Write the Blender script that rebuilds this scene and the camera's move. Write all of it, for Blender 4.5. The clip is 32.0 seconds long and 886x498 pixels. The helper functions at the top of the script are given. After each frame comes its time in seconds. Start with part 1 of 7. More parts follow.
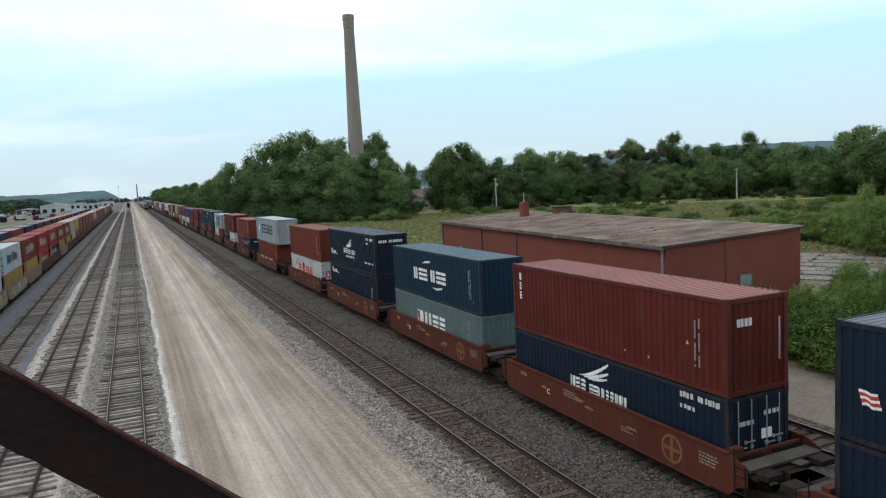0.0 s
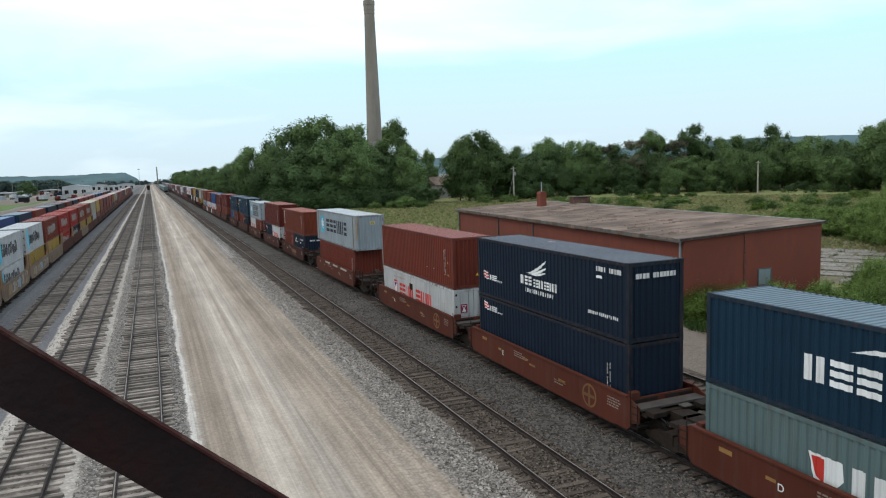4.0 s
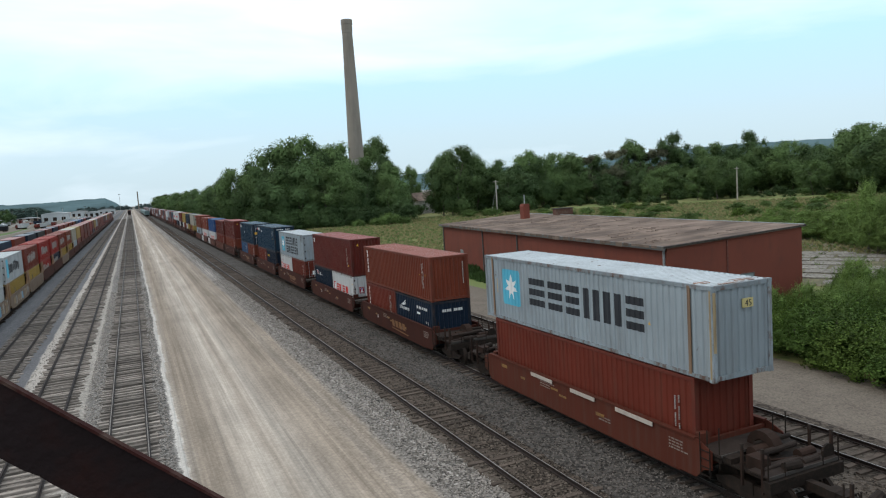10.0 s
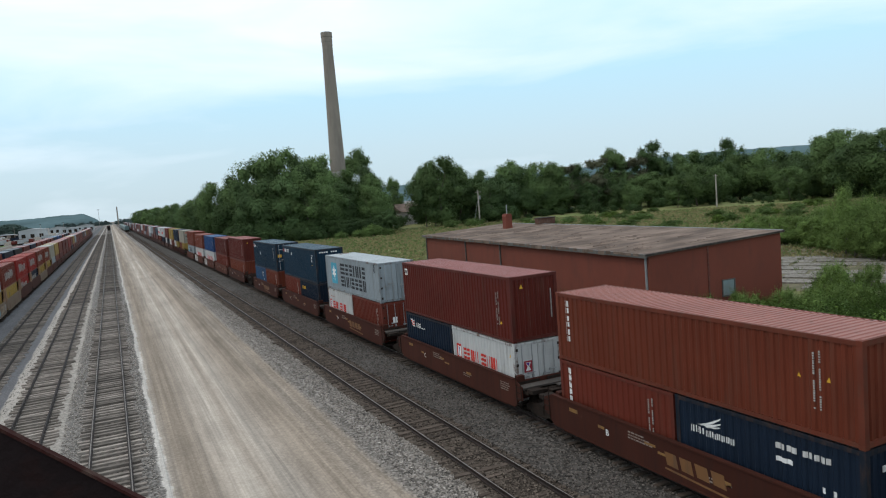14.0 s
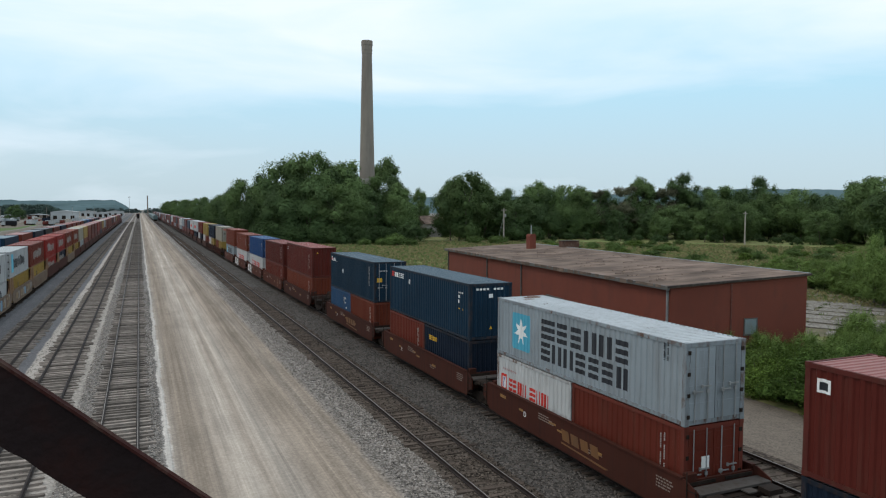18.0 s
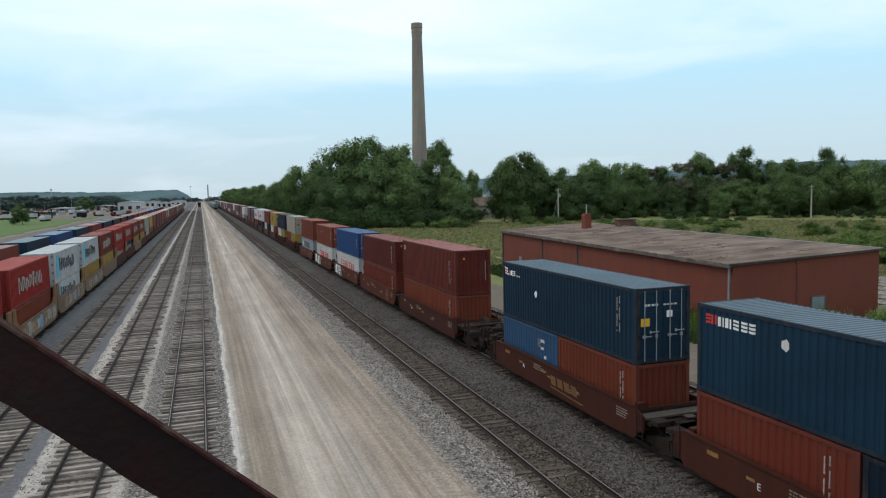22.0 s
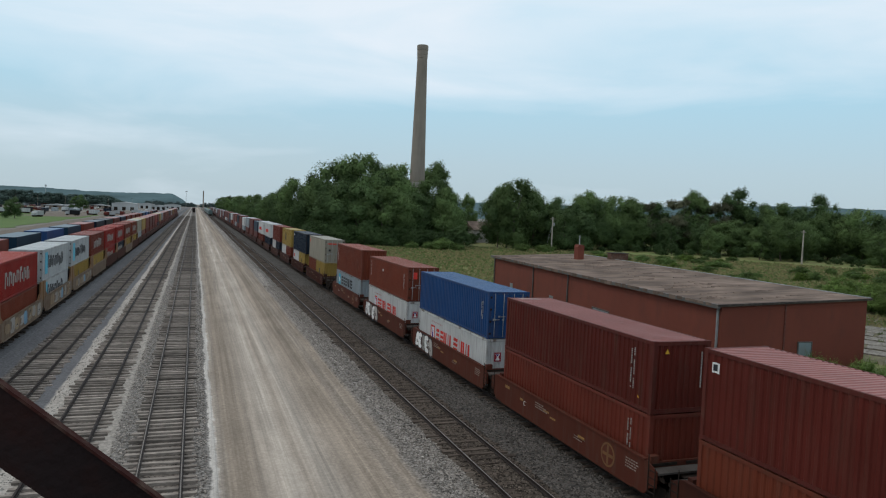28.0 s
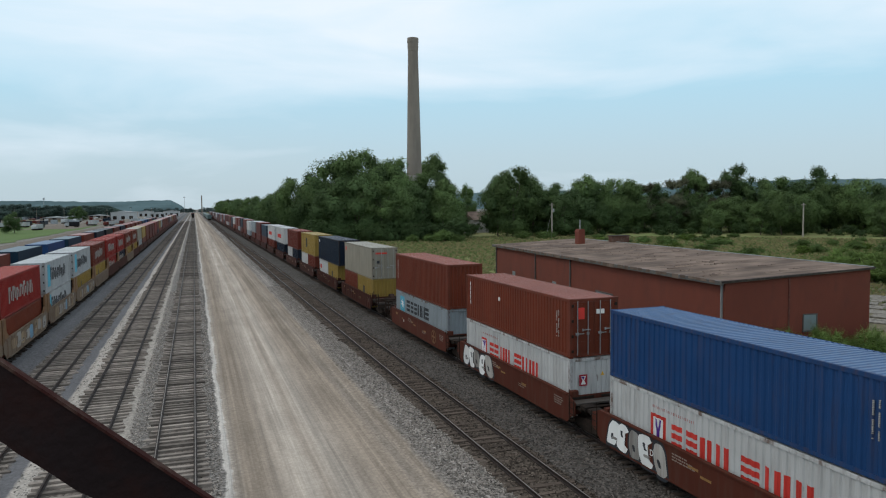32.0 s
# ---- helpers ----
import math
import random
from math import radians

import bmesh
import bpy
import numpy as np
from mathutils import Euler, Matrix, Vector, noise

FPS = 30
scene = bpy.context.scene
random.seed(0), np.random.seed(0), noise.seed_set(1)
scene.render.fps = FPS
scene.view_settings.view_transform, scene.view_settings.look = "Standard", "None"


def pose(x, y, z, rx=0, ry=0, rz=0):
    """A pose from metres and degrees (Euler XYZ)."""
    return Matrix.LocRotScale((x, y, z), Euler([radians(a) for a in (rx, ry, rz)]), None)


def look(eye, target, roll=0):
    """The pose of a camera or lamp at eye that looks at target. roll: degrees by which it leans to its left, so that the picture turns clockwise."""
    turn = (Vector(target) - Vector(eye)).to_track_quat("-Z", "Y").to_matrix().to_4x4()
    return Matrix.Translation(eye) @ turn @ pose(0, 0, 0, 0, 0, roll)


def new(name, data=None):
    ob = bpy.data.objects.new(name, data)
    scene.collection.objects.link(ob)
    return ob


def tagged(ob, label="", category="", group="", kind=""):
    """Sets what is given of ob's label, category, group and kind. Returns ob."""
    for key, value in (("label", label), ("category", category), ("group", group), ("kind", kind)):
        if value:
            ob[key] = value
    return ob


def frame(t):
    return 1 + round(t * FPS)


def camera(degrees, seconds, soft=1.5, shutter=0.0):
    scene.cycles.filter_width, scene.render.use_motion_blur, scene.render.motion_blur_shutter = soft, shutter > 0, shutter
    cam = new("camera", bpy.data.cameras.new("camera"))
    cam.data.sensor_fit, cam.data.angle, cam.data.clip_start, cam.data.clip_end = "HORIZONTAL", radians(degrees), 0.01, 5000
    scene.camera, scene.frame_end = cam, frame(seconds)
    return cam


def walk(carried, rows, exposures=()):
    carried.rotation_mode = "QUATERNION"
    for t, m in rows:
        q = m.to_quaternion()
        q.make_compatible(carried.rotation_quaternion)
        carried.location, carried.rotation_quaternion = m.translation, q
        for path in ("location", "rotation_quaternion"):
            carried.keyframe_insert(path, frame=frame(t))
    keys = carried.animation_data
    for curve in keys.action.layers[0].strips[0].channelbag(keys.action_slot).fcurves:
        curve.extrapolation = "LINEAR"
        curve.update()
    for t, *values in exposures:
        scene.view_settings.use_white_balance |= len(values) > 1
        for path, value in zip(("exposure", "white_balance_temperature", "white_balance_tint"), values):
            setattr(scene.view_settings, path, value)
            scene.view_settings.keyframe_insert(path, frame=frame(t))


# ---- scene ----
# The eye stands on a bridge, 9.7 m over the rail heads; the tracks run along +y.
cam = camera(64.77, 32.0, 1.15)
PATH = [
    (0.0, pose(0, 0, 9.710, 84.520, 2.834, -24.180)),
    (0.5, pose(0, 0, 9.710, 84.236, 2.804, -24.313)),
    (1.0, pose(0, 0, 9.711, 84.162, 2.648, -24.673)),
    (1.5, pose(0, 0, 9.710, 83.882, 1.866, -24.739)),
    (2.0, pose(0, 0, 9.710, 83.991, 1.603, -24.255)),
    (2.5, pose(0, 0, 9.710, 83.969, 1.680, -24.205)),
    (4.5, pose(0, 0, 9.708, 83.481, 1.833, -22.497)),
    (5.0, pose(0, 0, 9.708, 83.321, 2.070, -22.882)),
    (5.5, pose(0, 0, 9.704, 83.083, 1.860, -22.624)),
    (6.0, pose(0, 0, 9.699, 83.219, 1.333, -23.015)),
    (6.5, pose(0, 0, 9.695, 83.047, 1.464, -23.992)),
    (7.0, pose(0, 0, 9.691, 82.783, 1.040, -24.554)),
    (7.5, pose(0, 0, 9.693, 82.789, 1.184, -25.370)),
    (8.0, pose(0, 0, 9.695, 82.824, 1.181, -25.519)),
    (8.5, pose(0, 0, 9.698, 82.487, 1.307, -24.168)),
    (9.0, pose(0, 0, 9.700, 83.154, 1.856, -24.032)),
    (9.5, pose(0, 0, 9.709, 83.422, 2.368, -23.905)),
    (10.0, pose(0, 0, 9.719, 84.775, 3.607, -24.155)),
    (10.5, pose(0, 0, 9.715, 85.363, 3.782, -23.537)),
    (11.0, pose(0, 0, 9.712, 84.933, 1.346, -25.261)),
    (11.5, pose(0, 0, 9.712, 86.469, 3.068, -26.550)),
    (12.0, pose(0, 0, 9.712, 86.834, 3.189, -25.223)),
    (12.5, pose(0, 0, 9.716, 86.246, 3.471, -23.577)),
    (13.0, pose(0, 0, 9.720, 86.822, 3.697, -24.114)),
    (13.5, pose(0, 0, 9.730, 85.769, 4.846, -24.412)),
    (14.0, pose(0, 0, 9.741, 85.553, 4.382, -25.604)),
    (14.5, pose(0, 0, 9.739, 86.140, 3.981, -25.247)),
    (16.5, pose(0, 0, 9.733, 86.390, 0.985, -23.843)),
    (17.0, pose(0, 0, 9.731, 87.207, 1.198, -24.466)),
    (17.5, pose(0, 0, 9.715, 86.927, 0.991, -27.212)),
    (18.0, pose(0, 0, 9.700, 86.795, -0.277, -23.480)),
    (18.5, pose(0, 0, 9.694, 86.427, 0.121, -23.269)),
    (19.0, pose(0, 0, 9.689, 83.713, 2.052, -23.344)),
    (19.5, pose(0, 0, 9.710, 82.509, 2.009, -21.575)),
    (20.0, pose(0, 0, 9.731, 85.476, 2.749, -19.154)),
    (20.5, pose(0, 0, 9.726, 85.556, 2.036, -18.121)),
    (21.0, pose(0, 0, 9.722, 85.678, 1.697, -19.303)),
    (21.5, pose(0, 0, 9.727, 86.122, 2.087, -18.916)),
    (22.0, pose(0, 0, 9.732, 85.353, 1.187, -19.128)),
    (22.5, pose(0, 0, 9.729, 85.621, -0.305, -20.760)),
    (23.0, pose(0, 0, 9.726, 85.458, -1.469, -21.164)),
    (23.5, pose(0, 0, 9.726, 86.094, -1.756, -21.080)),
    (24.0, pose(0, 0, 9.726, 86.416, -2.279, -20.943)),
    (24.5, pose(0, 0, 9.725, 87.341, -2.294, -21.063)),
    (25.0, pose(0, 0, 9.725, 87.311, -3.011, -20.388)),
    (25.5, pose(0, 0, 9.738, 87.780, -1.441, -20.901)),
    (27.5, pose(0, 0, 9.790, 87.660, -1.195, -21.674)),
    (28.0, pose(0, 0, 9.803, 87.108, -2.540, -19.519)),
    (28.5, pose(0, 0, 9.782, 86.790, -1.705, -20.944)),
    (29.0, pose(0, 0, 9.761, 87.145, 0.337, -24.087)),
    (29.5, pose(0, 0, 9.772, 87.437, 0.295, -27.959)),
    (30.0, pose(0, 0, 9.784, 88.796, -0.712, -25.495)),
    (30.5, pose(0, 0, 9.776, 87.709, -1.029, -23.664)),
    (31.0, pose(0, 0, 9.769, 86.664, 0.149, -23.348)),
    (31.5, pose(0, 0, 9.766, 85.758, 0.002, -21.319)),
    (32.0, pose(0, 0, 9.763, 86.459, 0.510, -19.607)),
]
# the picture darkens a little on the way, as the film camera adapts
walk(cam, PATH, ((0, 0.28), (5, 0.40), (7, 0.42), (9, 0.34), (10, 0.28), (11, 0.20), (12, 0.05), (13, 0.06), (14, 0.16), (14.5, 0.16), (17, 0.06), (18, 0.04), (19, 0.20), (21, 0.10), (23, 0.14), (25, 0.02), (28, -0.18), (29, 0.0), (30, -0.15), (31, -0.16), (32, -0.08)))


def travelled(t):
    """How far the long train has come towards the bridge after t seconds, in metres."""
    u = t / 32
    late = max(0.0, t - 30) / 2
    return 0.5 * late**2 + 0.981 * (210.483 * u + 25.568 * u**2 - 44.010 * u**3 + 13.985 * u**4)


# ---- world and light ----
SUN_EL, SUN_AZ = radians(52), radians(-75)
world = bpy.data.worlds.new("hazy_sky")
scene.world = world
world.use_nodes = True
wn, wl = world.node_tree.nodes, world.node_tree.links
wn.clear()


def wnode(kind, **kw):
    n = wn.new(kind)
    for k, v in kw.items():
        n.inputs[k].default_value = v
    return n


sky = wn.new("ShaderNodeTexSky")
sky.sky_type = "NISHITA"
sky.sun_disc = False
sky.sun_elevation, sky.sun_rotation = SUN_EL, SUN_AZ
sky.air_density, sky.dust_density, sky.ozone_density = 1.0, 2.0, 1.5
coord = wn.new("ShaderNodeTexCoord")
sep = wn.new("ShaderNodeSeparateXYZ")
wl.new(coord.outputs["Generated"], sep.inputs[0])
# thin cloud sheets, stretched along the horizon
mapn = wn.new("ShaderNodeMapping")
mapn.inputs["Scale"].default_value = (1.0, 1.0, 5.0)
mapn.inputs["Location"].default_value = (0.35, 0.1, 0.42)
wl.new(coord.outputs["Generated"], mapn.inputs["Vector"])
cl = wnode("ShaderNodeTexNoise", Scale=2.1, Detail=6.0, Roughness=0.5, Distortion=0.35)
wl.new(mapn.outputs[0], cl.inputs["Vector"])
high = wn.new("ShaderNodeMapRange")
high.inputs["From Min"].default_value, high.inputs["From Max"].default_value = 0.13, 0.32
high.inputs["To Min"].default_value, high.inputs["To Max"].default_value = -0.14, 0.30
wl.new(sep.outputs["Z"], high.inputs["Value"])
addc = wn.new("ShaderNodeMath")
addc.operation = "ADD"
wl.new(cl.outputs["Fac"], addc.inputs[0])
wl.new(high.outputs[0], addc.inputs[1])
ramp = wn.new("ShaderNodeValToRGB")
ramp.color_ramp.elements[0].position, ramp.color_ramp.elements[0].color = 0.36, (0, 0, 0, 1)
ramp.color_ramp.elements[1].position, ramp.color_ramp.elements[1].color = 0.74, (1, 1, 1, 1)
wl.new(addc.outputs[0], ramp.inputs["Fac"])
# pale haze at the horizon, a clear cyan belt over it
band = wn.new("ShaderNodeValToRGB")
for k, (pos, c) in enumerate(((0.0, (5.75, 7.15, 7.9)), (0.07, (5.75, 7.55, 8.6)), (0.16, (5.3, 8.3, 10.0)), (0.28, (6.2, 9.3, 11.1)), (0.6, (4.8, 6.8, 8.8)))):
    e = band.color_ramp.elements[k] if k < 2 else band.color_ramp.elements.new(pos)
    e.position, e.color = pos, (*c, 1)
wl.new(sep.outputs["Z"], band.inputs["Fac"])
mixh = wn.new("ShaderNodeMix")
mixh.data_type = "RGBA"
mixh.inputs["Factor"].default_value = 0.86
wl.new(sky.outputs[0], mixh.inputs["A"])
wl.new(band.outputs["Color"], mixh.inputs["B"])
mixc = wn.new("ShaderNodeMix")
mixc.data_type = "RGBA"
wl.new(ramp.outputs["Color"], mixc.inputs["Factor"])
wl.new(mixh.outputs["Result"], mixc.inputs["A"])
mixc.inputs["B"].default_value = (8.75, 9.8, 10.8, 1)
bg = wnode("ShaderNodeBackground", Strength=0.1)
wl.new(mixc.outputs["Result"], bg.inputs["Color"])
wo = wn.new("ShaderNodeOutputWorld")
wl.new(bg.outputs[0], wo.inputs[0])

sun = new("sun", bpy.data.lights.new("sun", "SUN"))
sun.data.energy, sun.data.angle, sun.data.color = 0.62, radians(20), (1.0, 0.87, 0.72)
sun.matrix_world = look(
    (math.sin(SUN_AZ) * math.cos(SUN_EL) * 90, math.cos(SUN_AZ) * math.cos(SUN_EL) * 90, math.sin(SUN_EL) * 90), (0, 0, 0))

# ---- materials ----
MATS = {}


def material(name, color, rough=0.7, metal=0.0, scale=3.0, vary=0.18, dirt=(0.16, 0.13, 0.1), dirt_amount=0.25,
             streak=(1, 1, 1), bump=0.15, bump_scale=40.0, each=0.1, island=0.0, spec=0.4, rust=0.0):
    """A worn surface: broad shifts of tone, dirt in streaks, fine relief, a shift of tone from piece to piece."""
    if name in MATS:
        return MATS[name]
    m = bpy.data.materials.new(name)
    m.use_nodes = True
    n, l = m.node_tree.nodes, m.node_tree.links
    b = n["Principled BSDF"]
    b.inputs["Roughness"].default_value, b.inputs["Metallic"].default_value = rough, metal
    b.inputs["Specular IOR Level"].default_value = spec
    tc = n.new("ShaderNodeTexCoord")
    info = n.new("ShaderNodeObjectInfo")
    # every object has its own stretch of the pattern
    far = n.new("ShaderNodeMath")
    far.operation = "MULTIPLY"
    far.inputs[1].default_value = 83.0
    l.new(info.outputs["Random"], far.inputs[0])
    own = n.new("ShaderNodeVectorMath")
    own.operation = "ADD"
    l.new(tc.outputs["Object"], own.inputs[0])
    l.new(far.outputs[0], own.inputs[1])
    mp = n.new("ShaderNodeMapping")
    mp.inputs["Scale"].default_value = streak
    l.new(own.outputs[0], mp.inputs["Vector"])
    broad = n.new("ShaderNodeTexNoise")
    broad.inputs["Scale"].default_value, broad.inputs["Detail"].default_value = scale * 0.25, 5.0
    l.new(own.outputs[0], broad.inputs["Vector"])
    fine = n.new("ShaderNodeTexNoise")
    fine.inputs["Scale"].default_value, fine.inputs["Detail"].default_value = scale, 8.0
    fine.inputs["Roughness"].default_value = 0.65
    l.new(mp.outputs[0], fine.inputs["Vector"])
    val = n.new("ShaderNodeMapRange")
    val.inputs["To Min"].default_value, val.inputs["To Max"].default_value = 1 - vary, 1 + vary
    val.inputs["From Min"].default_value, val.inputs["From Max"].default_value = 0.3, 0.7
    l.new(broad.outputs["Fac"], val.inputs["Value"])
    one = n.new("ShaderNodeMapRange")
    one.inputs["To Min"].default_value, one.inputs["To Max"].default_value = 1 - each, 1 + each
    l.new(info.outputs["Random"], one.inputs["Value"])
    mul = n.new("ShaderNodeMath")
    mul.operation = "MULTIPLY"
    l.new(val.outputs[0], mul.inputs[0])
    l.new(one.outputs[0], mul.inputs[1])
    last = mul
    if island:
        geo = n.new("ShaderNodeNewGeometry")
        isl = n.new("ShaderNodeMapRange")
        isl.inputs["To Min"].default_value, isl.inputs["To Max"].default_value = 1 - island, 1 + island
        l.new(geo.outputs["Random Per Island"], isl.inputs["Value"])
        last = n.new("ShaderNodeMath")
        last.operation = "MULTIPLY"
        l.new(mul.outputs[0], last.inputs[0])
        l.new(isl.outputs[0], last.inputs[1])
    tone = n.new("ShaderNodeVectorMath")
    tone.operation = "SCALE"
    tone.inputs[0].default_value = color
    l.new(last.outputs[0], tone.inputs["Scale"])
    df = n.new("ShaderNodeMapRange")
    df.inputs["From Min"].default_value, df.inputs["From Max"].default_value = 0.48, 0.75
    df.inputs["To Max"].default_value = min(1.0, dirt_amount * 2)
    l.new(fine.outputs["Fac"], df.inputs["Value"])
    mix = n.new("ShaderNodeMix")
    mix.data_type = "RGBA"
    l.new(df.outputs[0], mix.inputs["Factor"])
    l.new(tone.outputs[0], mix.inputs["A"])
    mix.inputs["B"].default_value = (*dirt, 1)
    if rust:
        rn = n.new("ShaderNodeTexNoise")
        rn.inputs["Scale"].default_value, rn.inputs["Detail"].default_value, rn.inputs["Roughness"].default_value = 1.3, 10.0, 0.72
        rm = n.new("ShaderNodeMapping")
        rm.inputs["Scale"].default_value = (1.5, 1.5, 0.55)
        l.new(own.outputs[0], rm.inputs["Vector"])
        l.new(rm.outputs[0], rn.inputs["Vector"])
        rr = n.new("ShaderNodeMapRange")
        rr.inputs["From Min"].default_value, rr.inputs["From Max"].default_value = 0.72 - 0.16 * rust, 0.78 - 0.14 * rust
        rr.inputs["To Max"].default_value = 0.85
        l.new(rn.outputs["Fac"], rr.inputs["Value"])
        spots = n.new("ShaderNodeMix")
        spots.data_type = "RGBA"
        l.new(rr.outputs[0], spots.inputs["Factor"])
        l.new(mix.outputs["Result"], spots.inputs["A"])
        spots.inputs["B"].default_value = (0.095, 0.046, 0.027, 1)
        mix = spots
    l.new(mix.outputs["Result"], b.inputs["Base Color"])
    if bump:
        grain = n.new("ShaderNodeTexNoise")
        grain.inputs["Scale"].default_value, grain.inputs["Detail"].default_value = bump_scale, 4.0
        l.new(tc.outputs["Object"], grain.inputs["Vector"])
        bp = n.new("ShaderNodeBump")
        bp.inputs["Strength"].default_value, bp.inputs["Distance"].default_value = bump, 0.02
        l.new(grain.outputs["Fac"], bp.inputs["Height"])
        l.new(bp.outputs[0], b.inputs["Normal"])
    MATS[name] = m
    return m


def paint(name, color, worn=0.14, rough=0.5, rust=0.0):
    grime = (0.085, 0.055, 0.04) if max(color) > 0.08 else tuple(0.45 * c + 0.006 for c in color)
    return material("paint_" + name, color, rough=rough, scale=2.2, vary=0.10, dirt=grime, dirt_amount=worn,
                    streak=(1.6, 1.6, 0.16), bump=0.05, bump_scale=25, each=0.10, spec=0.10, rust=rust)


def stones(name, color, color2, size, rough=0.95, broad=0.06, bump=0.9, patch=None):
    """Loose stone: grains of two tones, with wide drifts between them."""
    m = bpy.data.materials.new(name)
    m.use_nodes = True
    n, l = m.node_tree.nodes, m.node_tree.links
    b = n["Principled BSDF"]
    b.inputs["Roughness"].default_value = rough
    b.inputs["Specular IOR Level"].default_value = 0.15
    tc = n.new("ShaderNodeTexCoord")
    vor = n.new("ShaderNodeTexVoronoi")
    vor.inputs["Scale"].default_value = size
    l.new(tc.outputs["Object"], vor.inputs["Vector"])
    bw = n.new("ShaderNodeRGBToBW")
    l.new(vor.outputs["Color"], bw.inputs[0])
    ns = n.new("ShaderNodeTexNoise")
    ns.inputs["Scale"].default_value, ns.inputs["Detail"].default_value, ns.inputs["Roughness"].default_value = broad * 6, 8.0, 0.7
    l.new(tc.outputs["Object"], ns.inputs["Vector"])
    add = n.new("ShaderNodeMath")
    add.operation = "MULTIPLY_ADD"
    l.new(ns.outputs["Fac"], add.inputs[0])
    add.inputs[1].default_value = 1.1
    sub = n.new("ShaderNodeMath")
    sub.operation = "MULTIPLY_ADD"
    l.new(bw.outputs[0], sub.inputs[0])
    sub.inputs[1].default_value, sub.inputs[2].default_value = 0.9, -0.55
    l.new(sub.outputs[0], add.inputs[2])
    mix = n.new("ShaderNodeMix")
    mix.data_type = "RGBA"
    mix.clamp_factor = True
    l.new(add.outputs[0], mix.inputs["Factor"])
    mix.inputs["A"].default_value, mix.inputs["B"].default_value = (*color, 1), (*color2, 1)
    out = mix
    if patch:
        ns2 = n.new("ShaderNodeTexNoise")
        ns2.inputs["Scale"].default_value, ns2.inputs["Detail"].default_value = 0.05, 4.0
        l.new(tc.outputs["Object"], ns2.inputs["Vector"])
        rg = n.new("ShaderNodeMapRange")
        rg.inputs["From Min"].default_value, rg.inputs["From Max"].default_value = 0.45, 0.62
        l.new(ns2.outputs["Fac"], rg.inputs["Value"])
        out = n.new("ShaderNodeMix")
        out.data_type = "RGBA"
        l.new(rg.outputs[0], out.inputs["Factor"])
        l.new(mix.outputs["Result"], out.inputs["A"])
        out.inputs["B"].default_value = (*patch, 1)
    l.new(out.outputs["Result"], b.inputs["Base Color"])
    bp = n.new("ShaderNodeBump")
    bp.inputs["Strength"].default_value, bp.inputs["Distance"].default_value = bump, 0.05
    l.new(vor.outputs["Distance"], bp.inputs["Height"])
    l.new(bp.outputs[0], b.inputs["Normal"])
    return m


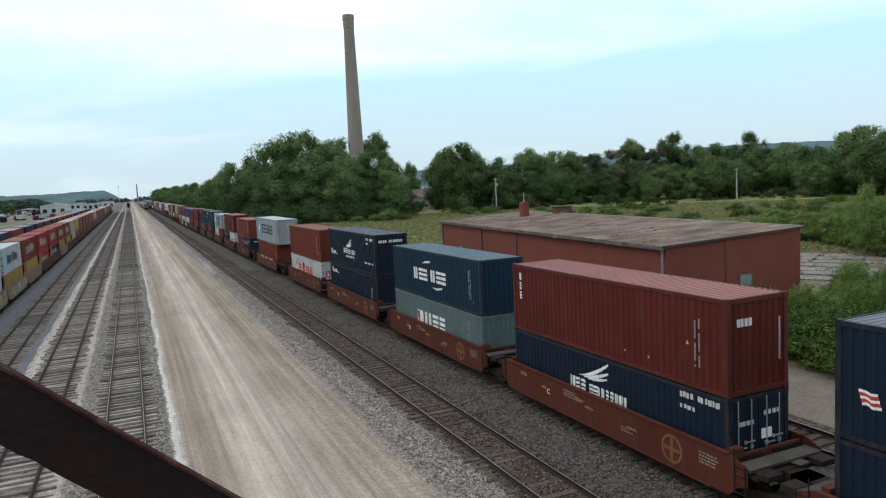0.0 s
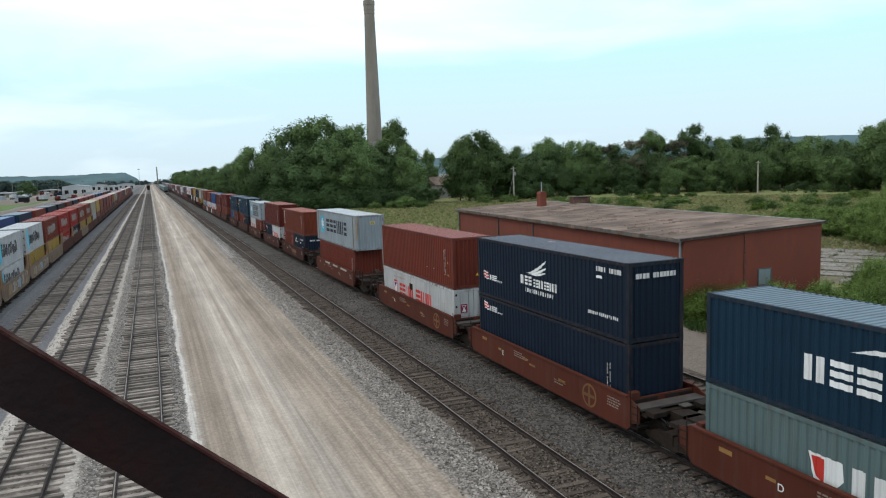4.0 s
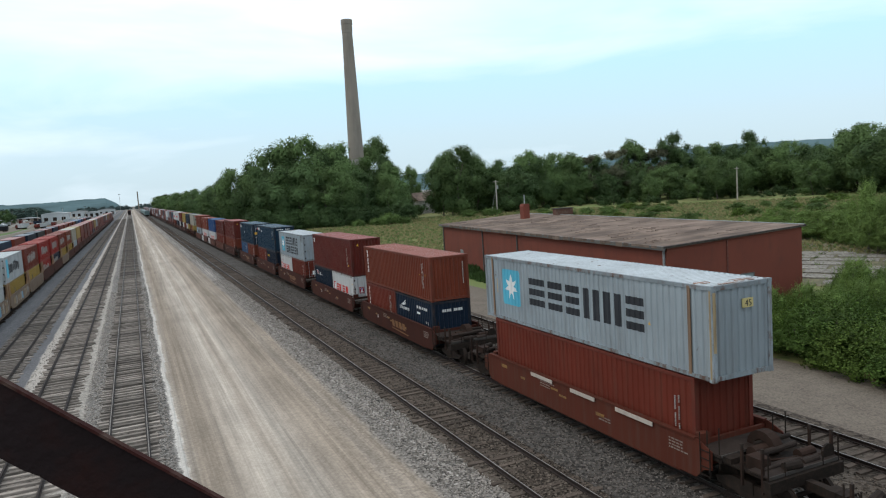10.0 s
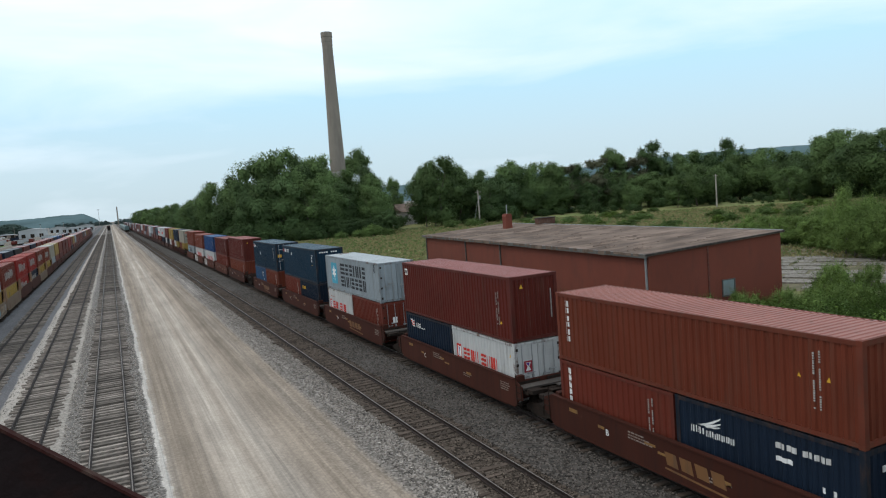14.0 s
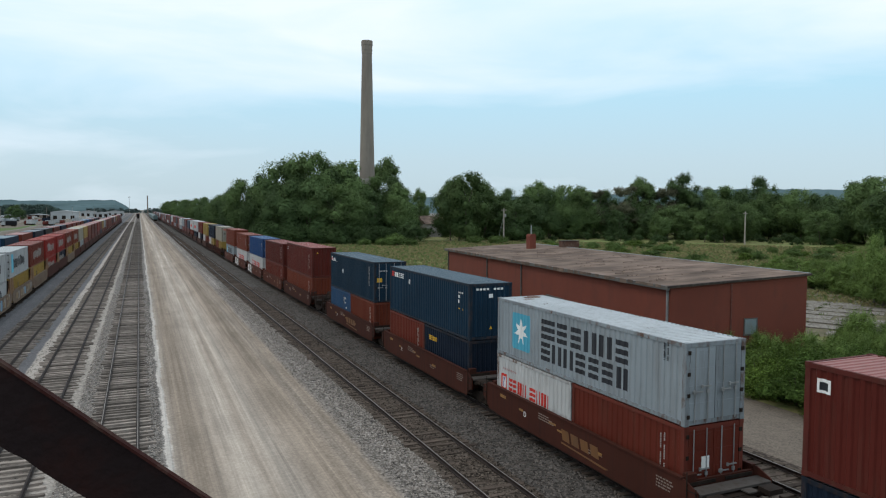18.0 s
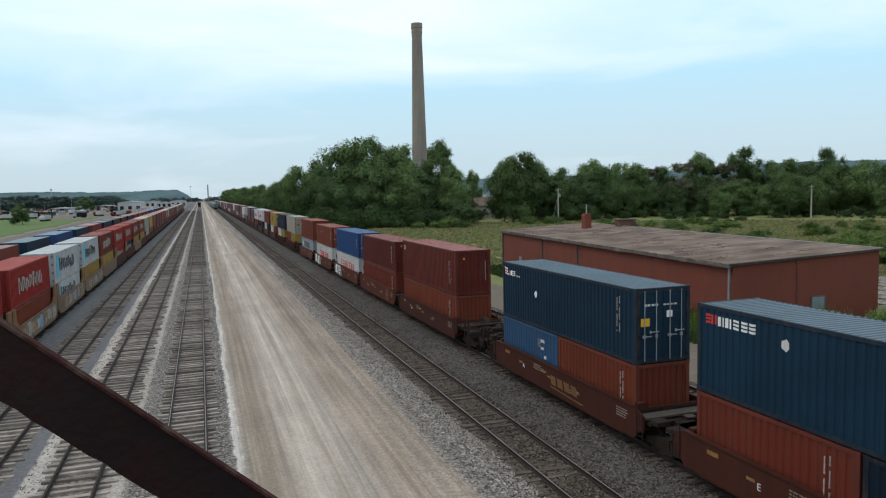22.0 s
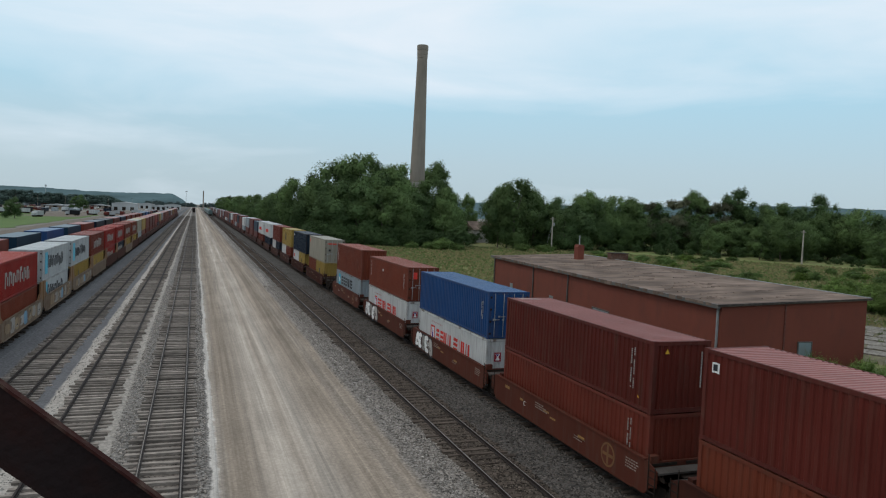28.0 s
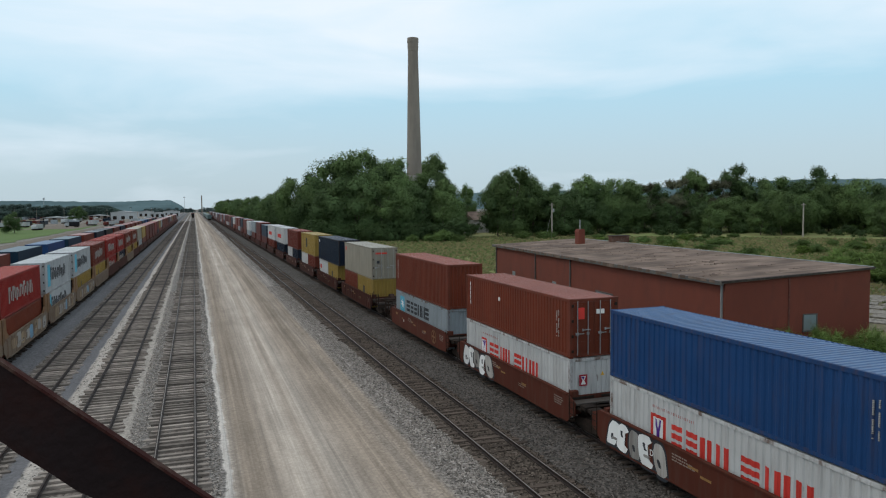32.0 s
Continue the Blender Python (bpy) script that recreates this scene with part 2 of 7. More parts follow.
def graded(name, stops, low, high, streaks=0.0, wander=0.3):
    """Loose ground whose tone changes across the tracks: (x, tone, coarseness of its stones) from low to high."""
    m = bpy.data.materials.new(name)
    m.use_nodes = True
    n, l = m.node_tree.nodes, m.node_tree.links
    b = n["Principled BSDF"]
    b.inputs["Roughness"].default_value = 0.95
    b.inputs["Specular IOR Level"].default_value = 0.1
    tc = n.new("ShaderNodeTexCoord")

    def noise_at(sx, sy, scale, detail=6.0, rough=0.6):
        mp = n.new("ShaderNodeMapping")
        mp.inputs["Scale"].default_value = (sx, sy, 1)
        l.new(tc.outputs["Object"], mp.inputs["Vector"])
        t = n.new("ShaderNodeTexNoise")
        t.inputs["Scale"].default_value, t.inputs["Detail"].default_value, t.inputs["Roughness"].default_value = scale, detail, rough
        l.new(mp.outputs[0], t.inputs["Vector"])
        return t.outputs["Fac"]

    def math_node(op, a, b2, c=None):
        q = n.new("ShaderNodeMath")
        q.operation = op
        for k, s in enumerate((a, b2, c)):
            if s is None:
                continue
            if isinstance(s, (int, float)):
                q.inputs[k].default_value = s
            else:
                l.new(s, q.inputs[k])
        return q.outputs[0]

    sx = n.new("ShaderNodeSeparateXYZ")
    l.new(tc.outputs["Object"], sx.inputs[0])
    wob = math_node("MULTIPLY_ADD", noise_at(1, 0.5, 1.3, 9.0, 0.72), 2 * wander, -wander)
    wob2 = math_node("MULTIPLY_ADD", noise_at(1, 0.3, 0.22, 2.0, 0.5), 1.6 * wander, -0.8 * wander)
    x = math_node("ADD", math_node("ADD", sx.outputs["X"], wob), wob2)
    fac = math_node("MULTIPLY_ADD", x, 1.0 / (high - low), -low / (high - low))
    ramp = n.new("ShaderNodeValToRGB")
    for k, (px, c, grain) in enumerate(stops):
        e = ramp.color_ramp.elements[k] if k < 2 else ramp.color_ramp.elements.new(1.0)
        e.position, e.color = (px - low) / (high - low), (*c, grain)
    l.new(fac, ramp.inputs["Fac"])
    vor = n.new("ShaderNodeTexVoronoi")
    vor.inputs["Scale"].default_value = 8.5
    l.new(tc.outputs["Object"], vor.inputs["Vector"])
    bw = n.new("ShaderNodeRGBToBW")
    l.new(vor.outputs["Color"], bw.inputs[0])
    # stones differ in tone, and the shade between them is painted in as darkening
    tone = math_node("MULTIPLY_ADD", bw.outputs[0], 1.5, -0.75)
    gap_shade = math_node("MULTIPLY_ADD", vor.outputs["Distance"], -1.3, 0.35)
    grain = math_node("MULTIPLY_ADD", math_node("ADD", tone, gap_shade), ramp.outputs["Alpha"], 1.0)
    drift = math_node("MULTIPLY_ADD", noise_at(1, 0.3, 0.5, 5.0, 0.55), 0.6, 0.70)
    val = math_node("MULTIPLY", grain, drift)
    if streaks:
        for sy, scale, k in ((0.006, 0.9, 0.9), (0.009, 2.3, 0.85), (0.012, 6.0, 0.4), (0.02, 14.0, 0.22)):
            val = math_node("MULTIPLY", val, math_node("MULTIPLY_ADD", noise_at(1, sy, scale, 6.0, 0.7), 2.6 * streaks * k, 1 - 1.3 * streaks * k))
        val = math_node("MULTIPLY", val, math_node("MULTIPLY_ADD", noise_at(1, 0.14, 1.1, 8.0, 0.66), 0.40, 0.80))
    val = math_node("MAXIMUM", val, 0.12)
    sc = n.new("ShaderNodeVectorMath")
    sc.operation = "SCALE"
    l.new(ramp.outputs["Color"], sc.inputs[0])
    l.new(val, sc.inputs["Scale"])
    l.new(sc.outputs[0], b.inputs["Base Color"])
    bp = n.new("ShaderNodeBump")
    bp.inputs["Distance"].default_value = 0.04
    l.new(math_node("MULTIPLY", ramp.outputs["Alpha"], 0.9), bp.inputs["Strength"])
    l.new(vor.outputs["Distance"], bp.inputs["Height"])
    l.new(bp.outputs[0], b.inputs["Normal"])
    return m


def leaves(name, color, island=0.20):
    """Leaves: a soft green that also lets some light through."""
    if name in MATS:
        return MATS[name]
    m = material(name, color, rough=0.75, scale=11.0, vary=0.30, dirt=tuple(c * 0.5 for c in color), dirt_amount=0.28, bump=0,
                 each=0.22, island=island, spec=0.12)
    n, l = m.node_tree.nodes, m.node_tree.links
    b = n["Principled BSDF"]
    thin = n.new("ShaderNodeBsdfTranslucent")
    l.new(b.inputs["Base Color"].links[0].from_socket, thin.inputs["Color"])
    mix = n.new("ShaderNodeMixShader")
    mix.inputs[0].default_value = 0.3
    l.new(b.outputs[0], mix.inputs[1])
    l.new(thin.outputs[0], mix.inputs[2])
    l.new(mix.outputs[0], n["Material Output"].inputs["Surface"])
    return m


RAIL = material("worn_rail_steel", (0.021, 0.015, 0.013), rough=0.7, metal=0.0, spec=0.2, scale=6, dirt=(0.07, 0.045, 0.035), dirt_amount=0.35)
RAILDULL = material("dull_rail_head", (0.20, 0.175, 0.155), rough=0.6, metal=0.2, scale=6, dirt_amount=0.2)
RAILTOP = material("polished_rail_head", (0.26, 0.24, 0.22), rough=0.4, metal=0.4, scale=6, dirt_amount=0.1)
TIE = material("weathered_tie", (0.220, 0.190, 0.165), rough=0.95, scale=9, vary=0.25, dirt=(0.07, 0.058, 0.05), dirt_amount=0.35,
               streak=(0.3, 3, 3), bump=0.6, bump_scale=30, each=0.42, island=0.4, spec=0.1)
TIEDARK = material("oily_tie", (0.088, 0.068, 0.055), rough=0.95, scale=9, vary=0.25, dirt=(0.05, 0.04, 0.035), dirt_amount=0.45,
                   streak=(0.3, 3, 3), bump=0.6, bump_scale=30, each=0.4, island=0.4, spec=0.1)
BALLAST = stones("grey_ballast", (0.022, 0.020, 0.018), (0.145, 0.131, 0.118), 8.0)
BALLASTBROWN = stones("rusty_ballast", (0.025, 0.019, 0.015), (0.150, 0.121, 0.097), 8.0)
CINDER = stones("dark_cinder", (0.072, 0.073, 0.078), (0.15, 0.15, 0.155), 12.0, bump=0.3)
SIDEGRAVEL = stones("tan_gravel", (0.112, 0.092, 0.074), (0.205, 0.172, 0.140), 14.0, broad=0.15, bump=0.5)
EARTH = stones("yard_earth", (0.128, 0.116, 0.101), (0.255, 0.236, 0.210), 7.0, broad=0.02, bump=0.3)
STONE = material("ballast_stone", (0.112, 0.097, 0.086), rough=0.95, scale=8, vary=0.1, dirt_amount=0.1, bump=0, island=0.75, spec=0.1)
STONEDUST = material("dusty_stone", (0.250, 0.222, 0.196), rough=0.95, scale=8, vary=0.1, dirt_amount=0.1, bump=0, island=0.6, spec=0.1)
STONEPALE = material("pale_stone", (0.27, 0.255, 0.23), rough=0.95, scale=8, vary=0.1, dirt_amount=0.1, bump=0, island=0.6, spec=0.1)
STONEBROWN = material("rusty_stone", (0.098, 0.079, 0.064), rough=0.95, scale=8, vary=0.1, dirt_amount=0.1, bump=0, island=0.8, spec=0.1)
BEIGEB, SHOULDER = (0.340, 0.308, 0.272), (0.202, 0.186, 0.170)
# ballast between the ties, darkened to paint in the shade they cast there
CRIBSHADE = (0.142, 0.121, 0.104)
CIND, CRIB, GREYB, PALEB, WHITEB = (0.140, 0.138, 0.143), (0.194, 0.168, 0.145), (0.230, 0.210, 0.190), (0.41, 0.372, 0.330), (0.455, 0.423, 0.386)
SIDINGS = graded("siding_gravel", ((-14.6, CIND, 0.3), (-9.9, CIND, 0.3), (-9.6, CRIB, 0.6), (-7.25, CRIB, 0.6), (-7.0, CIND, 0.2), (-6.5, CIND, 0.2), (-6.4, PALEB, 0.25), (-5.8, PALEB, 0.25),
                                   (-5.45, CRIB, 0.6), (-3.85, CRIB, 0.6), (-3.65, BEIGEB, 0.3), (-3.05, BEIGEB, 0.35), (-2.85, SHOULDER, 0.45), (-2.3, SHOULDER, 0.7), (-2.0, CRIBSHADE, 0.8), (0.05, CRIBSHADE, 0.8), (0.2, SHOULDER, 0.7),
                                   (1.0, SHOULDER, 0.7)), -15, 1.1, wander=0.26)
TANR, LIGHTR, MIDR = (0.250, 0.205, 0.162), (0.405, 0.353, 0.298), (0.302, 0.254, 0.208)
ROAD = graded("packed_gravel", ((0.4, SHOULDER, 0.6), (0.78, SHOULDER, 0.6), (0.84, WHITEB, 0.15), (0.99, WHITEB, 0.15), (1.10, (0.31, 0.268, 0.226), 0.2), (1.5, TANR, 0.15), (2.1, TANR, 0.15), (2.6, MIDR, 0.12), (3.6, LIGHTR, 0.12), (4.1, MIDR, 0.12),
                               (4.8, LIGHTR, 0.12), (5.4, MIDR, 0.15), (6.2, TANR, 0.15), (7.0, TANR, 0.2), (7.3, MIDR, 0.25), (8.1, TANR, 0.25), (8.5, (0.275, 0.247, 0.22), 0.55),
                               (9.2, (0.245, 0.222, 0.20), 0.9), (10.2, GREYB, 0.95)), 0.3, 10.4, streaks=0.60, wander=0.32)
GRASS = stones("rough_grass", (0.135, 0.150, 0.055), (0.27, 0.245, 0.105), 3.0, broad=0.012, bump=0.4, patch=(0.15, 0.185, 0.065))
DRYEARTH = stones("dry_straw_earth", (0.085, 0.080, 0.046), (0.18, 0.158, 0.10), 3.0, broad=0.05, bump=0.4)
LAWN = stones("mown_grass", (0.075, 0.125, 0.036), (0.120, 0.170, 0.056), 3.0, broad=0.01, bump=0.4)
CONCRETE = stones("old_concrete", (0.090, 0.080, 0.066), (0.310, 0.284, 0.248), 5.0, broad=0.16, bump=0.1)
BRICKRED = material("painted_red_wall", (0.163, 0.040, 0.0225), rough=0.85, scale=1.2, vary=0.10, dirt=(0.09, 0.03, 0.02),
                    dirt_amount=0.3, streak=(1, 1, 0.35), bump=0.25, bump_scale=9)
ROOFTAR = material("weathered_roofing", (0.156, 0.115, 0.092), rough=0.95, scale=1.4, vary=0.45, dirt=(0.060, 0.043, 0.035),
                   dirt_amount=0.62, streak=(0.12, 1.1, 1), spec=0.1, bump=0.4, bump_scale=6)
DARKTRIM = material("dark_roof_edge", (0.040, 0.030, 0.026), rough=0.85, scale=4, dirt_amount=0.3)
TRIM = material("grey_flashing", (0.085, 0.078, 0.072), rough=0.7, scale=4, dirt_amount=0.3)
GALV = material("galvanised_pipe", (0.30, 0.31, 0.31), rough=0.5, metal=0.3, scale=5, dirt_amount=0.2)
CARBROWN = paint("car_brown", (0.084, 0.0235, 0.0145), worn=0.28, rough=0.7, rust=0.5)
CARBROWN2 = paint("car_old_brown", (0.055, 0.018, 0.012), worn=0.42, rough=0.7, rust=0.5)
STEELDARK = material("grimy_steel", (0.021, 0.0155, 0.0125), rough=0.8, scale=6, dirt=(0.045, 0.028, 0.02), dirt_amount=0.4, spec=0.12)
DECKPALE = material("worn_pale_deck", (0.072, 0.064, 0.058), rough=0.85, spec=0.15, scale=5, vary=0.3, dirt=(0.05, 0.035, 0.028), dirt_amount=0.5)
RUSTGEAR = material("rusted_brake_gear", (0.036, 0.021, 0.016), rough=0.85, spec=0.1, scale=7, vary=0.3, dirt=(0.02, 0.015, 0.012), dirt_amount=0.5)
DECK = material("platform_grating", (0.031, 0.022, 0.018), rough=0.85, spec=0.15, scale=6, dirt=(0.045, 0.032, 0.026), dirt_amount=0.4)
BEAM = material("rusted_bridge_steel", (0.016, 0.011, 0.011), rough=0.8, scale=9, vary=0.35, dirt=(0.026, 0.010, 0.008), dirt_amount=0.5,
                bump=0.4, bump_scale=60, spec=0.03)
BARK = material("bark", (0.10, 0.085, 0.07), rough=0.95, scale=5, bump=0.6, bump_scale=12)
POLEWOOD = material("grey_pole_wood", (0.32, 0.29, 0.25), rough=0.9, scale=4, streak=(3, 3, 0.3))
CHIMNEY = material("chimney_concrete", (0.215, 0.185, 0.155), rough=0.95, scale=0.5, vary=0.12, dirt=(0.12, 0.105, 0.09),
                   dirt_amount=0.3, streak=(1, 1, 0.12), bump=0.3, bump_scale=3)
CHIMPALE = material("chimney_pale_base", (0.36, 0.335, 0.30), rough=0.95, scale=0.6, vary=0.2, dirt=(0.2, 0.18, 0.16), dirt_amount=0.4)
WHITE = paint("mark_white", (0.72, 0.72, 0.70), worn=0.12)
BLACKP = paint("mark_black", (0.035, 0.037, 0.042), worn=0.08)
REDP = paint("mark_red", (0.52, 0.045, 0.035), worn=0.08)
YELLOWP = paint("mark_yellow", (0.62, 0.36, 0.04), worn=0.1)
OLDGOLD = paint("faded_skylit_gold", (0.165, 0.082, 0.036), worn=0.45)
GOLD = paint("mark_gold", (0.25, 0.135, 0.05), worn=0.4)
CYAN = paint("mark_cyan", (0.085, 0.36, 0.48), worn=0.08)
ROOFRUST = material("roof_rust", (0.17, 0.085, 0.05), rough=0.9, scale=5, vary=0.4, dirt=(0.36, 0.33, 0.30), dirt_amount=0.3)
SCRAPED = paint("scraped_white", (0.26, 0.18, 0.165), worn=0.5)
SPRAYGREY, SPRAYBLUE, SPRAYTAN = paint("spray_grey", (0.28, 0.27, 0.25), worn=0.45, rust=0.8), paint("spray_pale_blue", (0.16, 0.30, 0.42), worn=0.4, rust=0.8), paint("spray_tan", (0.27, 0.20, 0.125), worn=0.5, rust=0.8)
FIGURES = paint("mark_figures", (0.55, 0.54, 0.52), worn=0.2)
CHALK = paint("mark_chalk", (0.40, 0.38, 0.35), worn=0.35)
LEAF = [leaves("leaf_dark", (0.084, 0.134, 0.053)), leaves("leaf_mid", (0.108, 0.166, 0.060)),
        leaves("leaf_olive", (0.108, 0.112, 0.066)), leaves("leaf_bright", (0.130, 0.200, 0.042), 0.55),
        leaves("leaf_shrub", (0.090, 0.152, 0.035), 0.55), leaves("leaf_scrub", (0.112, 0.172, 0.052))]
BASES = dict(
    red=(0.086, 0.0160, 0.0115), orange=(0.132, 0.0310, 0.0165), brown=(0.122, 0.0255, 0.0160), navy=(0.009, 0.016, 0.029),
    blue=(0.009, 0.027, 0.048), bright=(0.013, 0.050, 0.145), teal=(0.098, 0.141, 0.141), white=(0.455, 0.455, 0.445),
    grey=(0.245, 0.278, 0.296), yellow=(0.259, 0.175, 0.044), tan=(0.237, 0.216, 0.170), scarlet=(0.204, 0.019, 0.015), black=(0.013, 0.013, 0.015), silver=(0.350, 0.368, 0.370), pale_blue=(0.026, 0.070, 0.140))
PAINTS = {k: paint(k, c, worn=0.18, rust=0.45 if k in ("grey", "white", "teal", "tan") else 1.0 if k == "pale_blue" else 0.3) for k, c in BASES.items()}
# roof paints: faded, and paler still with the sky's sheen put into the colour
FADED_SKYLIT = {k: paint("faded_skylit_" + k, c, worn=0.16, rough=0.4, rust=0.75 if k in ("grey", "white", "tan") else 0.45) for k, c in dict(
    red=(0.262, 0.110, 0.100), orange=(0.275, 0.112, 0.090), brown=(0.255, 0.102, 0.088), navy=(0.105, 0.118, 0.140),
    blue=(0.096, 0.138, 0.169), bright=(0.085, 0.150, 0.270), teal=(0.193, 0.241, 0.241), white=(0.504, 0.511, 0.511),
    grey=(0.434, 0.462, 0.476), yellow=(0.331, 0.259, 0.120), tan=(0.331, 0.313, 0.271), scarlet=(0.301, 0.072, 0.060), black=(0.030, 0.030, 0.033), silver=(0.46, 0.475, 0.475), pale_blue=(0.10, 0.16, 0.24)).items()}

FRAMES = {k: material("worn_frame_" + k, tuple(0.6 * c + 0.003 for c in m) if k in ("navy", "blue") else tuple(0.92 * c for c in m), rough=0.7, scale=3.0, vary=0.2, dirt=(0.085, 0.045, 0.028), dirt_amount=0.3, streak=(2, 2, 0.5),
                      bump=0.1, spec=0.2, rust=1.2 if k in ("grey", "white") else 0.5) for k, m in BASES.items()}


# ---- mesh helpers ----
def obj(name, verts, faces, mat, parent=None, label=""):
    """One mesh object from vertices and faces, under a thing or on its own."""
    me = bpy.data.meshes.new(name)
    me.from_pydata([tuple(v) for v in verts], [], faces)
    me.materials.append(mat)
    me.update()
    return share(name, me, parent, label)


def share(name, me, parent=None, label="", m=None):
    ob = new(name, me)
    if parent is not None:
        ob.parent = parent
    if m is not None:
        ob.matrix_basis = m
    if label:
        ob["label"] = label
    return ob


class Soup:
    """Boxes, tubes and sheets gathered into one mesh."""

    def __init__(self):
        self.v, self.f = [], []

    def box(self, x0, x1, y0, y1, z0, z1):
        k = len(self.v)
        self.v += [(x, y, z) for z in (z0, z1) for x, y in ((x0, y0), (x1, y0), (x1, y1), (x0, y1))]
        self.f += [(k, k + 3, k + 2, k + 1), (k + 4, k + 5, k + 6, k + 7), (k, k + 1, k + 5, k + 4), (k + 1, k + 2, k + 6, k + 5),
                   (k + 2, k + 3, k + 7, k + 6), (k + 3, k, k + 4, k + 7)]
        return self

    def tube(self, a, b, r0, r1=None, n=8, caps=True):
        a, b = Vector(a), Vector(b)
        r1 = r0 if r1 is None else r1
        d = (b - a).normalized()
        u = d.orthogonal().normalized()
        w = d.cross(u)
        k = len(self.v)
        for p, r in ((a, r0), (b, r1)):
            for i in range(n):
                q = 2 * math.pi * i / n
                self.v.append(tuple(p + (u * math.cos(q) + w * math.sin(q)) * r))
        self.f += [(k + i, k + (i + 1) % n, k + n + (i + 1) % n, k + n + i) for i in range(n)]
        if caps:
            self.f += [tuple(k + i for i in reversed(range(n))), tuple(k + n + i for i in range(n))]
        return self

    def prism(self, pts, axis, a, b):
        """A polygon in the plane across the axis, drawn out from a to b."""
        k, n = len(self.v), len(pts)
        for t in (a, b):
            for p, q in pts:
                self.v.append({"x": (t, p, q), "y": (p, t, q), "z": (p, q, t)}[axis])
        self.f += [(k + i, k + (i + 1) % n, k + n + (i + 1) % n, k + n + i) for i in range(n)]
        self.f += [tuple(k + i for i in reversed(range(n))), tuple(k + n + i for i in range(n))]
        return self

    def mesh(self, name, mat):
        me = bpy.data.meshes.new(name)
        me.from_pydata(self.v, [], self.f)
        bm = bmesh.new()
        bm.from_mesh(me)
        bmesh.ops.recalc_face_normals(bm, faces=bm.faces[:])
        bm.to_mesh(me)
        bm.free()
        me.materials.append(mat)
        return me

    def put(self, name, mat, parent=None, label="", m=None):
        return share(name, self.mesh(name, mat), parent, label, m)


def thing(name, label, category, m=None, group="", kind=""):
    ob = new(name)
    if m is not None:
        ob.matrix_basis = m
    return tagged(ob, label, category, group, kind)


def sheet(name, label, mat, x0, x1, y0, y1, z, category="ground", nx=1, ny=1, wob=0.0, edge=0.0):
    """A strip of ground; its long edges may wander a little."""
    v, f = [], []
    for j in range(ny + 1):
        y = y0 + (y1 - y0) * (j / ny) ** 1.8
        for i in range(nx + 1):
            x = x0 + (x1 - x0) * i / nx
            if i in (0, nx) and edge:
                x += edge * noise.noise((i * 7.3 + x0, y * 0.35, 0)) + edge * 0.6 * noise.noise((i * 3.1 + x0, y * 1.3, 4))
            v.append((x, y, z + wob * noise.noise((x * 0.5, y * 0.3, 1))))
    for j in range(ny):
        for i in range(nx):
            k = j * (nx + 1) + i
            f.append((k, k + 1, k + nx + 2, k + nx + 1))
    return tagged(obj(name, v, f, mat), label, category, kind="structure")


# ---- ground ----
sheet("ground", "flat yard earth that reaches the horizon", EARTH, -2500, 2500, -400, 4500, -0.42, nx=4, ny=4)
sheet("road", "pale packed gravel service road with wheel tracks", ROAD, 0.62, 10.1, -12, 1500, -0.262, "road", nx=8, ny=160)
sheet("yard_bed", "grey packed ballast of the sidings with pale gravel windrows", SIDINGS, -14.6, 0.62, -12, 1100, -0.262, "ballast", nx=2, ny=10)


def windrow(x, half, high, lab, mat):
    """A low ridge of spilled pale gravel along the track."""
    v, f, ny = [], [], 260
    for j in range(ny + 1):
        y = -8 + 428 * (j / ny) ** 1.7
        c = x + 0.10 * noise.noise((x, y * 0.12, 0)) + 0.05 * noise.noise((x, y * 0.9, 5))
        w = half * (1 + 0.5 * noise.noise((x, y * 0.3, 9)))
        h = high * (0.75 + 0.6 * noise.noise((x, y * 0.5, 2)))
        v += [(c - w, y, -0.285), (c - 0.4 * w, y, -0.262 + 0.8 * h), (c + 0.35 * w, y, -0.262 + h), (c + w, y, -0.285)]
    for j in range(ny):
        for i in range(3):
            k = 4 * j + i
            f.append((k, k + 1, k + 5, k + 4))
    tagged(obj("gravel_windrow", v, f, mat), lab, "gravel", kind="structure")


windrow(-6.1, 0.36, 0.035, "pale gravel windrow between the sidings", SIDINGS)
windrow(-3.3, 0.36, 0.035, "pale gravel windrow between the sidings", SIDINGS)
windrow(0.92, 0.13, 0.035, "white spilled gravel along the service road", ROAD)
sheet("gravel_shoulder", "tan gravel track between the railway and the bushes", SIDEGRAVEL, 23.4, 29.6, -12, 130, -0.25, "gravel", nx=3, ny=60, edge=0.3)
sheet("field", "rough grass field beside the railway", GRASS, 29.3, 900, -60, 900, -0.30, "grass", nx=30, ny=30, wob=0.12)
sheet("verge", "grassy strip under the trees along the railway", GRASS, 24.4, 60, 255, 1800, -0.32, "grass", nx=2, ny=12)
sheet("lawn", "mown green grass beyond the yard", LAWN, -320, -54, 120, 470, -0.33, "grass", nx=6, ny=40, edge=2.5)


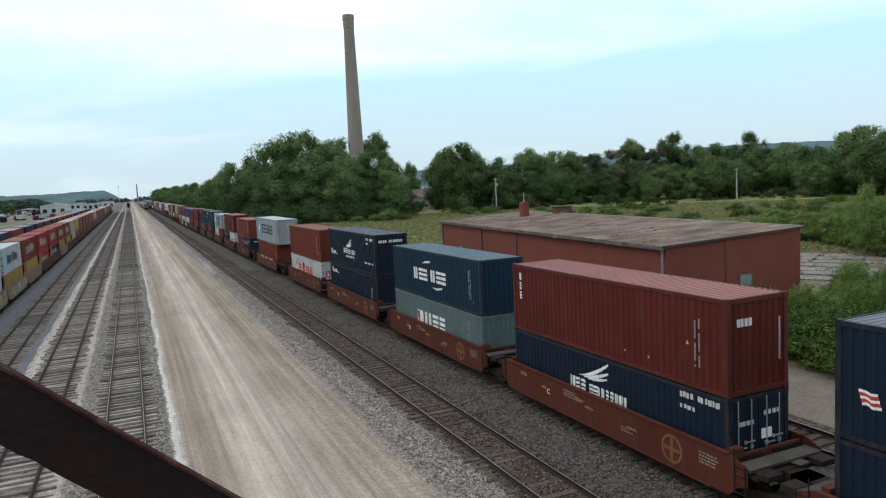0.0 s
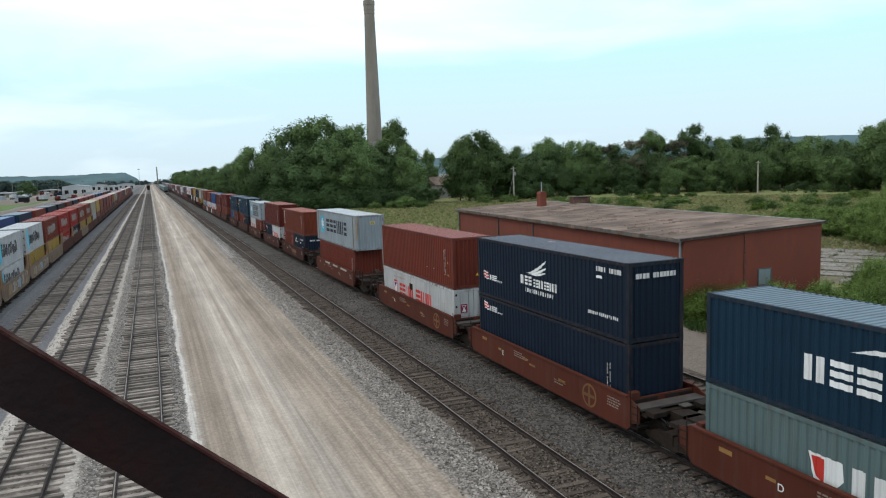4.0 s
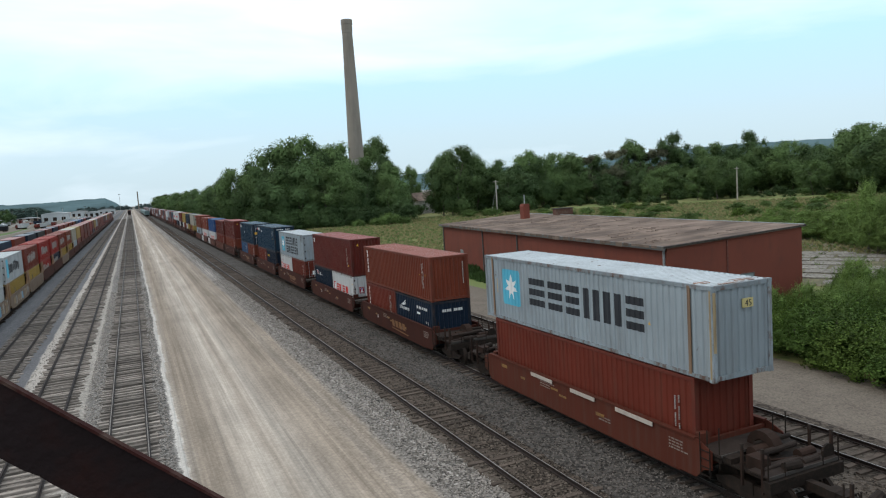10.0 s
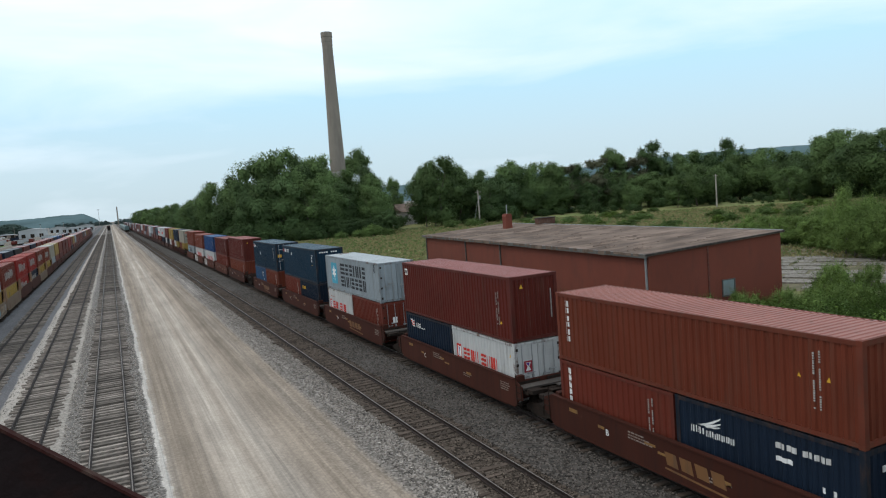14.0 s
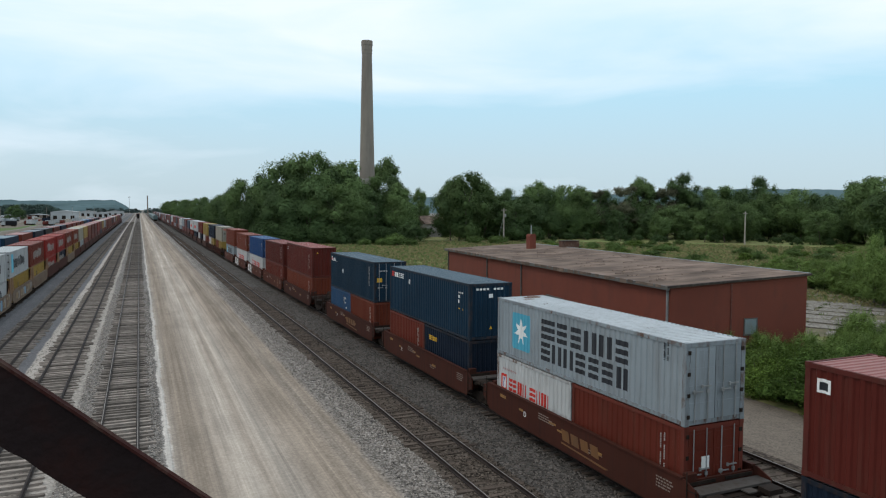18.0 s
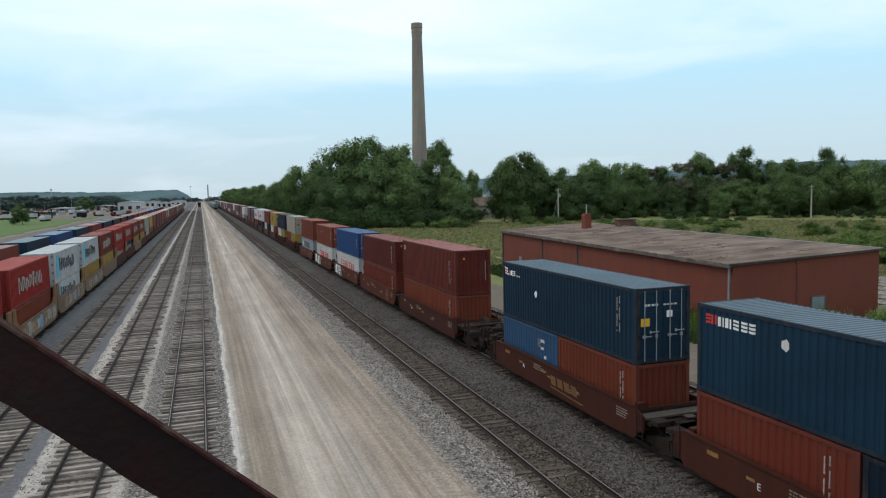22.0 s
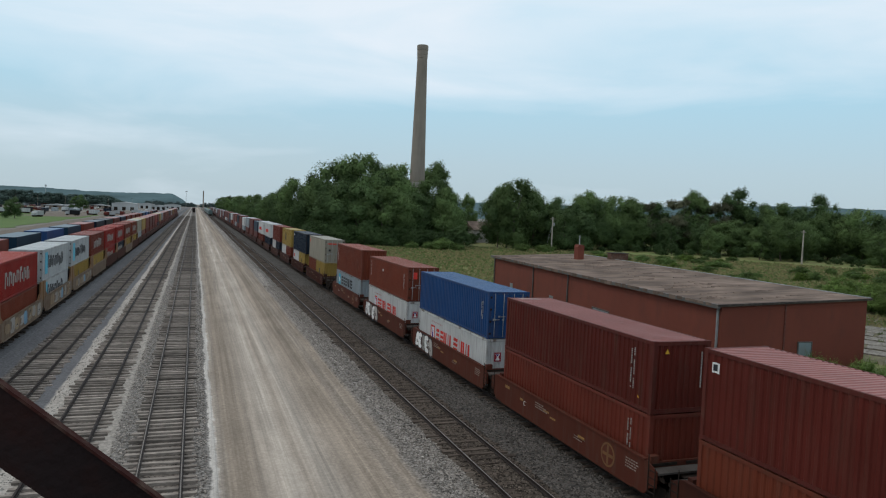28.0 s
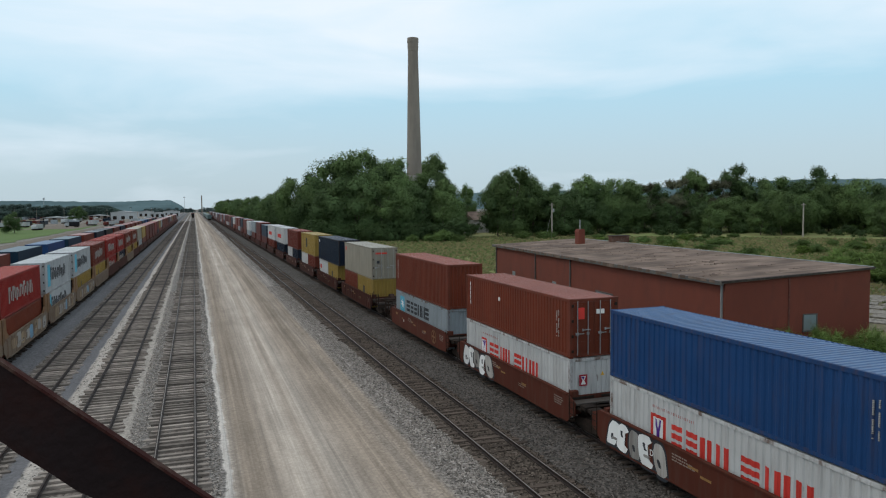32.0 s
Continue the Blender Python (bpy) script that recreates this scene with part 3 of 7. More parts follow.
def track(x, y1, tie_mat, bed, label, bed_label, near=150, half=1.85, y0=-10, proud=0.0, polish=True, head=None):
    """One track: a ballast bed, two rails and its ties; the near ties are pieces of their own."""
    bedob = Soup()
    bedob.prism([(x - half - 0.45, -0.40), (x + half + 0.45, -0.40), (x + half, -0.235 + proud), (x - half, -0.235 + proud)], "y", y0, 1500)
    tagged(bedob.put("ballast_bed", bed), bed_label, "ballast", kind="structure")
    t = thing("track", label, "track", kind="structure")
    for s in (-1, 1):
        c = x + s * 0.7525
        r = Soup()
        r.prism([(c - 0.07, -0.155), (c + 0.07, -0.155), (c + 0.07, -0.135), (c + 0.012, -0.115), (c + 0.012, -0.045), (c + 0.036, -0.03),
                 (c + 0.036, -0.006), (c - 0.036, -0.006), (c - 0.036, -0.03), (c - 0.012, -0.045), (c - 0.012, -0.115), (c - 0.07, -0.135)], "y", y0, y1)
        rail = r.put("rail", RAIL, t)
        if polish:
            Soup().box(c - 0.016, c + 0.016, y0, y1, -0.006, 0.0).put("rail_head", head or RAILTOP, rail, "worn bright running surface")
    rng = random.Random(round(x * 10))
    me = []
    for k in range(5):
        # split, worn ends and a slightly bowed body
        a, b, c, w = rng.uniform(1.16, 1.36), rng.uniform(1.16, 1.36), rng.uniform(-0.02, 0.02), rng.uniform(0.09, 0.118)
        q = [(-a, -w * 0.8), (-a + 0.05, -w), (0, -w + c), (b - 0.04, -w), (b, -w * 0.3), (b - 0.06, w), (0, w + c), (-a + 0.02, w * 0.9)]
        me.append(Soup().prism(q, "z", -0.33, -0.158 + rng.uniform(-0.008, 0.004)).mesh("tie", tie_mat))
    y, k, far = y0 + 11, 0, Soup()
    while y < 560:
        dx, turn, dz = rng.gauss(0, 0.08), rng.gauss(0, 2.0), rng.uniform(-0.05, 0.014)
        if k < near:
            share("tie", me[k % 5 if k % 7 else (k // 7) % 5], t, m=pose(x + dx, y, dz, 0, 0, turn))
        else:
            far.box(x + dx - 1.28, x + dx + 1.28, y - 0.115, y + 0.115, -0.33, -0.158 + dz)
        y += 0.545 + rng.gauss(0, 0.03)
        k += 1
    tagged(far.put("far_ties", tie_mat, t), kind="stuff")
    return t


def build_tracks():
    track(-8.3, 1100, TIE, SIDINGS, "little-used siding track with grey ties", "dark cinder bed of a siding", near=110, half=1.4, polish=False, proud=-0.014)
    track(-4.6, 1100, TIE, SIDINGS, "siding track with grey weathered ties", "dusty ballast bed of a siding", near=170, half=1.4, polish=False, proud=-0.018)
    track(-0.98, 1400, TIE, SIDINGS, "track with grey weathered ties beside the road", "dusty ballast bed beside the road", near=190, half=1.3, proud=-0.02, head=RAILDULL)
    track(11.43, 1400, TIEDARK, BALLASTBROWN, "main track with dark ties and bright rails", "brown-stained ballast of the main track", near=195, half=1.2, proud=0.03)
    track(16.4, 1400, TIEDARK, BALLAST, "main track under the moving train", "grey ballast of the main track", near=60)
    track(21.6, 400, TIEDARK, BALLASTBROWN, "track on the far side of the train", "brown ballast of the far track", near=60)
    track(-12.8, 900, TIEDARK, CINDER, "siding track under the parked train", "dark bed of a siding", near=20, polish=False, proud=0.006)
    track(-18.6, 900, TIEDARK, CINDER, "siding track under the second parked train", "dark bed of a siding", near=10, polish=False)


sheet("ballast_middle", "loose grey ballast between the two main tracks", BALLAST, 12.75, 14.8, -12, 900, -0.213, "ballast", nx=2, ny=40)
sheet("ballast_margin", "loose brown ballast beside the far track", BALLASTBROWN, 18.1, 19.9, -12, 400, -0.222, "ballast", nx=2, ny=40)


def loose_stones():
    """Single stones of ballast, gathered as one thing nobody could count."""
    g = np.random.default_rng(6)
    base = np.array([(1, 0, 0), (-1, 0, 0), (0, 1, 0), (0, -1, 0), (0, 0, 1), (0, 0, -1)], float)
    tri = np.array([(0, 2, 4), (2, 1, 4), (1, 3, 4), (3, 0, 4), (2, 0, 5), (1, 2, 5), (3, 1, 5), (0, 3, 5)])
    for x0, x1, n, mat, lab, z in ((8.2, 10.4, 17000, STONEDUST, "loose dusty grey ballast stones beside the main track", -0.245), (12.5, 15.3, 15000, STONE, "loose grey ballast stones between the main tracks", -0.205),
                                  (17.6, 20.2, 4500, STONEBROWN, "loose brown ballast stones beyond the train", -0.215), (-3.0, -2.2, 3500, STONEDUST, "loose grey stones between the sidings", -0.245), (0.1, 0.7, 2500, STONEDUST, "loose dusty stones along the road edge", -0.245),
                                  (-6.4, -5.7, 1500, STONEPALE, "loose pale stones between the sidings", -0.24), (10.3, 12.7, 13000, STONEBROWN, "rust-stained stones between the ties", -0.176)):
        y = 12 + 78 * g.random(n) ** 1.7
        c = np.stack([x0 + (x1 - x0) * (g.random(n) ** 0.6 if x0 == 8.2 else g.random(n)), y, np.full(n, z)], 1)
        s = (0.026 + 0.034 * g.random((n, 1, 1))) * (0.7 + 0.6 * g.random((n, 6, 1)))
        a = g.random(n) * 6.283
        ca, sa = np.cos(a)[:, None], np.sin(a)[:, None]
        b = np.stack([base[None, :, 0] * ca - base[None, :, 1] * sa, base[None, :, 0] * sa + base[None, :, 1] * ca, np.repeat(base[None, :, 2] * 0.7, n, 0)], 2)
        v = (c[:, None, :] + b * s).reshape(-1, 3)
        f = (tri[None] + 6 * np.arange(n)[:, None, None]).reshape(-1, 3)
        me = bpy.data.meshes.new("loose_stones")
        me.from_pydata(v.tolist(), [], f.tolist())
        me.materials.append(mat)
        tagged(share("loose_stones", me), lab, "stones", kind="stuff")


# ---- bridge ----
def bridge():
    slab = material("bridge_concrete", (0.27, 0.255, 0.235), rough=0.9, scale=2.5, vary=0.15, dirt=(0.14, 0.13, 0.115), dirt_amount=0.35, bump=0.3, bump_scale=30)
    d = Soup().box(-30, 40, -3.2, 0.75, 7.85, 8.05)
    tagged(d.put("bridge_deck", slab), "plain deck of the bridge", "bridge", kind="structure")
    for x in (-24, 26):
        tagged(Soup().box(x - 0.6, x + 0.6, -3, 0.6, -0.42, 7.85).put("bridge_pier", slab), "plain pier of the bridge", "bridge", kind="structure")
    t = thing("bridge_brace", "dark rusted riveted steel brace of the bridge", "steel beam")
    ang = math.degrees(math.atan2(-0.272, 0.31))
    m = pose(-0.16, 1.0, 9.51, 0, -ang, 0)
    # local x runs down along the brace, local z across it
    v, f = [], []
    rng = random.Random(4)
    n = 160
    for i in range(n + 1):
        x = -1.6 + 3.4 * i / n
        low = -0.0815 + 0.0012 * noise.noise((x * 18, 0, 0)) + (0.0022 if rng.random() < 0.25 else 0)
        for y in (0.0, 0.012):
            v += [(x, y, -0.004), (x, y, low)]
    for i in range(n):
        a, b = 4 * i, 4 * i + 4
        f += [(a, b, b + 1, a + 1), (a + 2, a + 3, b + 3, b + 2), (a + 1, b + 1, b + 3, a + 3), (a, a + 2, b + 2, b)]
    w = obj("web", v, f, BEAM, t)
    w.matrix_basis = m
    fl = Soup().box(-1.6, 1.8, -0.003, 0.0135, -0.0035, 0.0)
    o = fl.put("flange", material("rust_red_edge", (0.040, 0.014, 0.012), rough=0.85, scale=20, spec=0.05), t, "rust-red upper edge")
    o.matrix_basis = m
    # foot of the brace on the deck
    ft = Soup().box(1.05, 1.55, 0.55, 1.03, 8.05, 8.4)
    ft.put("gusset", BEAM, t)


# ---- the moving train ----
MOVING = []


CACHE = {}


def cached(key, make):
    if key not in CACHE:
        CACHE[key] = make()
    return CACHE[key]


def corrugated(L, H, mat, key, pitch=0.278, deep=0.036, flip=1):
    """A side or end panel along y, with upright trapezoid ribs."""
    def make():
        v, f = [], []
        n = max(3, int((L - 0.3) / pitch))
        step = (L - 0.3) / n
        pts = []
        for i in range(n):
            a = -L / 2 + 0.15 + i * step
            pts += [(a, 0), (a + step * 0.36, 0), (a + step * 0.5, deep), (a + step * 0.86, deep)]
        pts.append((L / 2 - 0.15, 0))
        for y, d in pts:
            v += [(flip * d, y, 0.13), (flip * d, y, H - 0.1)]
        for i in range(len(pts) - 1):
            a = 2 * i
            f.append((a, a + 2, a + 3, a + 1) if flip > 0 else (a, a + 1, a + 3, a + 2))
        me = bpy.data.meshes.new("side_panel")
        me.from_pydata(v, [], f)
        me.materials.append(mat)
        return me
    return cached(("corr", L, H, key, flip), make)


def container(y_near, z, length, height, col, x=16.4, doors=False, reefer=False, marks=(), label="", far=False, moving=True, group="containers on the moving train"):
    """A shipping container whose near end stands at y_near; the marked side faces the road (or the tracks, if parked)."""
    P, F, FR = PAINTS[col], FADED_SKYLIT[col], FRAMES[col]
    L, H, W = length, height, 2.438
    t = thing("shipping_container", label, "container", pose(x, y_near + L / 2, z), group)
    fk = (col, L, H)
    if far:
        def body():
            return Soup().box(-W / 2, W / 2, -L / 2, L / 2, 0, H - 0.03).mesh("body", P)
        share("body", cached(("farbody", fk), body), t)
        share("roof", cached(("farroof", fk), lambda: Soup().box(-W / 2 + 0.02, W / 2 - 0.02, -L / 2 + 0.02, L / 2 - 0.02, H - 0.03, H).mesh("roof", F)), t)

        if y_near < 620:
            for a in (-1, 1):
                for b in (-1, 1):
                    share("corner_post", cached(("farpost", fk), lambda: Soup().box(-0.03, 0.03, -0.07, 0.07, 0, H + 0.01).mesh("corner_post", FR)), t, m=pose(a * W / 2, b * (L / 2 - 0.06), 0))
    else:
        for sx in (-1, 1):
            if reefer:
                me = cached(("flat", fk, sx), lambda sx=sx: Soup().box(sx * 1.19 - 0.02, sx * 1.19 + 0.02, -L / 2 + 0.1, L / 2 - 0.1, 0.1, H - 0.1).mesh("side_panel", P))
                share("side_panel", me, t)
            else:
                share("side_panel", corrugated(L, H, P, col, flip=-sx), t, m=pose(sx * 1.205, 0, 0))

        def post():
            s = Soup().box(-0.08, 0.08, -0.075, 0.075, 0.1, H - 0.1)
            s.box(-0.089, 0.089, -0.081, 0.081, 0, 0.118).box(-0.089, 0.089, -0.081, 0.081, H - 0.118, H)
            return s.mesh("corner_post", FR)
        pm = cached(("post", fk), post)
        for a in (-1, 1):
            for b in (-1, 1):
                share("corner_post", pm, t, m=pose(a * 1.133, b * (L / 2 - 0.084), 0))
        rail = cached(("rail", fk), lambda: Soup().box(-0.04, 0.04, -L / 2 + 0.16, L / 2 - 0.16, -0.06, 0.06).mesh("side_rail", FR))
        for a in (-1, 1):
            for zz in (0.09, H - 0.075):
                share("side_rail", rail, t, m=pose(a * 1.182, 0, zz))
        er = cached(("erail", fk), lambda: Soup().box(-1.06, 1.06, -0.05, 0.05, -0.07, 0.07).mesh("end_rail", FR))
        for b in (-1, 1):
            for zz in (0.1, H - 0.08):
                share("end_rail", er, t, m=pose(0, b * (L / 2 - 0.07), zz))

        def roof():
            v, f, n = [], [], max(4, int(L / 0.225))
            st = (L - 0.3) / n
            pts = []
            for i in range(n):
                a = -L / 2 + 0.15 + i * st
                pts += [(a, 0), (a + st * 0.5, 0), (a + st * 0.62, 0.026), (a + st * 0.86, 0.026)]
            pts.append((L / 2 - 0.15, 0))
            for y, d in pts:
                v += [(-1.15, y, H - 0.034 + d), (1.15, y, H - 0.034 + d)]
            for i in range(len(pts) - 1):
                f.append((2 * i, 2 * i + 1, 2 * i + 3, 2 * i + 2))
            k = len(v)
            v += [(-1.15, -L / 2 + 0.02, H - 0.032), (1.15, -L / 2 + 0.02, H - 0.032), (1.15, L / 2 - 0.02, H - 0.032), (-1.15, L / 2 - 0.02, H - 0.032)]
            f.append((k, k + 1, k + 2, k + 3))
            me = bpy.data.meshes.new("roof")
            me.from_pydata(v, [], f)
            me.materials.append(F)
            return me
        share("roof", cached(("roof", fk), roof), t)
        share("floor", cached(("floor", fk), lambda: Soup().box(-1.15, 1.15, -L / 2 + 0.1, L / 2 - 0.1, 0.05, 0.12).mesh("floor", STEELDARK)), t)
        em = corrugated(2.44, H, P, col, pitch=0.25, deep=0.045)
        share("end_panel", em, t, m=pose(0, L / 2 - 0.05, 0, 0, 0, 90 + 180))
        if doors:
            for s in (-1, 1):
                def leaf():
                    q = Soup().box(-0.55, 0.55, -0.03, 0.02, 0.16, H - 0.16)
                    for k in range(4):
                        zz = 0.35 + k * (H - 0.75) / 3.4
                        q.box(-0.46, 0.46, -0.045, -0.03, zz, zz + 0.36)
                    return q.mesh("door", P)
                d = share("door", cached(("door", fk), leaf), t, m=pose(s * 0.565, -L / 2 + 0.06, 0))
                for dx in (-0.28, 0.24):
                    rod = cached(("rod", fk), lambda: Soup().tube((0, 0, 0.12), (0, 0, H - 0.1), 0.02, n=6).box(-0.05, 0.05, -0.02, 0.03, 1.0, 1.12).mesh("lock_rod", GALV))
                    share("lock_rod", rod, d, m=pose(dx, -0.075, 0))
                    hm = cached("handle", lambda: Soup().box(-0.19, 0.19, -0.02, 0.015, 1.05, 1.085).box(-0.21, -0.15, -0.03, 0.02, 1.02, 1.12).mesh("door_handle", GALV))
                    share("door_handle", hm, d, m=pose(dx + (0.1 if dx < 0 else -0.1), -0.105, 0.0 if dx < 0 else 0.16))
                hg = cached("hinge", lambda: Soup().box(-0.05, 0.05, -0.05, 0.0, -0.06, 0.06).mesh("hinge", STEELDARK))
                for q in range(4):
                    share("hinge", hg, d, m=pose(s * 0.52, -0.03, 0.3 + q * (H - 0.6) / 3))
        else:
            share("end_panel", em, t, m=pose(0, -L / 2 + 0.05, 0, 0, 0, 90))
    for mk in marks:
        mk(t, L, H)
    if moving:
        MOVING.append(t)
    return t


def rib_depth(L, y):
    """How far a container's side lies behind its outermost face at y along it."""
    n = max(3, int((L - 0.3) / 0.278))
    q = (y + L / 2 - 0.15) / (L - 0.3) * n
    if q <= 0 or q >= n:
        return 0.0
    q -= math.floor(q)
    return 0.036 * (0.0 if q < 0.36 else (q - 0.36) / 0.14 if q < 0.5 else 1.0 if q < 0.86 else (1 - q) / 0.14)


def rib_folds(L, a, b):
    """The places between a and b at which the side folds."""
    n = max(3, int((L - 0.3) / 0.278))
    step = (L - 0.3) / n
    return sorted(y for i in range(n) for y in (-L / 2 + 0.15 + (i + q) * step for q in (0.0, 0.36, 0.5, 0.86)) if a + 1e-4 < y < b - 1e-4)


class Skin:
    """Paint on a ribbed side: flat areas bent over its folds, gathered into one mesh."""

    def __init__(self, L, off=0.006):
        self.v, self.f, self.L, self.off = [], [], L, off

    def rect(self, y0, y1, z0, z1):
        ys, k = [y0] + rib_folds(self.L, y0, y1) + [y1], len(self.v)
        for y in ys:
            x = -1.205 - self.off + rib_depth(self.L, y)
            self.v += [(x, y, z0), (x, y, z1)]
        self.f += [(k + 2 * i, k + 2 * i + 1, k + 2 * i + 3, k + 2 * i + 2) for i in range(len(ys) - 1)]
        return self

    def area(self, pts):
        bm = bmesh.new()
        bm.faces.new([bm.verts.new((0, y, z)) for y, z in pts])
        for y in rib_folds(self.L, min(p[0] for p in pts), max(p[0] for p in pts)):
            bmesh.ops.bisect_plane(bm, geom=bm.verts[:] + bm.edges[:] + bm.faces[:], plane_co=(0, y, 0), plane_no=(0, 1, 0))
        bm.verts.index_update()
        k = len(self.v)
        self.v += [(-1.205 - self.off + rib_depth(self.L, p.co.y), p.co.y, p.co.z) for p in bm.verts]
        self.f += [tuple(k + p.index for p in face.verts) for face in bm.faces]
        bm.free()
        return self

    def put(self, name, mat, parent):
        return obj(name, self.v, self.f, mat, parent)


def letters(count, u, z, h, mat, w=None, gap=None, lean=0.0, name="lettering", widths=()):
    """Lettering drawn as a row of plain bars, upright or level, of its size and weight: u from the far end, z of its foot."""
    def put(t, L, H):
        s, a = Skin(L), u
        single = h >= 0.24
        ww = w or h * 0.62
        g = gap if gap is not None else h * 0.2
        for i in range(count):
            q = ww * (widths[i] if i < len(widths) else 1)
            y0 = L / 2 - a
            zb = z - lean * i
            if q < 0.35 * h:
                s.rect(y0 - q, y0, zb, zb + h)
            elif not single:
                s.rect(y0 - 0.34 * q, y0, zb, zb + h)
                s.rect(y0 - q, y0 - 0.66 * q, zb + (0.0, 0.1, 0.0, 0.22)[i % 4] * h, zb + (1.0, 1.0, 0.84, 1.0)[i % 4] * h)
            elif (i * 3 + count) % 5 in (0, 3):
                for k in (0.0, 0.62):
                    s.rect(y0 - (k + 0.38) * q, y0 - k * q, zb, zb + h)
            else:
                for k in (0.0, 0.38, 0.76):
                    s.rect(y0 - q, y0, zb + k * h, zb + (k + 0.24) * h)
            a += q + g
            if single:
                s.put("letter_block", mat, t)
                s = Skin(L)
        if not single:
            tagged(s.put(name, mat, t), kind="stuff")
    return put


def patch(u0, u1, z0, z1, mat, name="marking", x=None, proud=0.006):
    if mat is YELLOWP:
        c, d = (u0 + u1) / 2, (z0 + z1) / 2
        u0, u1, z0, z1 = c - 0.35 * (u1 - u0), c + 0.35 * (u1 - u0), d - 0.35 * (z1 - z0), d + 0.35 * (z1 - z0)

    def put(t, L, H):
        if mat is WHITE and u1 - u0 > 0.6:
            # a row of small figures, as plain bars
            s, n = Skin(L, proud), int((u1 - u0) / 0.15)
            for i in range(n):
                if i == 4:
                    continue
                a, w = u0 + (u1 - u0) * i / n, (0.13, 0.10, 0.12, 0.13, 0.11)[i % 5]
                s.rect(L / 2 - a - w, L / 2 - a, z0 + 0.01, z1 - 0.01)
            tagged(s.put("small_print", FIGURES, t), kind="stuff")
            return
        if mat is YELLOWP:
            Skin(L, proud).area([(L / 2 - u1, z0), (L / 2 - u0, z0), (L / 2 - (u0 + u1) / 2, z1)]).put("warning_mark", mat, t)
            return
        if x is None:
            Skin(L, proud).rect(L / 2 - u1, L / 2 - u0, z0, z1).put(name, mat, t)
        else:
            Soup().box(x - proud, x + 0.02, L / 2 - u1, L / 2 - u0, z0, z1).put(name, mat, t)
    return put


def shape(pts, mat, name="emblem", proud=0.010):
    """A flat emblem from its outline in (u, z)."""
    def put(t, L, H):
        Skin(L, proud).area([(L / 2 - u, z) for u, z in pts]).put(name, mat, t)
    return put


def small_print(u, z0, z1, mat=None, cols=2, rows=24, step=0.17):
    """Unreadable upright columns of small marks, as plain bars."""
    def put(t, L, H):
        s = Soup()
        for c in range(cols):
            for r in range(rows):
                if rows > 3 and (r * 5 + c * 3) % 11 in (0, 6):
                    continue
                zz = z1 - (z1 - z0) * (r + 0.5) / rows
                s.box(-1.228, -1.2, L / 2 - u - c * step - 0.04, L / 2 - u - c * step, zz - 0.42 * (z1 - z0) / rows, zz + (0.08 + 0.2 * ((r * 7 + c * 3) % 4) / 3) * (z1 - z0) / rows)
        tagged(s.put("small_print", mat or CHALK, t), kind="stuff")
    return put


def roof_stain(u, x, du, dx, mat, seed=1):
    """An irregular stain or scrape on the roof."""
    def put(t, L, H):
        rng = random.Random(seed)
        pts = []
        for i in range(18):
            a, r = 2 * math.pi * i / 18, rng.uniform(0.55, 1.1)
            pts.append((max(-1.13, min(1.13, x + dx * r * math.cos(a))), max(-L / 2 + 0.05, min(L / 2 - 0.05, L / 2 - u + du * r * math.sin(a)))))
        Soup().prism(pts, "z", H - 0.02, H - 0.008 - 0.0004 * (seed % 5)).put("roof_stain", mat, t)
    return put


def end_mark(x0, x1, z0, z1, mat, name="end_marking", proud=0.055):
    """A flat mark on the near end."""
    def put(t, L, H):
        if mat is WHITE and x1 - x0 > 0.55:
            s, n = Soup(), int((x1 - x0) / 0.14)
            for i in range(n):
                if i == 4:
                    continue
                a, w = x0 + (x1 - x0) * i / n, (0.12, 0.09, 0.11, 0.12, 0.10)[i % 5]
                s.box(a, a + w, -L / 2 - 0.006, -L / 2 + 0.02, z0 + 0.01, z1 - 0.01)
            tagged(s.put("small_print", FIGURES, t), kind="stuff")
            return
        if mat is YELLOWP and x1 - x0 < 0.35:
            c = (x0 + x1) / 2
            Soup().prism([(c - 0.085, z0), (c + 0.085, z0), (c, z0 + 0.17)], "y", -L / 2 - 0.006, -L / 2 + 0.02).put("warning_mark", mat, t)
            return
        Soup().box(x0, x1, -L / 2 - 0.006, -L / 2 + 0.02, z0, z1).put(name, mat, t)
    return put


def end_emblem(x, z):
    """A small framed red and violet emblem on the near end."""
    return [end_mark(x - 0.2, x + 0.2, z - 0.25, z + 0.25, paint("emblem_red", (0.30, 0.03, 0.045)), "emblem"), end_shape([(x - 0.13, z + 0.18), (x + 0.13, z + 0.18), (x + 0.04, z), (x + 0.13, z - 0.18), (x - 0.13, z - 0.18), (x - 0.04, z)], WHITE, 0.010),
            end_shape([(x - 0.11, z + 0.16), (x + 0.07, z + 0.16), (x, z + 0.02)], paint("mark_violet", (0.09, 0.03, 0.22)), 0.014)]


def end_shape(pts, mat, proud):
    def put(t, L, H):
        Soup().prism(pts, "y", -L / 2 - proud, -L / 2 + 0.02).put("emblem", mat, t)
    return put


def end_text(body, x, z, size, mat):
    """Readable figures on the near end, in the built-in font."""
    def put(t, L, H):
        cu = bpy.data.curves.new("figures", "FONT")
        cu.body, cu.size, cu.extrude, cu.align_x = body, size, 0.003, "CENTER"
        tmp = bpy.data.objects.new("figures", cu)
        me = bpy.data.meshes.new_from_object(tmp)
        bpy.data.objects.remove(tmp)
        me.materials.clear()
        me.materials.append(mat)
        share("figures", me, t, "black painted figures", pose(x, -L / 2 - 0.009, z, 90, 0, 0))
    return put


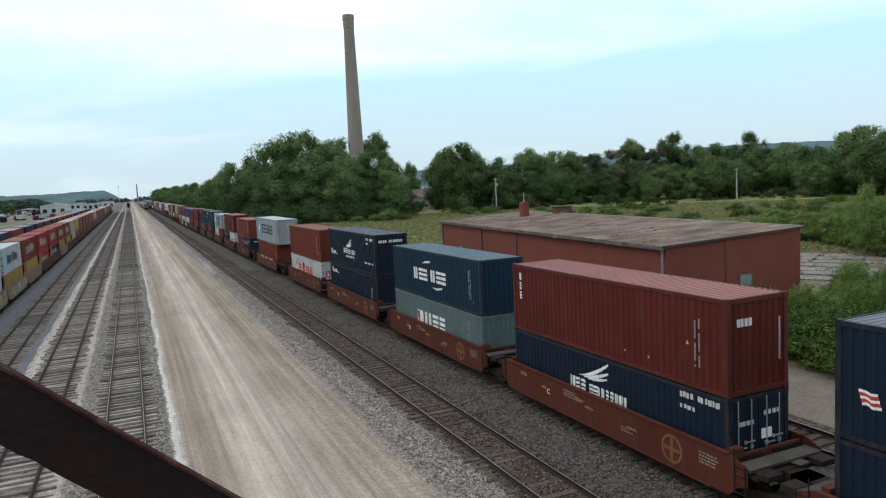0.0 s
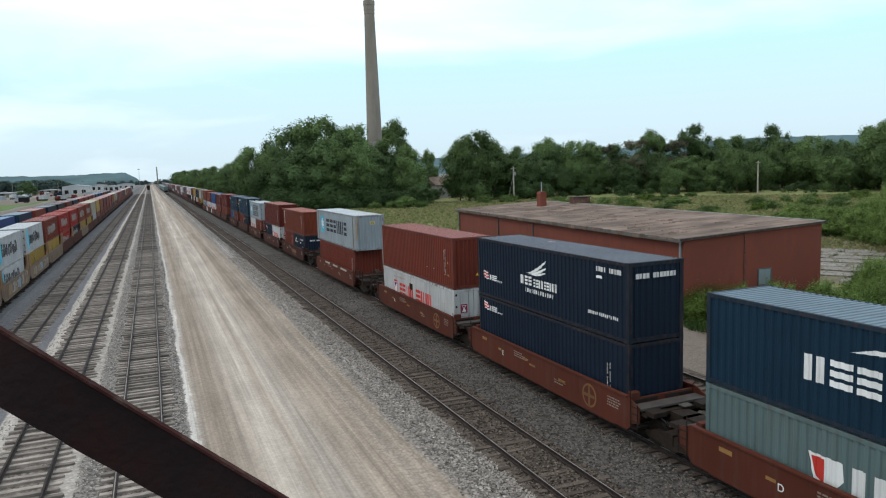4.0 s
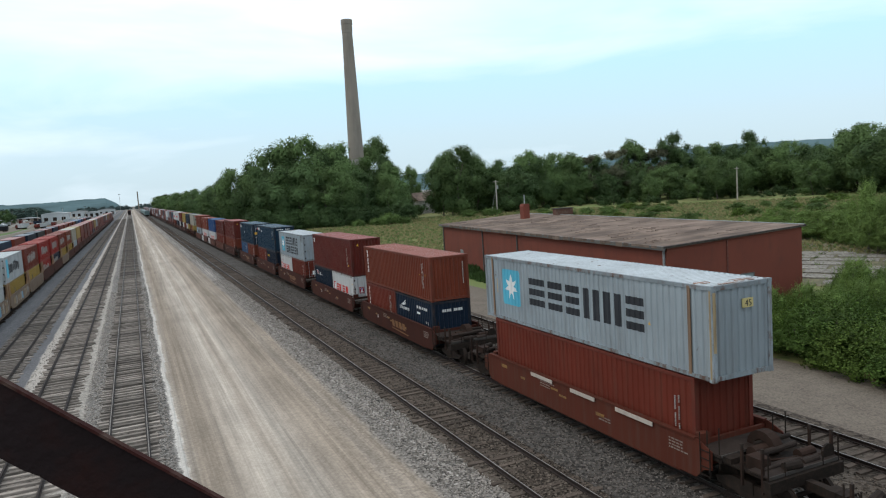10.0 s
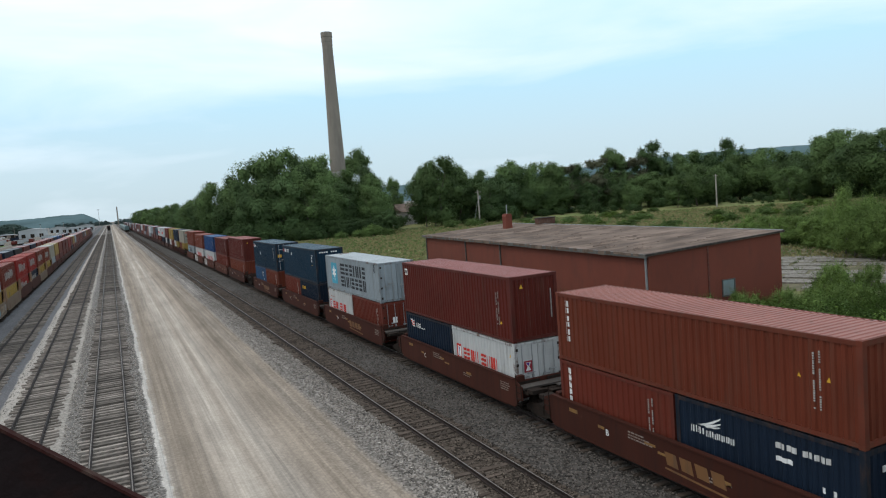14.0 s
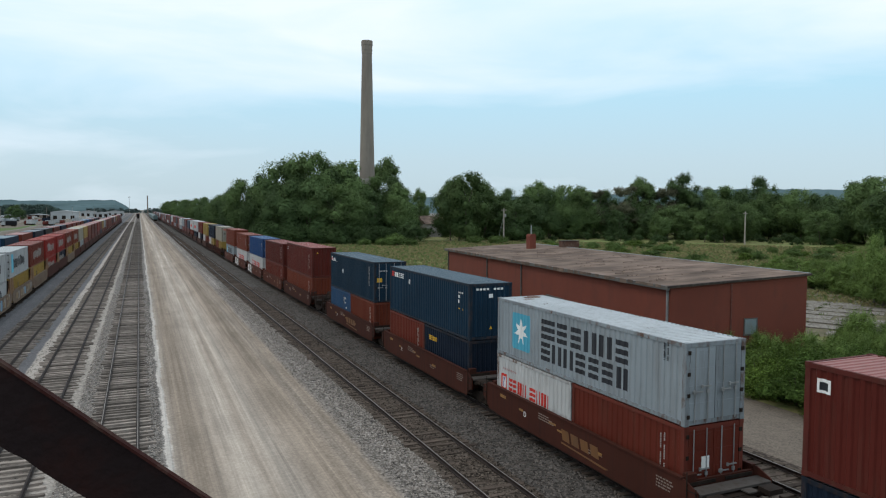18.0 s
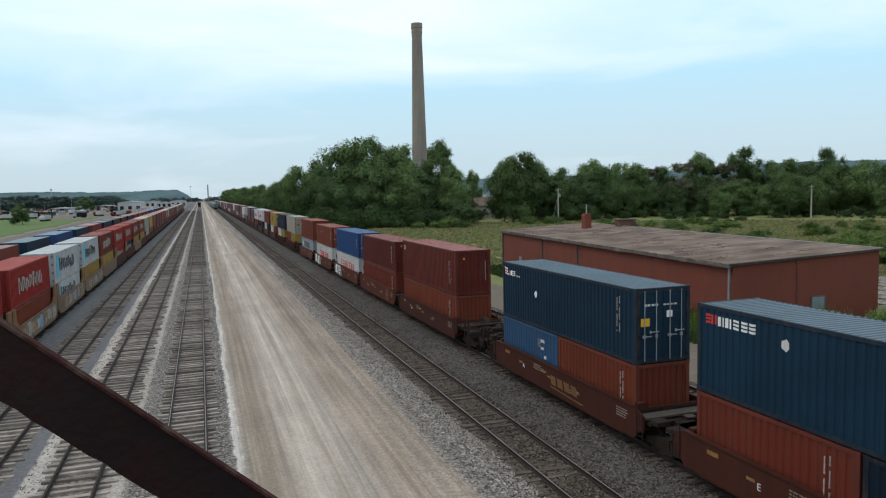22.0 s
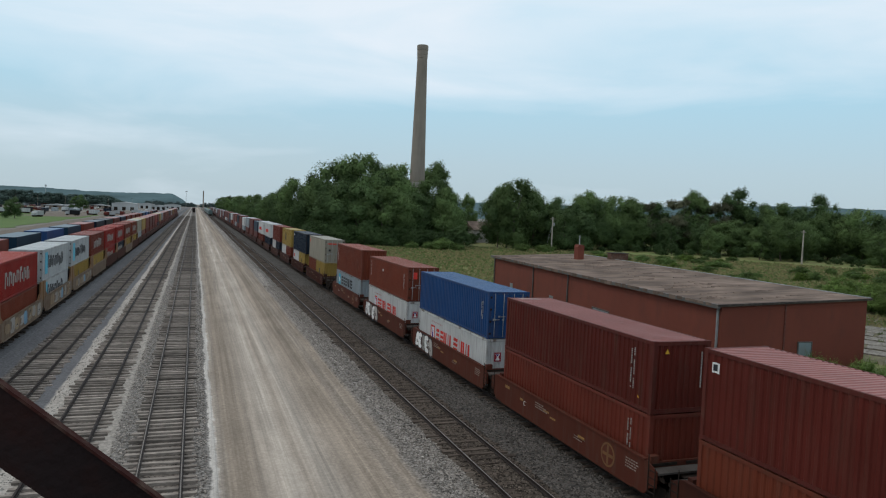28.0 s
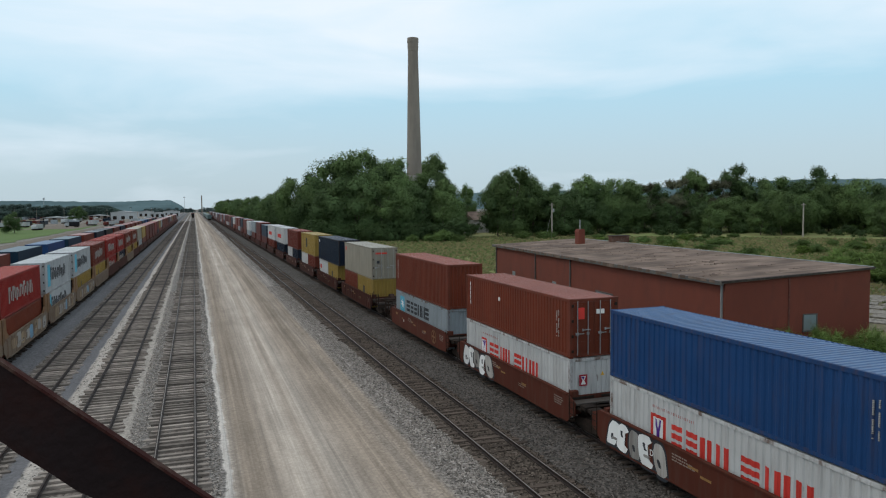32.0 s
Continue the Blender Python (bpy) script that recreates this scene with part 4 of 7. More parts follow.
def end_print(x, z0, z1, rows=24, mat=None):
    def put(t, L, H):
        s = Soup()
        for r in range(rows):
            zz = z1 - (z1 - z0) * (r + 0.5) / rows
            s.box(x - 0.02, x + 0.02, -L / 2 - 0.004, -L / 2 + 0.03, zz - 0.35 * (z1 - z0) / rows, zz + 0.35 * (z1 - z0) / rows)
        tagged(s.put("small_print", mat or CHALK, t), kind="stuff")
    return put


def star(u, z, r, n=7, k=0.42):
    return [(u + (r if i % 2 == 0 else r * k) * math.sin(math.pi * i / n), z + (r if i % 2 == 0 else r * k) * math.cos(math.pi * i / n)) for i in range(2 * n)]


def flag(u, z):
    """A small waving flag of five leaning bars, and a short name after it, as blocks."""
    bars = []
    for k in range(5):
        top = [(u + 0.10 * (1 - k / 4) * -1 + 0.45 * i / 5, z + 0.34 - 0.075 * k - 0.05 * i / 5 + 0.018 * math.sin(i * 1.6)) for i in range(6)]
        bars.append(shape(top + [(p, q - 0.070) for p, q in reversed(top)], REDP if k % 2 else WHITE, "flag_bar", 0.010 + 0.001 * (k % 2)))
    return bars + [letters(3, u + 0.58, z - 0.06, 0.25, WHITE, w=0.20, gap=0.04), letters(5, u + 1.34, z - 0.08, 0.09, WHITE, w=0.07, gap=0.03)]


def feather(u, z, s, rise, reach, thick):
    """One swept feather, thick at its root and drawn out to a point."""
    up, down = [], []
    for i in range(9):
        q = i / 8
        a, b = u + s * reach * q, z + s * rise * (q ** 1.7)
        t = s * thick * math.sin(math.pi * min(1.0, 0.12 + 0.9 * (1 - q))) * 0.5
        up.append((a, b + t))
        down.append((a + 0.05 * s * q, b - t))
    return up + down[::-1]


def wing_logo(u, z, k=1.0, rows=1):
    m = [shape(feather(u + 0.55 * k, z + 0.56 * k, k, 0.72, 1.75, 0.13), WHITE), shape(feather(u + 0.75 * k, z + 0.54 * k, k, 0.42, 1.55, 0.12), WHITE, proud=0.0106), shape(feather(u + 1.0 * k, z + 0.52 * k, k, 0.2, 1.2, 0.10), WHITE, proud=0.0112),
         letters(3, u, z, 0.42 * k, WHITE, w=0.28 * k, gap=0.07 * k), letters(9, u + 1.2 * k, z - 0.02, 0.37 * k, WHITE, w=0.205 * k, gap=0.052 * k, widths=(0.9, 1.1, 1.1, 0.35, 1.0, 1.0, 0.35))]
    if rows > 1:
        m.append(letters(13, u + 0.4 * k, z - 0.34 * k, 0.19 * k, WHITE, w=0.11 * k, gap=0.09 * k))
    return m


def red_name(u, z, h=0.78, k=1.0):
    """Red company lettering after a framed red emblem, as blocks."""
    return [patch(u, u + 0.8 * k, z - 0.1, z + h + 0.1, REDP, "emblem", proud=0.004), patch(u + 0.12 * k, u + 0.68 * k, z + 0.02, z + h - 0.02, WHITE, "emblem", proud=0.008),
            shape([(u + 0.2 * k, z + h - 0.06), (u + 0.34 * k, z + h - 0.06), (u + 0.4 * k, z + 0.5 * h), (u + 0.46 * k, z + h - 0.06), (u + 0.6 * k, z + h - 0.06), (u + 0.46 * k, z + 0.4 * h), (u + 0.46 * k, z + 0.06), (u + 0.34 * k, z + 0.06), (u + 0.34 * k, z + 0.4 * h)],
                  paint("mark_violet", (0.09, 0.03, 0.22)), proud=0.012),
            letters(4, u + 1.15 * k, z, h, REDP, w=0.55 * k, gap=0.16 * k), letters(4, u + 4.36 * k, z, h, REDP, w=0.58 * k, gap=0.17 * k, widths=(1.3, 0.3, 1, 1)),
            letters(16, u + 0.1, z + h + 0.3, 0.10, paint("mark_dull_red", (0.36, 0.12, 0.10)), w=0.07 * k, gap=0.07 * k)]


def star_name(two=False, u=1.7, z=0.78, small=False):
    """A star on a pale blue square, and dark lettering after it, as blocks."""
    k = 0.72 if small else 1.0
    w, c = 1.6 * k, 0.09 * k
    m = [shape([(u + c, z), (u + w - c, z), (u + w, z + c), (u + w, z + w - c), (u + w - c, z + w), (u + c, z + w), (u, z + w - c), (u, z + c)], CYAN, proud=0.006), shape(star(u + w / 2, z + w / 2, 0.6 * k), WHITE)]
    if two:
        m += [letters(6, u + 2.5, z + 0.84, 0.80, BLACKP, w=0.74, gap=0.19, widths=(1.3,)), letters(7, u + 2.5, z - 0.06, 0.76, BLACKP, w=0.63, gap=0.2)]
    else:
        m += [letters(6, u + 2.35 * k, z + 0.24 * k, 1.15 * k, BLACKP, w=0.97 * k, gap=0.25 * k, widths=(1.28,))]
    return m


def car_unit(y0, y1, col, letter="", near_coupler=0.0, far_coupler=0.0, style="plain", x=16.4, moving=True, far=False, group="well cars of the moving train"):
    """One well-car unit: y0 and y1 are the ends of its well; the trucks stand under the joints."""
    mid, L = (y0 + y1) / 2, (y1 - y0)
    t = thing("well_car", "rust-brown steel well car, grimy, carrying stacked containers", "rail car", pose(x, mid, 0), group)
    h = L / 2
    if far:
        Soup().box(-1.5, 1.5, -h - 0.4, h + 0.4, 0.5, 1.6).put("body", col, t)
        Soup().box(-1.1, 1.1, -h - 1.6, h + 1.6, 0.75, 1.05).put("platform", STEELDARK, t)
        Soup().box(-0.75, 0.75, h + 0.5, h + 2.6, 0.1, 0.9).put("truck", STEELDARK, t)
        if moving:
            MOVING.append(t)
        return t
    for s in (-1, 1):
        # deep side sill, cut away upwards at both ends
        q = Soup()
        prof = [(-h - 0.85, 1.40), (-h - 0.85, 0.84), (-h - 0.5, 0.74), (-h - 0.2, 0.42), (h + 0.2, 0.42), (h + 0.5, 0.74), (h + 0.85, 0.84), (h + 0.85, 1.40), (h + 0.3, 1.62), (-h - 0.3, 1.62)]
        q.prism(prof, "x", s * 1.47 - 0.02, s * 1.47 + 0.02)
        sill = q.put("side_sill", col, t)
        Soup().box(s * 1.45 - 0.09, s * 1.45 + 0.06, -h - 0.2, h + 0.2, 1.60, 1.66).put("top_flange", col, sill)
        Soup().box(s * 1.45 - 0.05, s * 1.45 + 0.10 * (1 if s > 0 else 1) - (0.1 if s < 0 else 0) + (0.0), -h + 0.5, h - 0.5, 0.38, 0.44).put("bottom_flange", col, sill)
        if style == "ribbed":
            for k in range(14):
                yy = -h + 0.6 + k * (L - 1.2) / 13
                Soup().box(s * 1.50 - 0.03, s * 1.50 + 0.03, yy - 0.09, yy + 0.09, 0.5, 1.6).put("rib", col, sill)
    if not moving:
        # high gusseted ends, rusted and sprayed over
        for e in (-1, 1):
            for sx in (-1, 1):
                g = Soup().prism([(e * (h + 0.85), 0.9), (e * (h - 0.9), 1.6), (e * (h - 0.1), 2.1), (e * (h + 0.05), 2.95), (e * (h + 0.85), 2.95)], "x", sx * 1.42 - 0.06, sx * 1.42 + 0.06)
                g.put("end_gusset", paint("rusted_ochre", (0.20, 0.115, 0.058), worn=0.6, rust=1.2), t, "rust-stained ochre end gusset")
            Soup().box(-1.4, 1.4, e * (h + 0.75) - 0.05, e * (h + 0.75) + 0.05, 1.2, 2.7).put("end_frame", STEELDARK, t)
    Soup().box(-1.4, 1.4, -h + 0.3, h - 0.3, 0.34, 0.4).put("well_floor", STEELDARK, t)
    for e in (-1, 1):
        end = (e < 0 and near_coupler) or (e > 0 and far_coupler)
        deep = 0.5 if end else 0.27
        pl = Soup().box(-1.42, 1.42, e * (h + 0.62) - deep, e * (h + 0.62) + deep, 1.28, 1.36)
        fr = Soup().box(-0.35, 0.35, min(e * (h + 0.2), e * (h + 1.9)), max(e * (h + 0.2), e * (h + 1.9)), 0.78, 1.2)
        fr.box(-1.36, 1.36, min(e * (h + 0.2), e * (h + 1.1)), max(e * (h + 0.2), e * (h + 1.1)), 1.10, 1.22)
        fr.put("end_sill", STEELDARK, t, "grimy end structure")
        p = pl.put("end_platform", DECK if end else DECKPALE, t, "" if end else "pale worn end platform")
        Soup().box(-1.40, 1.40, e * (h + 0.625 + deep) - 0.012, e * (h + 0.625 + deep) + 0.012, 1.30, 1.368).put("platform_edge", DECKPALE, p, "bare worn edge")
        Soup().box(-1.42, 1.42, e * (h + 0.16) - 0.05, e * (h + 0.16) + 0.05, 0.7, 1.5).put("bulkhead", col, t)
        for sx in (-1, 1):
            Soup().box(sx * 1.05 - 0.28, sx * 1.05 + 0.28, e * (h + 1.2) - 0.22, e * (h + 1.2) + 0.22, 1.18, 1.34).put("step_plate", STEELDARK, p)
            if not end:
                # low kick strip along the platform and a small step over the joint
                Soup().box(sx * 0.75 - 0.55, sx * 0.75 + 0.55, e * (h + 0.24) - 0.02, e * (h + 0.24) + 0.02, 1.36, 1.46).put("kick_strip", STEELDARK, p)
                if sx > 0:
                    Soup().prism([(0.15, e * (h + 0.86)), (0.55, e * (h + 0.86)), (0.55, e * (h + 1.16)), (0.45, e * (h + 1.22)), (0.15, e * (h + 1.22))], "z", 1.27, 1.31).put("joint_step", DECKPALE, p, "pale worn step plate")
            hd = Soup().tube((sx * 1.36, e * (h + 1.02), 0.9), (sx * 1.36, e * (h + 1.02), 2.15), 0.022, n=6)
            hd.tube((sx * 1.36, e * (h + 0.55), 0.9), (sx * 1.36, e * (h + 0.55), 1.95), 0.022, n=6)
            if (e < 0 and near_coupler) or (e > 0 and far_coupler):
                hd.put("handrail", STEELDARK, p)
        if (e < 0 and near_coupler) or (e > 0 and far_coupler):
            # end of the car: long platform over its own truck, brake gear and coupler
            a, b = h + 1.1, h + (near_coupler if e < 0 else far_coupler) - 0.61
            w = Soup().box(-1.3, 1.3, min(e * a, e * (b - 0.5)), max(e * a, e * (b - 0.5)), 1.12, 1.18)
            w.box(-1.45, 1.45, e * (b - 0.5) - 0.12, e * (b - 0.5) + 0.12, 0.85, 1.18)
            w.put("end_walkway", STEELDARK, t)
            g = Soup()
            g.tube((-0.5, e * (a + 0.3), 1.34), (0.5, e * (a + 0.3), 1.34), 0.2, n=12)
            g.tube((0.55, e * (a + 1.0), 1.3), (1.15, e * (a + 1.0), 1.3), 0.16, n=12)
            g.box(-1.1, -0.7, e * (a + 0.9) - 0.25, e * (a + 0.9) + 0.25, 1.18, 1.55)
            g.tube((-1.2, e * (a + 0.5), 1.25), (1.2, e * (a + 1.3), 1.28), 0.035, n=6)
            g.put("brake_gear", RUSTGEAR, t, "rusty brake gear")
            for k, (x0, x1, dy, z0, rr) in enumerate(((-0.9, 0.9, 0.62, 1.42, 0.09), (-0.2, 1.1, 0.15, 1.52, 0.07), (-1.1, 0.3, 1.25, 1.30, 0.06), (-0.6, -0.1, 1.5, 1.36, 0.13), (0.2, 0.8, 1.45, 1.3, 0.1))):
                Soup().tube((x0, e * (a + dy), z0), (x1, e * (a + dy + 0.12 * (k % 2)), z0 + 0.03), rr, n=10).put("air_cylinder", STEELDARK if k % 2 else DECK, t)
            for sx in (-1.36, 1.36):
                for dy, tall in ((a + 0.75, 1.95), (b - 0.7, 2.02)):
                    yy = e * dy
                    p = Soup().box(sx - 0.04, sx + 0.04, yy - 0.03, yy + 0.03, 0.75, tall).put("stanchion", RUSTGEAR, t)
                    Soup().box(sx - 0.043, sx + 0.043, yy - 0.033, yy + 0.033, tall - 0.12, tall + 0.01).put("stanchion_tip", DECK, p, "worn tip")
            # raised cross walk with a bare edge, and the humped rusty brake rigging
            cw = Soup().box(-1.38, 1.38, e * (b - 0.85) - 0.34, e * (b - 0.85) + 0.34, 1.24, 1.29).put("cross_walk", DECK, t)
            Soup().box(-1.38, 1.38, e * (b - 0.5) - 0.012, e * (b - 0.5) + 0.012, 1.20, 1.296).put("walk_edge", DECKPALE, cw, "bare worn edge")
            arch = [(a + 0.15 + r * math.cos(math.pi * i / 8), 1.34 + r * math.sin(math.pi * i / 8)) for r, order in ((0.52, range(9)), (0.26, range(8, -1, -1))) for i in order]
            Soup().prism([(e * p, q) for p, q in arch], "x", 0.05, 0.4).put("brake_rigging", RUSTGEAR, t, "rusty humped brake rigging")
            hose = Soup()
            for k in range(10):
                q0, q1 = k / 10, (k + 1) / 10
                hose.tube((0.4, e * (b - 0.3 + 0.7 * q0), 0.95 - 0.45 * math.sin(math.pi * q0)), (0.4, e * (b - 0.3 + 0.7 * q1), 0.95 - 0.45 * math.sin(math.pi * q1)), 0.025, n=6)
            hose.put("air_hose", STEELDARK, t)
            r = Soup()
            for sx in (-1.38, -0.75, 0.75, 1.38):
                r.tube((sx, e * (b - 0.5), 0.9), (sx, e * (b - 0.5), 1.95 if abs(sx) > 1 else 1.6), 0.025, n=6)
            tagged(r.put("grab_iron", STEELDARK, t), kind="stuff")
            wh = Soup().tube((1.2, e * (b - 0.72), 1.42), (1.2, e * (b - 0.66), 1.42), 0.24, n=16)
            wh.put("brake_wheel", STEELDARK, t)
            c = Soup().box(-0.12, 0.12, min(e * (b - 0.6), e * (b + 0.45)), max(e * (b - 0.6), e * (b + 0.45)), 0.72, 0.98)
            c.box(-0.22, 0.22, e * (b + 0.45) - 0.16, e * (b + 0.45) + 0.16, 0.68, 1.02)
            c.put("coupler", STEELDARK, t)

    def truck(yc):
        q = new("truck")
        q.parent = t
        q.matrix_basis = pose(0, yc, 0)
        for s in (-1, 1):
            Soup().prism([(-1.2, 0.52), (-1.1, 0.35), (-0.4, 0.3), (-0.3, 0.22), (0.3, 0.22), (0.4, 0.3), (1.1, 0.35), (1.2, 0.52), (0.6, 0.72), (-0.6, 0.72)], "x", s * 1.0 - 0.07, s * 1.0 + 0.07).put("side_frame", STEELDARK, q)
        Soup().box(-1.1, 1.1, -0.22, 0.22, 0.42, 0.78).put("bolster", STEELDARK, q)
        for a in (-0.9, 0.9):
            w = Soup().tube((-1.05, a, 0.46), (1.05, a, 0.46), 0.07, n=8)
            for s in (-1, 1):
                w.tube((s * 0.69, a, 0.46), (s * 0.81, a, 0.46), 0.46, n=20)
                w.tube((s * 0.66, a, 0.46), (s * 0.69, a, 0.46), 0.485, n=20)
            w.put("wheelset", STEELDARK, q)
    truck(h + 1.75)
    if near_coupler:
        truck(-h - 1.75)
    for e in (-1, 1):
        q = Soup()
        for k in range(4):
            q.tube((-1.52, e * (h + 0.42), 0.62 + 0.25 * k), (-1.52, e * (h + 0.80), 0.62 + 0.25 * k), 0.016, n=5)
        q.tube((-1.52, e * (h + 0.42), 0.55), (-1.52, e * (h + 0.42), 1.9), 0.018, n=5).tube((-1.52, e * (h + 0.80), 0.55), (-1.52, e * (h + 0.80), 1.5), 0.018, n=5)
        q.put("ladder", STEELDARK, t)
        # twist-lock pads at the ends of the well
        Soup().box(-1.3, -0.95, e * (h + 0.12) - 0.12, e * (h + 0.12) + 0.12, 1.36, 1.72).put("guide_post", col, t)
    # lettering on the side: plates, unit letter, round emblem, small print
    xs = -1.49
    s = Soup()
    for k, (u, w, z, hh) in enumerate(((0.9, 0.5, 1.25, 0.14), (2.6, 0.34, 1.08, 0.1), (5.0, 0.5, 1.2, 0.08), (5.6, 0.5, 1.05, 0.08), (8.0, 0.5, 0.95, 0.13))):
        s.box(xs - 0.006, xs + 0.01, h - u - w, h - u, z, z + hh)
    tagged(s.put("reflector_strip", GOLD, t), kind="stuff")
    s = Soup()
    # rows of small figures, broken into short bars
    bit = random.Random(round(L * 10) + len(letter))
    for u0, wide, z0, rows in ((4.2, 1.15, 1.36, 3), (L - 0.95, 0.8, 1.30, 4), (L - 4.6, 0.7, 0.95, 2)):
        for k in range(rows):
            u = u0
            while u < u0 + wide * bit.uniform(0.6, 1.0):
                w = bit.uniform(0.04, 0.16)
                s.box(xs - 0.006, xs + 0.01, h - u - w, h - u, z0 - 0.1 * k, z0 + 0.045 - 0.1 * k)
                u += w + 0.04
    tagged(s.put("small_print", material("chalky_print", (0.22, 0.17, 0.145), rough=0.8, dirt_amount=0.5), t), kind="stuff")
    if style == "plated":
        for a, b in ((1.64, 3.54), (4.76, 6.3), (7.6, 9.2)):
            Soup().box(-1.57, -1.53, -h + a, -h + b, 1.46, 1.60).put("guard_plate", paint("cream_plate", (0.42, 0.36, 0.31), worn=0.2), t, "cream guard plate")
    if letter:
        cu = bpy.data.curves.new("unit_letter", "FONT")
        cu.body, cu.size, cu.extrude, cu.align_x = letter, 0.31, 0.004, "CENTER"
        tmp = bpy.data.objects.new("unit_letter", cu)
        me = bpy.data.meshes.new_from_object(tmp)
        bpy.data.objects.remove(tmp)
        me.materials.clear()
        me.materials.append(WHITE)
        share("unit_letter", me, t, "white painted letter", pose(xs - 0.006, h - 3.1, 0.92, 90, 0, -90))
    if style == "logo":
        q = Soup()
        for k in range(4):
            a = h - 6.0 - k * 0.62
            q.prism([(a, 0.82), (a - 0.48, 0.80), (a - 0.38, 1.22), (a + 0.1, 1.22)], "x", xs - 0.007, xs + 0.01)
        q.prism([(h - 5.9, 0.72), (h - 8.9, 0.62), (h - 8.7, 0.56), (h - 5.9, 0.66)], "x", xs - 0.007, xs + 0.01)
        q.put("company_emblem", OLDGOLD, t)
    elif style == "round":
        q = Soup().tube((xs - 0.007, -h + 2.1, 1.0), (xs + 0.01, -h + 2.1, 1.0), 0.46, n=24)
        r = q.put("company_emblem", OLDGOLD, t)
        q = Soup().tube((xs - 0.010, -h + 2.1, 1.0), (xs + 0.01, -h + 2.1, 1.0), 0.38, n=24)
        rr = q.put("emblem_field", col, t)
        q = Soup().box(xs - 0.013, xs + 0.01, -h + 2.04, -h + 2.16, 0.64, 1.36).box(xs - 0.0128, xs + 0.01, -h + 1.75, -h + 2.45, 0.94, 1.06)
        q.put("company_emblem", OLDGOLD, t)
    elif style == "tagged":
        # sprayed bubble shapes in white and black along the side that is seen
        rng = random.Random(int(y0))
        sg = -1 if moving else 1
        tones = (WHITE, WHITE, SPRAYGREY, WHITE, CHALK) if moving else (SPRAYGREY, SPRAYTAN, SPRAYGREY, SPRAYTAN, SPRAYBLUE)
        count = 5 if moving else 9

        def blob(cy, cz, w, hh, tilt, k, grow=1.0):
            """A plump rounded shape, leaning, with bites out of its outline."""
            pts = []
            for i in range(22):
                a = 2 * math.pi * i / 22
                ca, sa = math.cos(a), math.sin(a)
                e = 1 + 0.16 * noise.noise((k * 7.7 + ca * 1.6, sa * 1.6, y0))
                py, pz = w * abs(ca) ** 0.62 * (1 if ca > 0 else -1) * e, hh * abs(sa) ** 0.62 * (1 if sa > 0 else -1) * e
                if ca < -0.2 and abs(sa) < 0.45 and k % 2:
                    py *= 0.35
                pts.append((cy + grow * (py + tilt * pz), cz + grow * pz))
            return pts

        def spray(pts, deep, mat, lab):
            Soup().prism(pts, "x", sg * (1.49 + deep), sg * 1.48).put("spray_paint", mat, t, lab)
        a = h - 0.7
        for k in range(count):
            w, hh, tilt = rng.uniform(0.32, 0.46), rng.uniform(0.46, 0.60), rng.uniform(-0.35, 0.35)
            cz = 1.03 + rng.uniform(-0.08, 0.08) - (0.02 * k if moving else 0)
            if moving:
                spray(blob(a, cz, w, hh, tilt, k, 1.22), 0.005 + 0.0005 * (k % 5), BLACKP, "black sprayed outline")
            else:
                w, hh = w * rng.uniform(0.9, 2.4), hh * rng.uniform(0.55, 0.95)
            spray(blob(a, cz, w, hh, tilt, k, 0.98), 0.009 + 0.0005 * (k % 5), tones[k % 5], "pale sprayed bubble shape")
            if not moving and k % 3:
                a -= w * 1.9
                continue
            spray(blob(a + 0.05, cz + 0.14 * (1 if k % 2 else -1), w * 0.22, hh * 0.24, tilt + 0.3, k + 30), 0.0140, BLACKP, "black sprayed outline")
            if k % 3 == 0:
                spray(blob(a - 0.1, cz - 0.18, w * 0.5, hh * 0.1, -0.5, k + 50), 0.0146, SPRAYGREY, "grey sprayed shading")
            a -= w * 1.9
    if moving:
        MOVING.append(t)
    return t


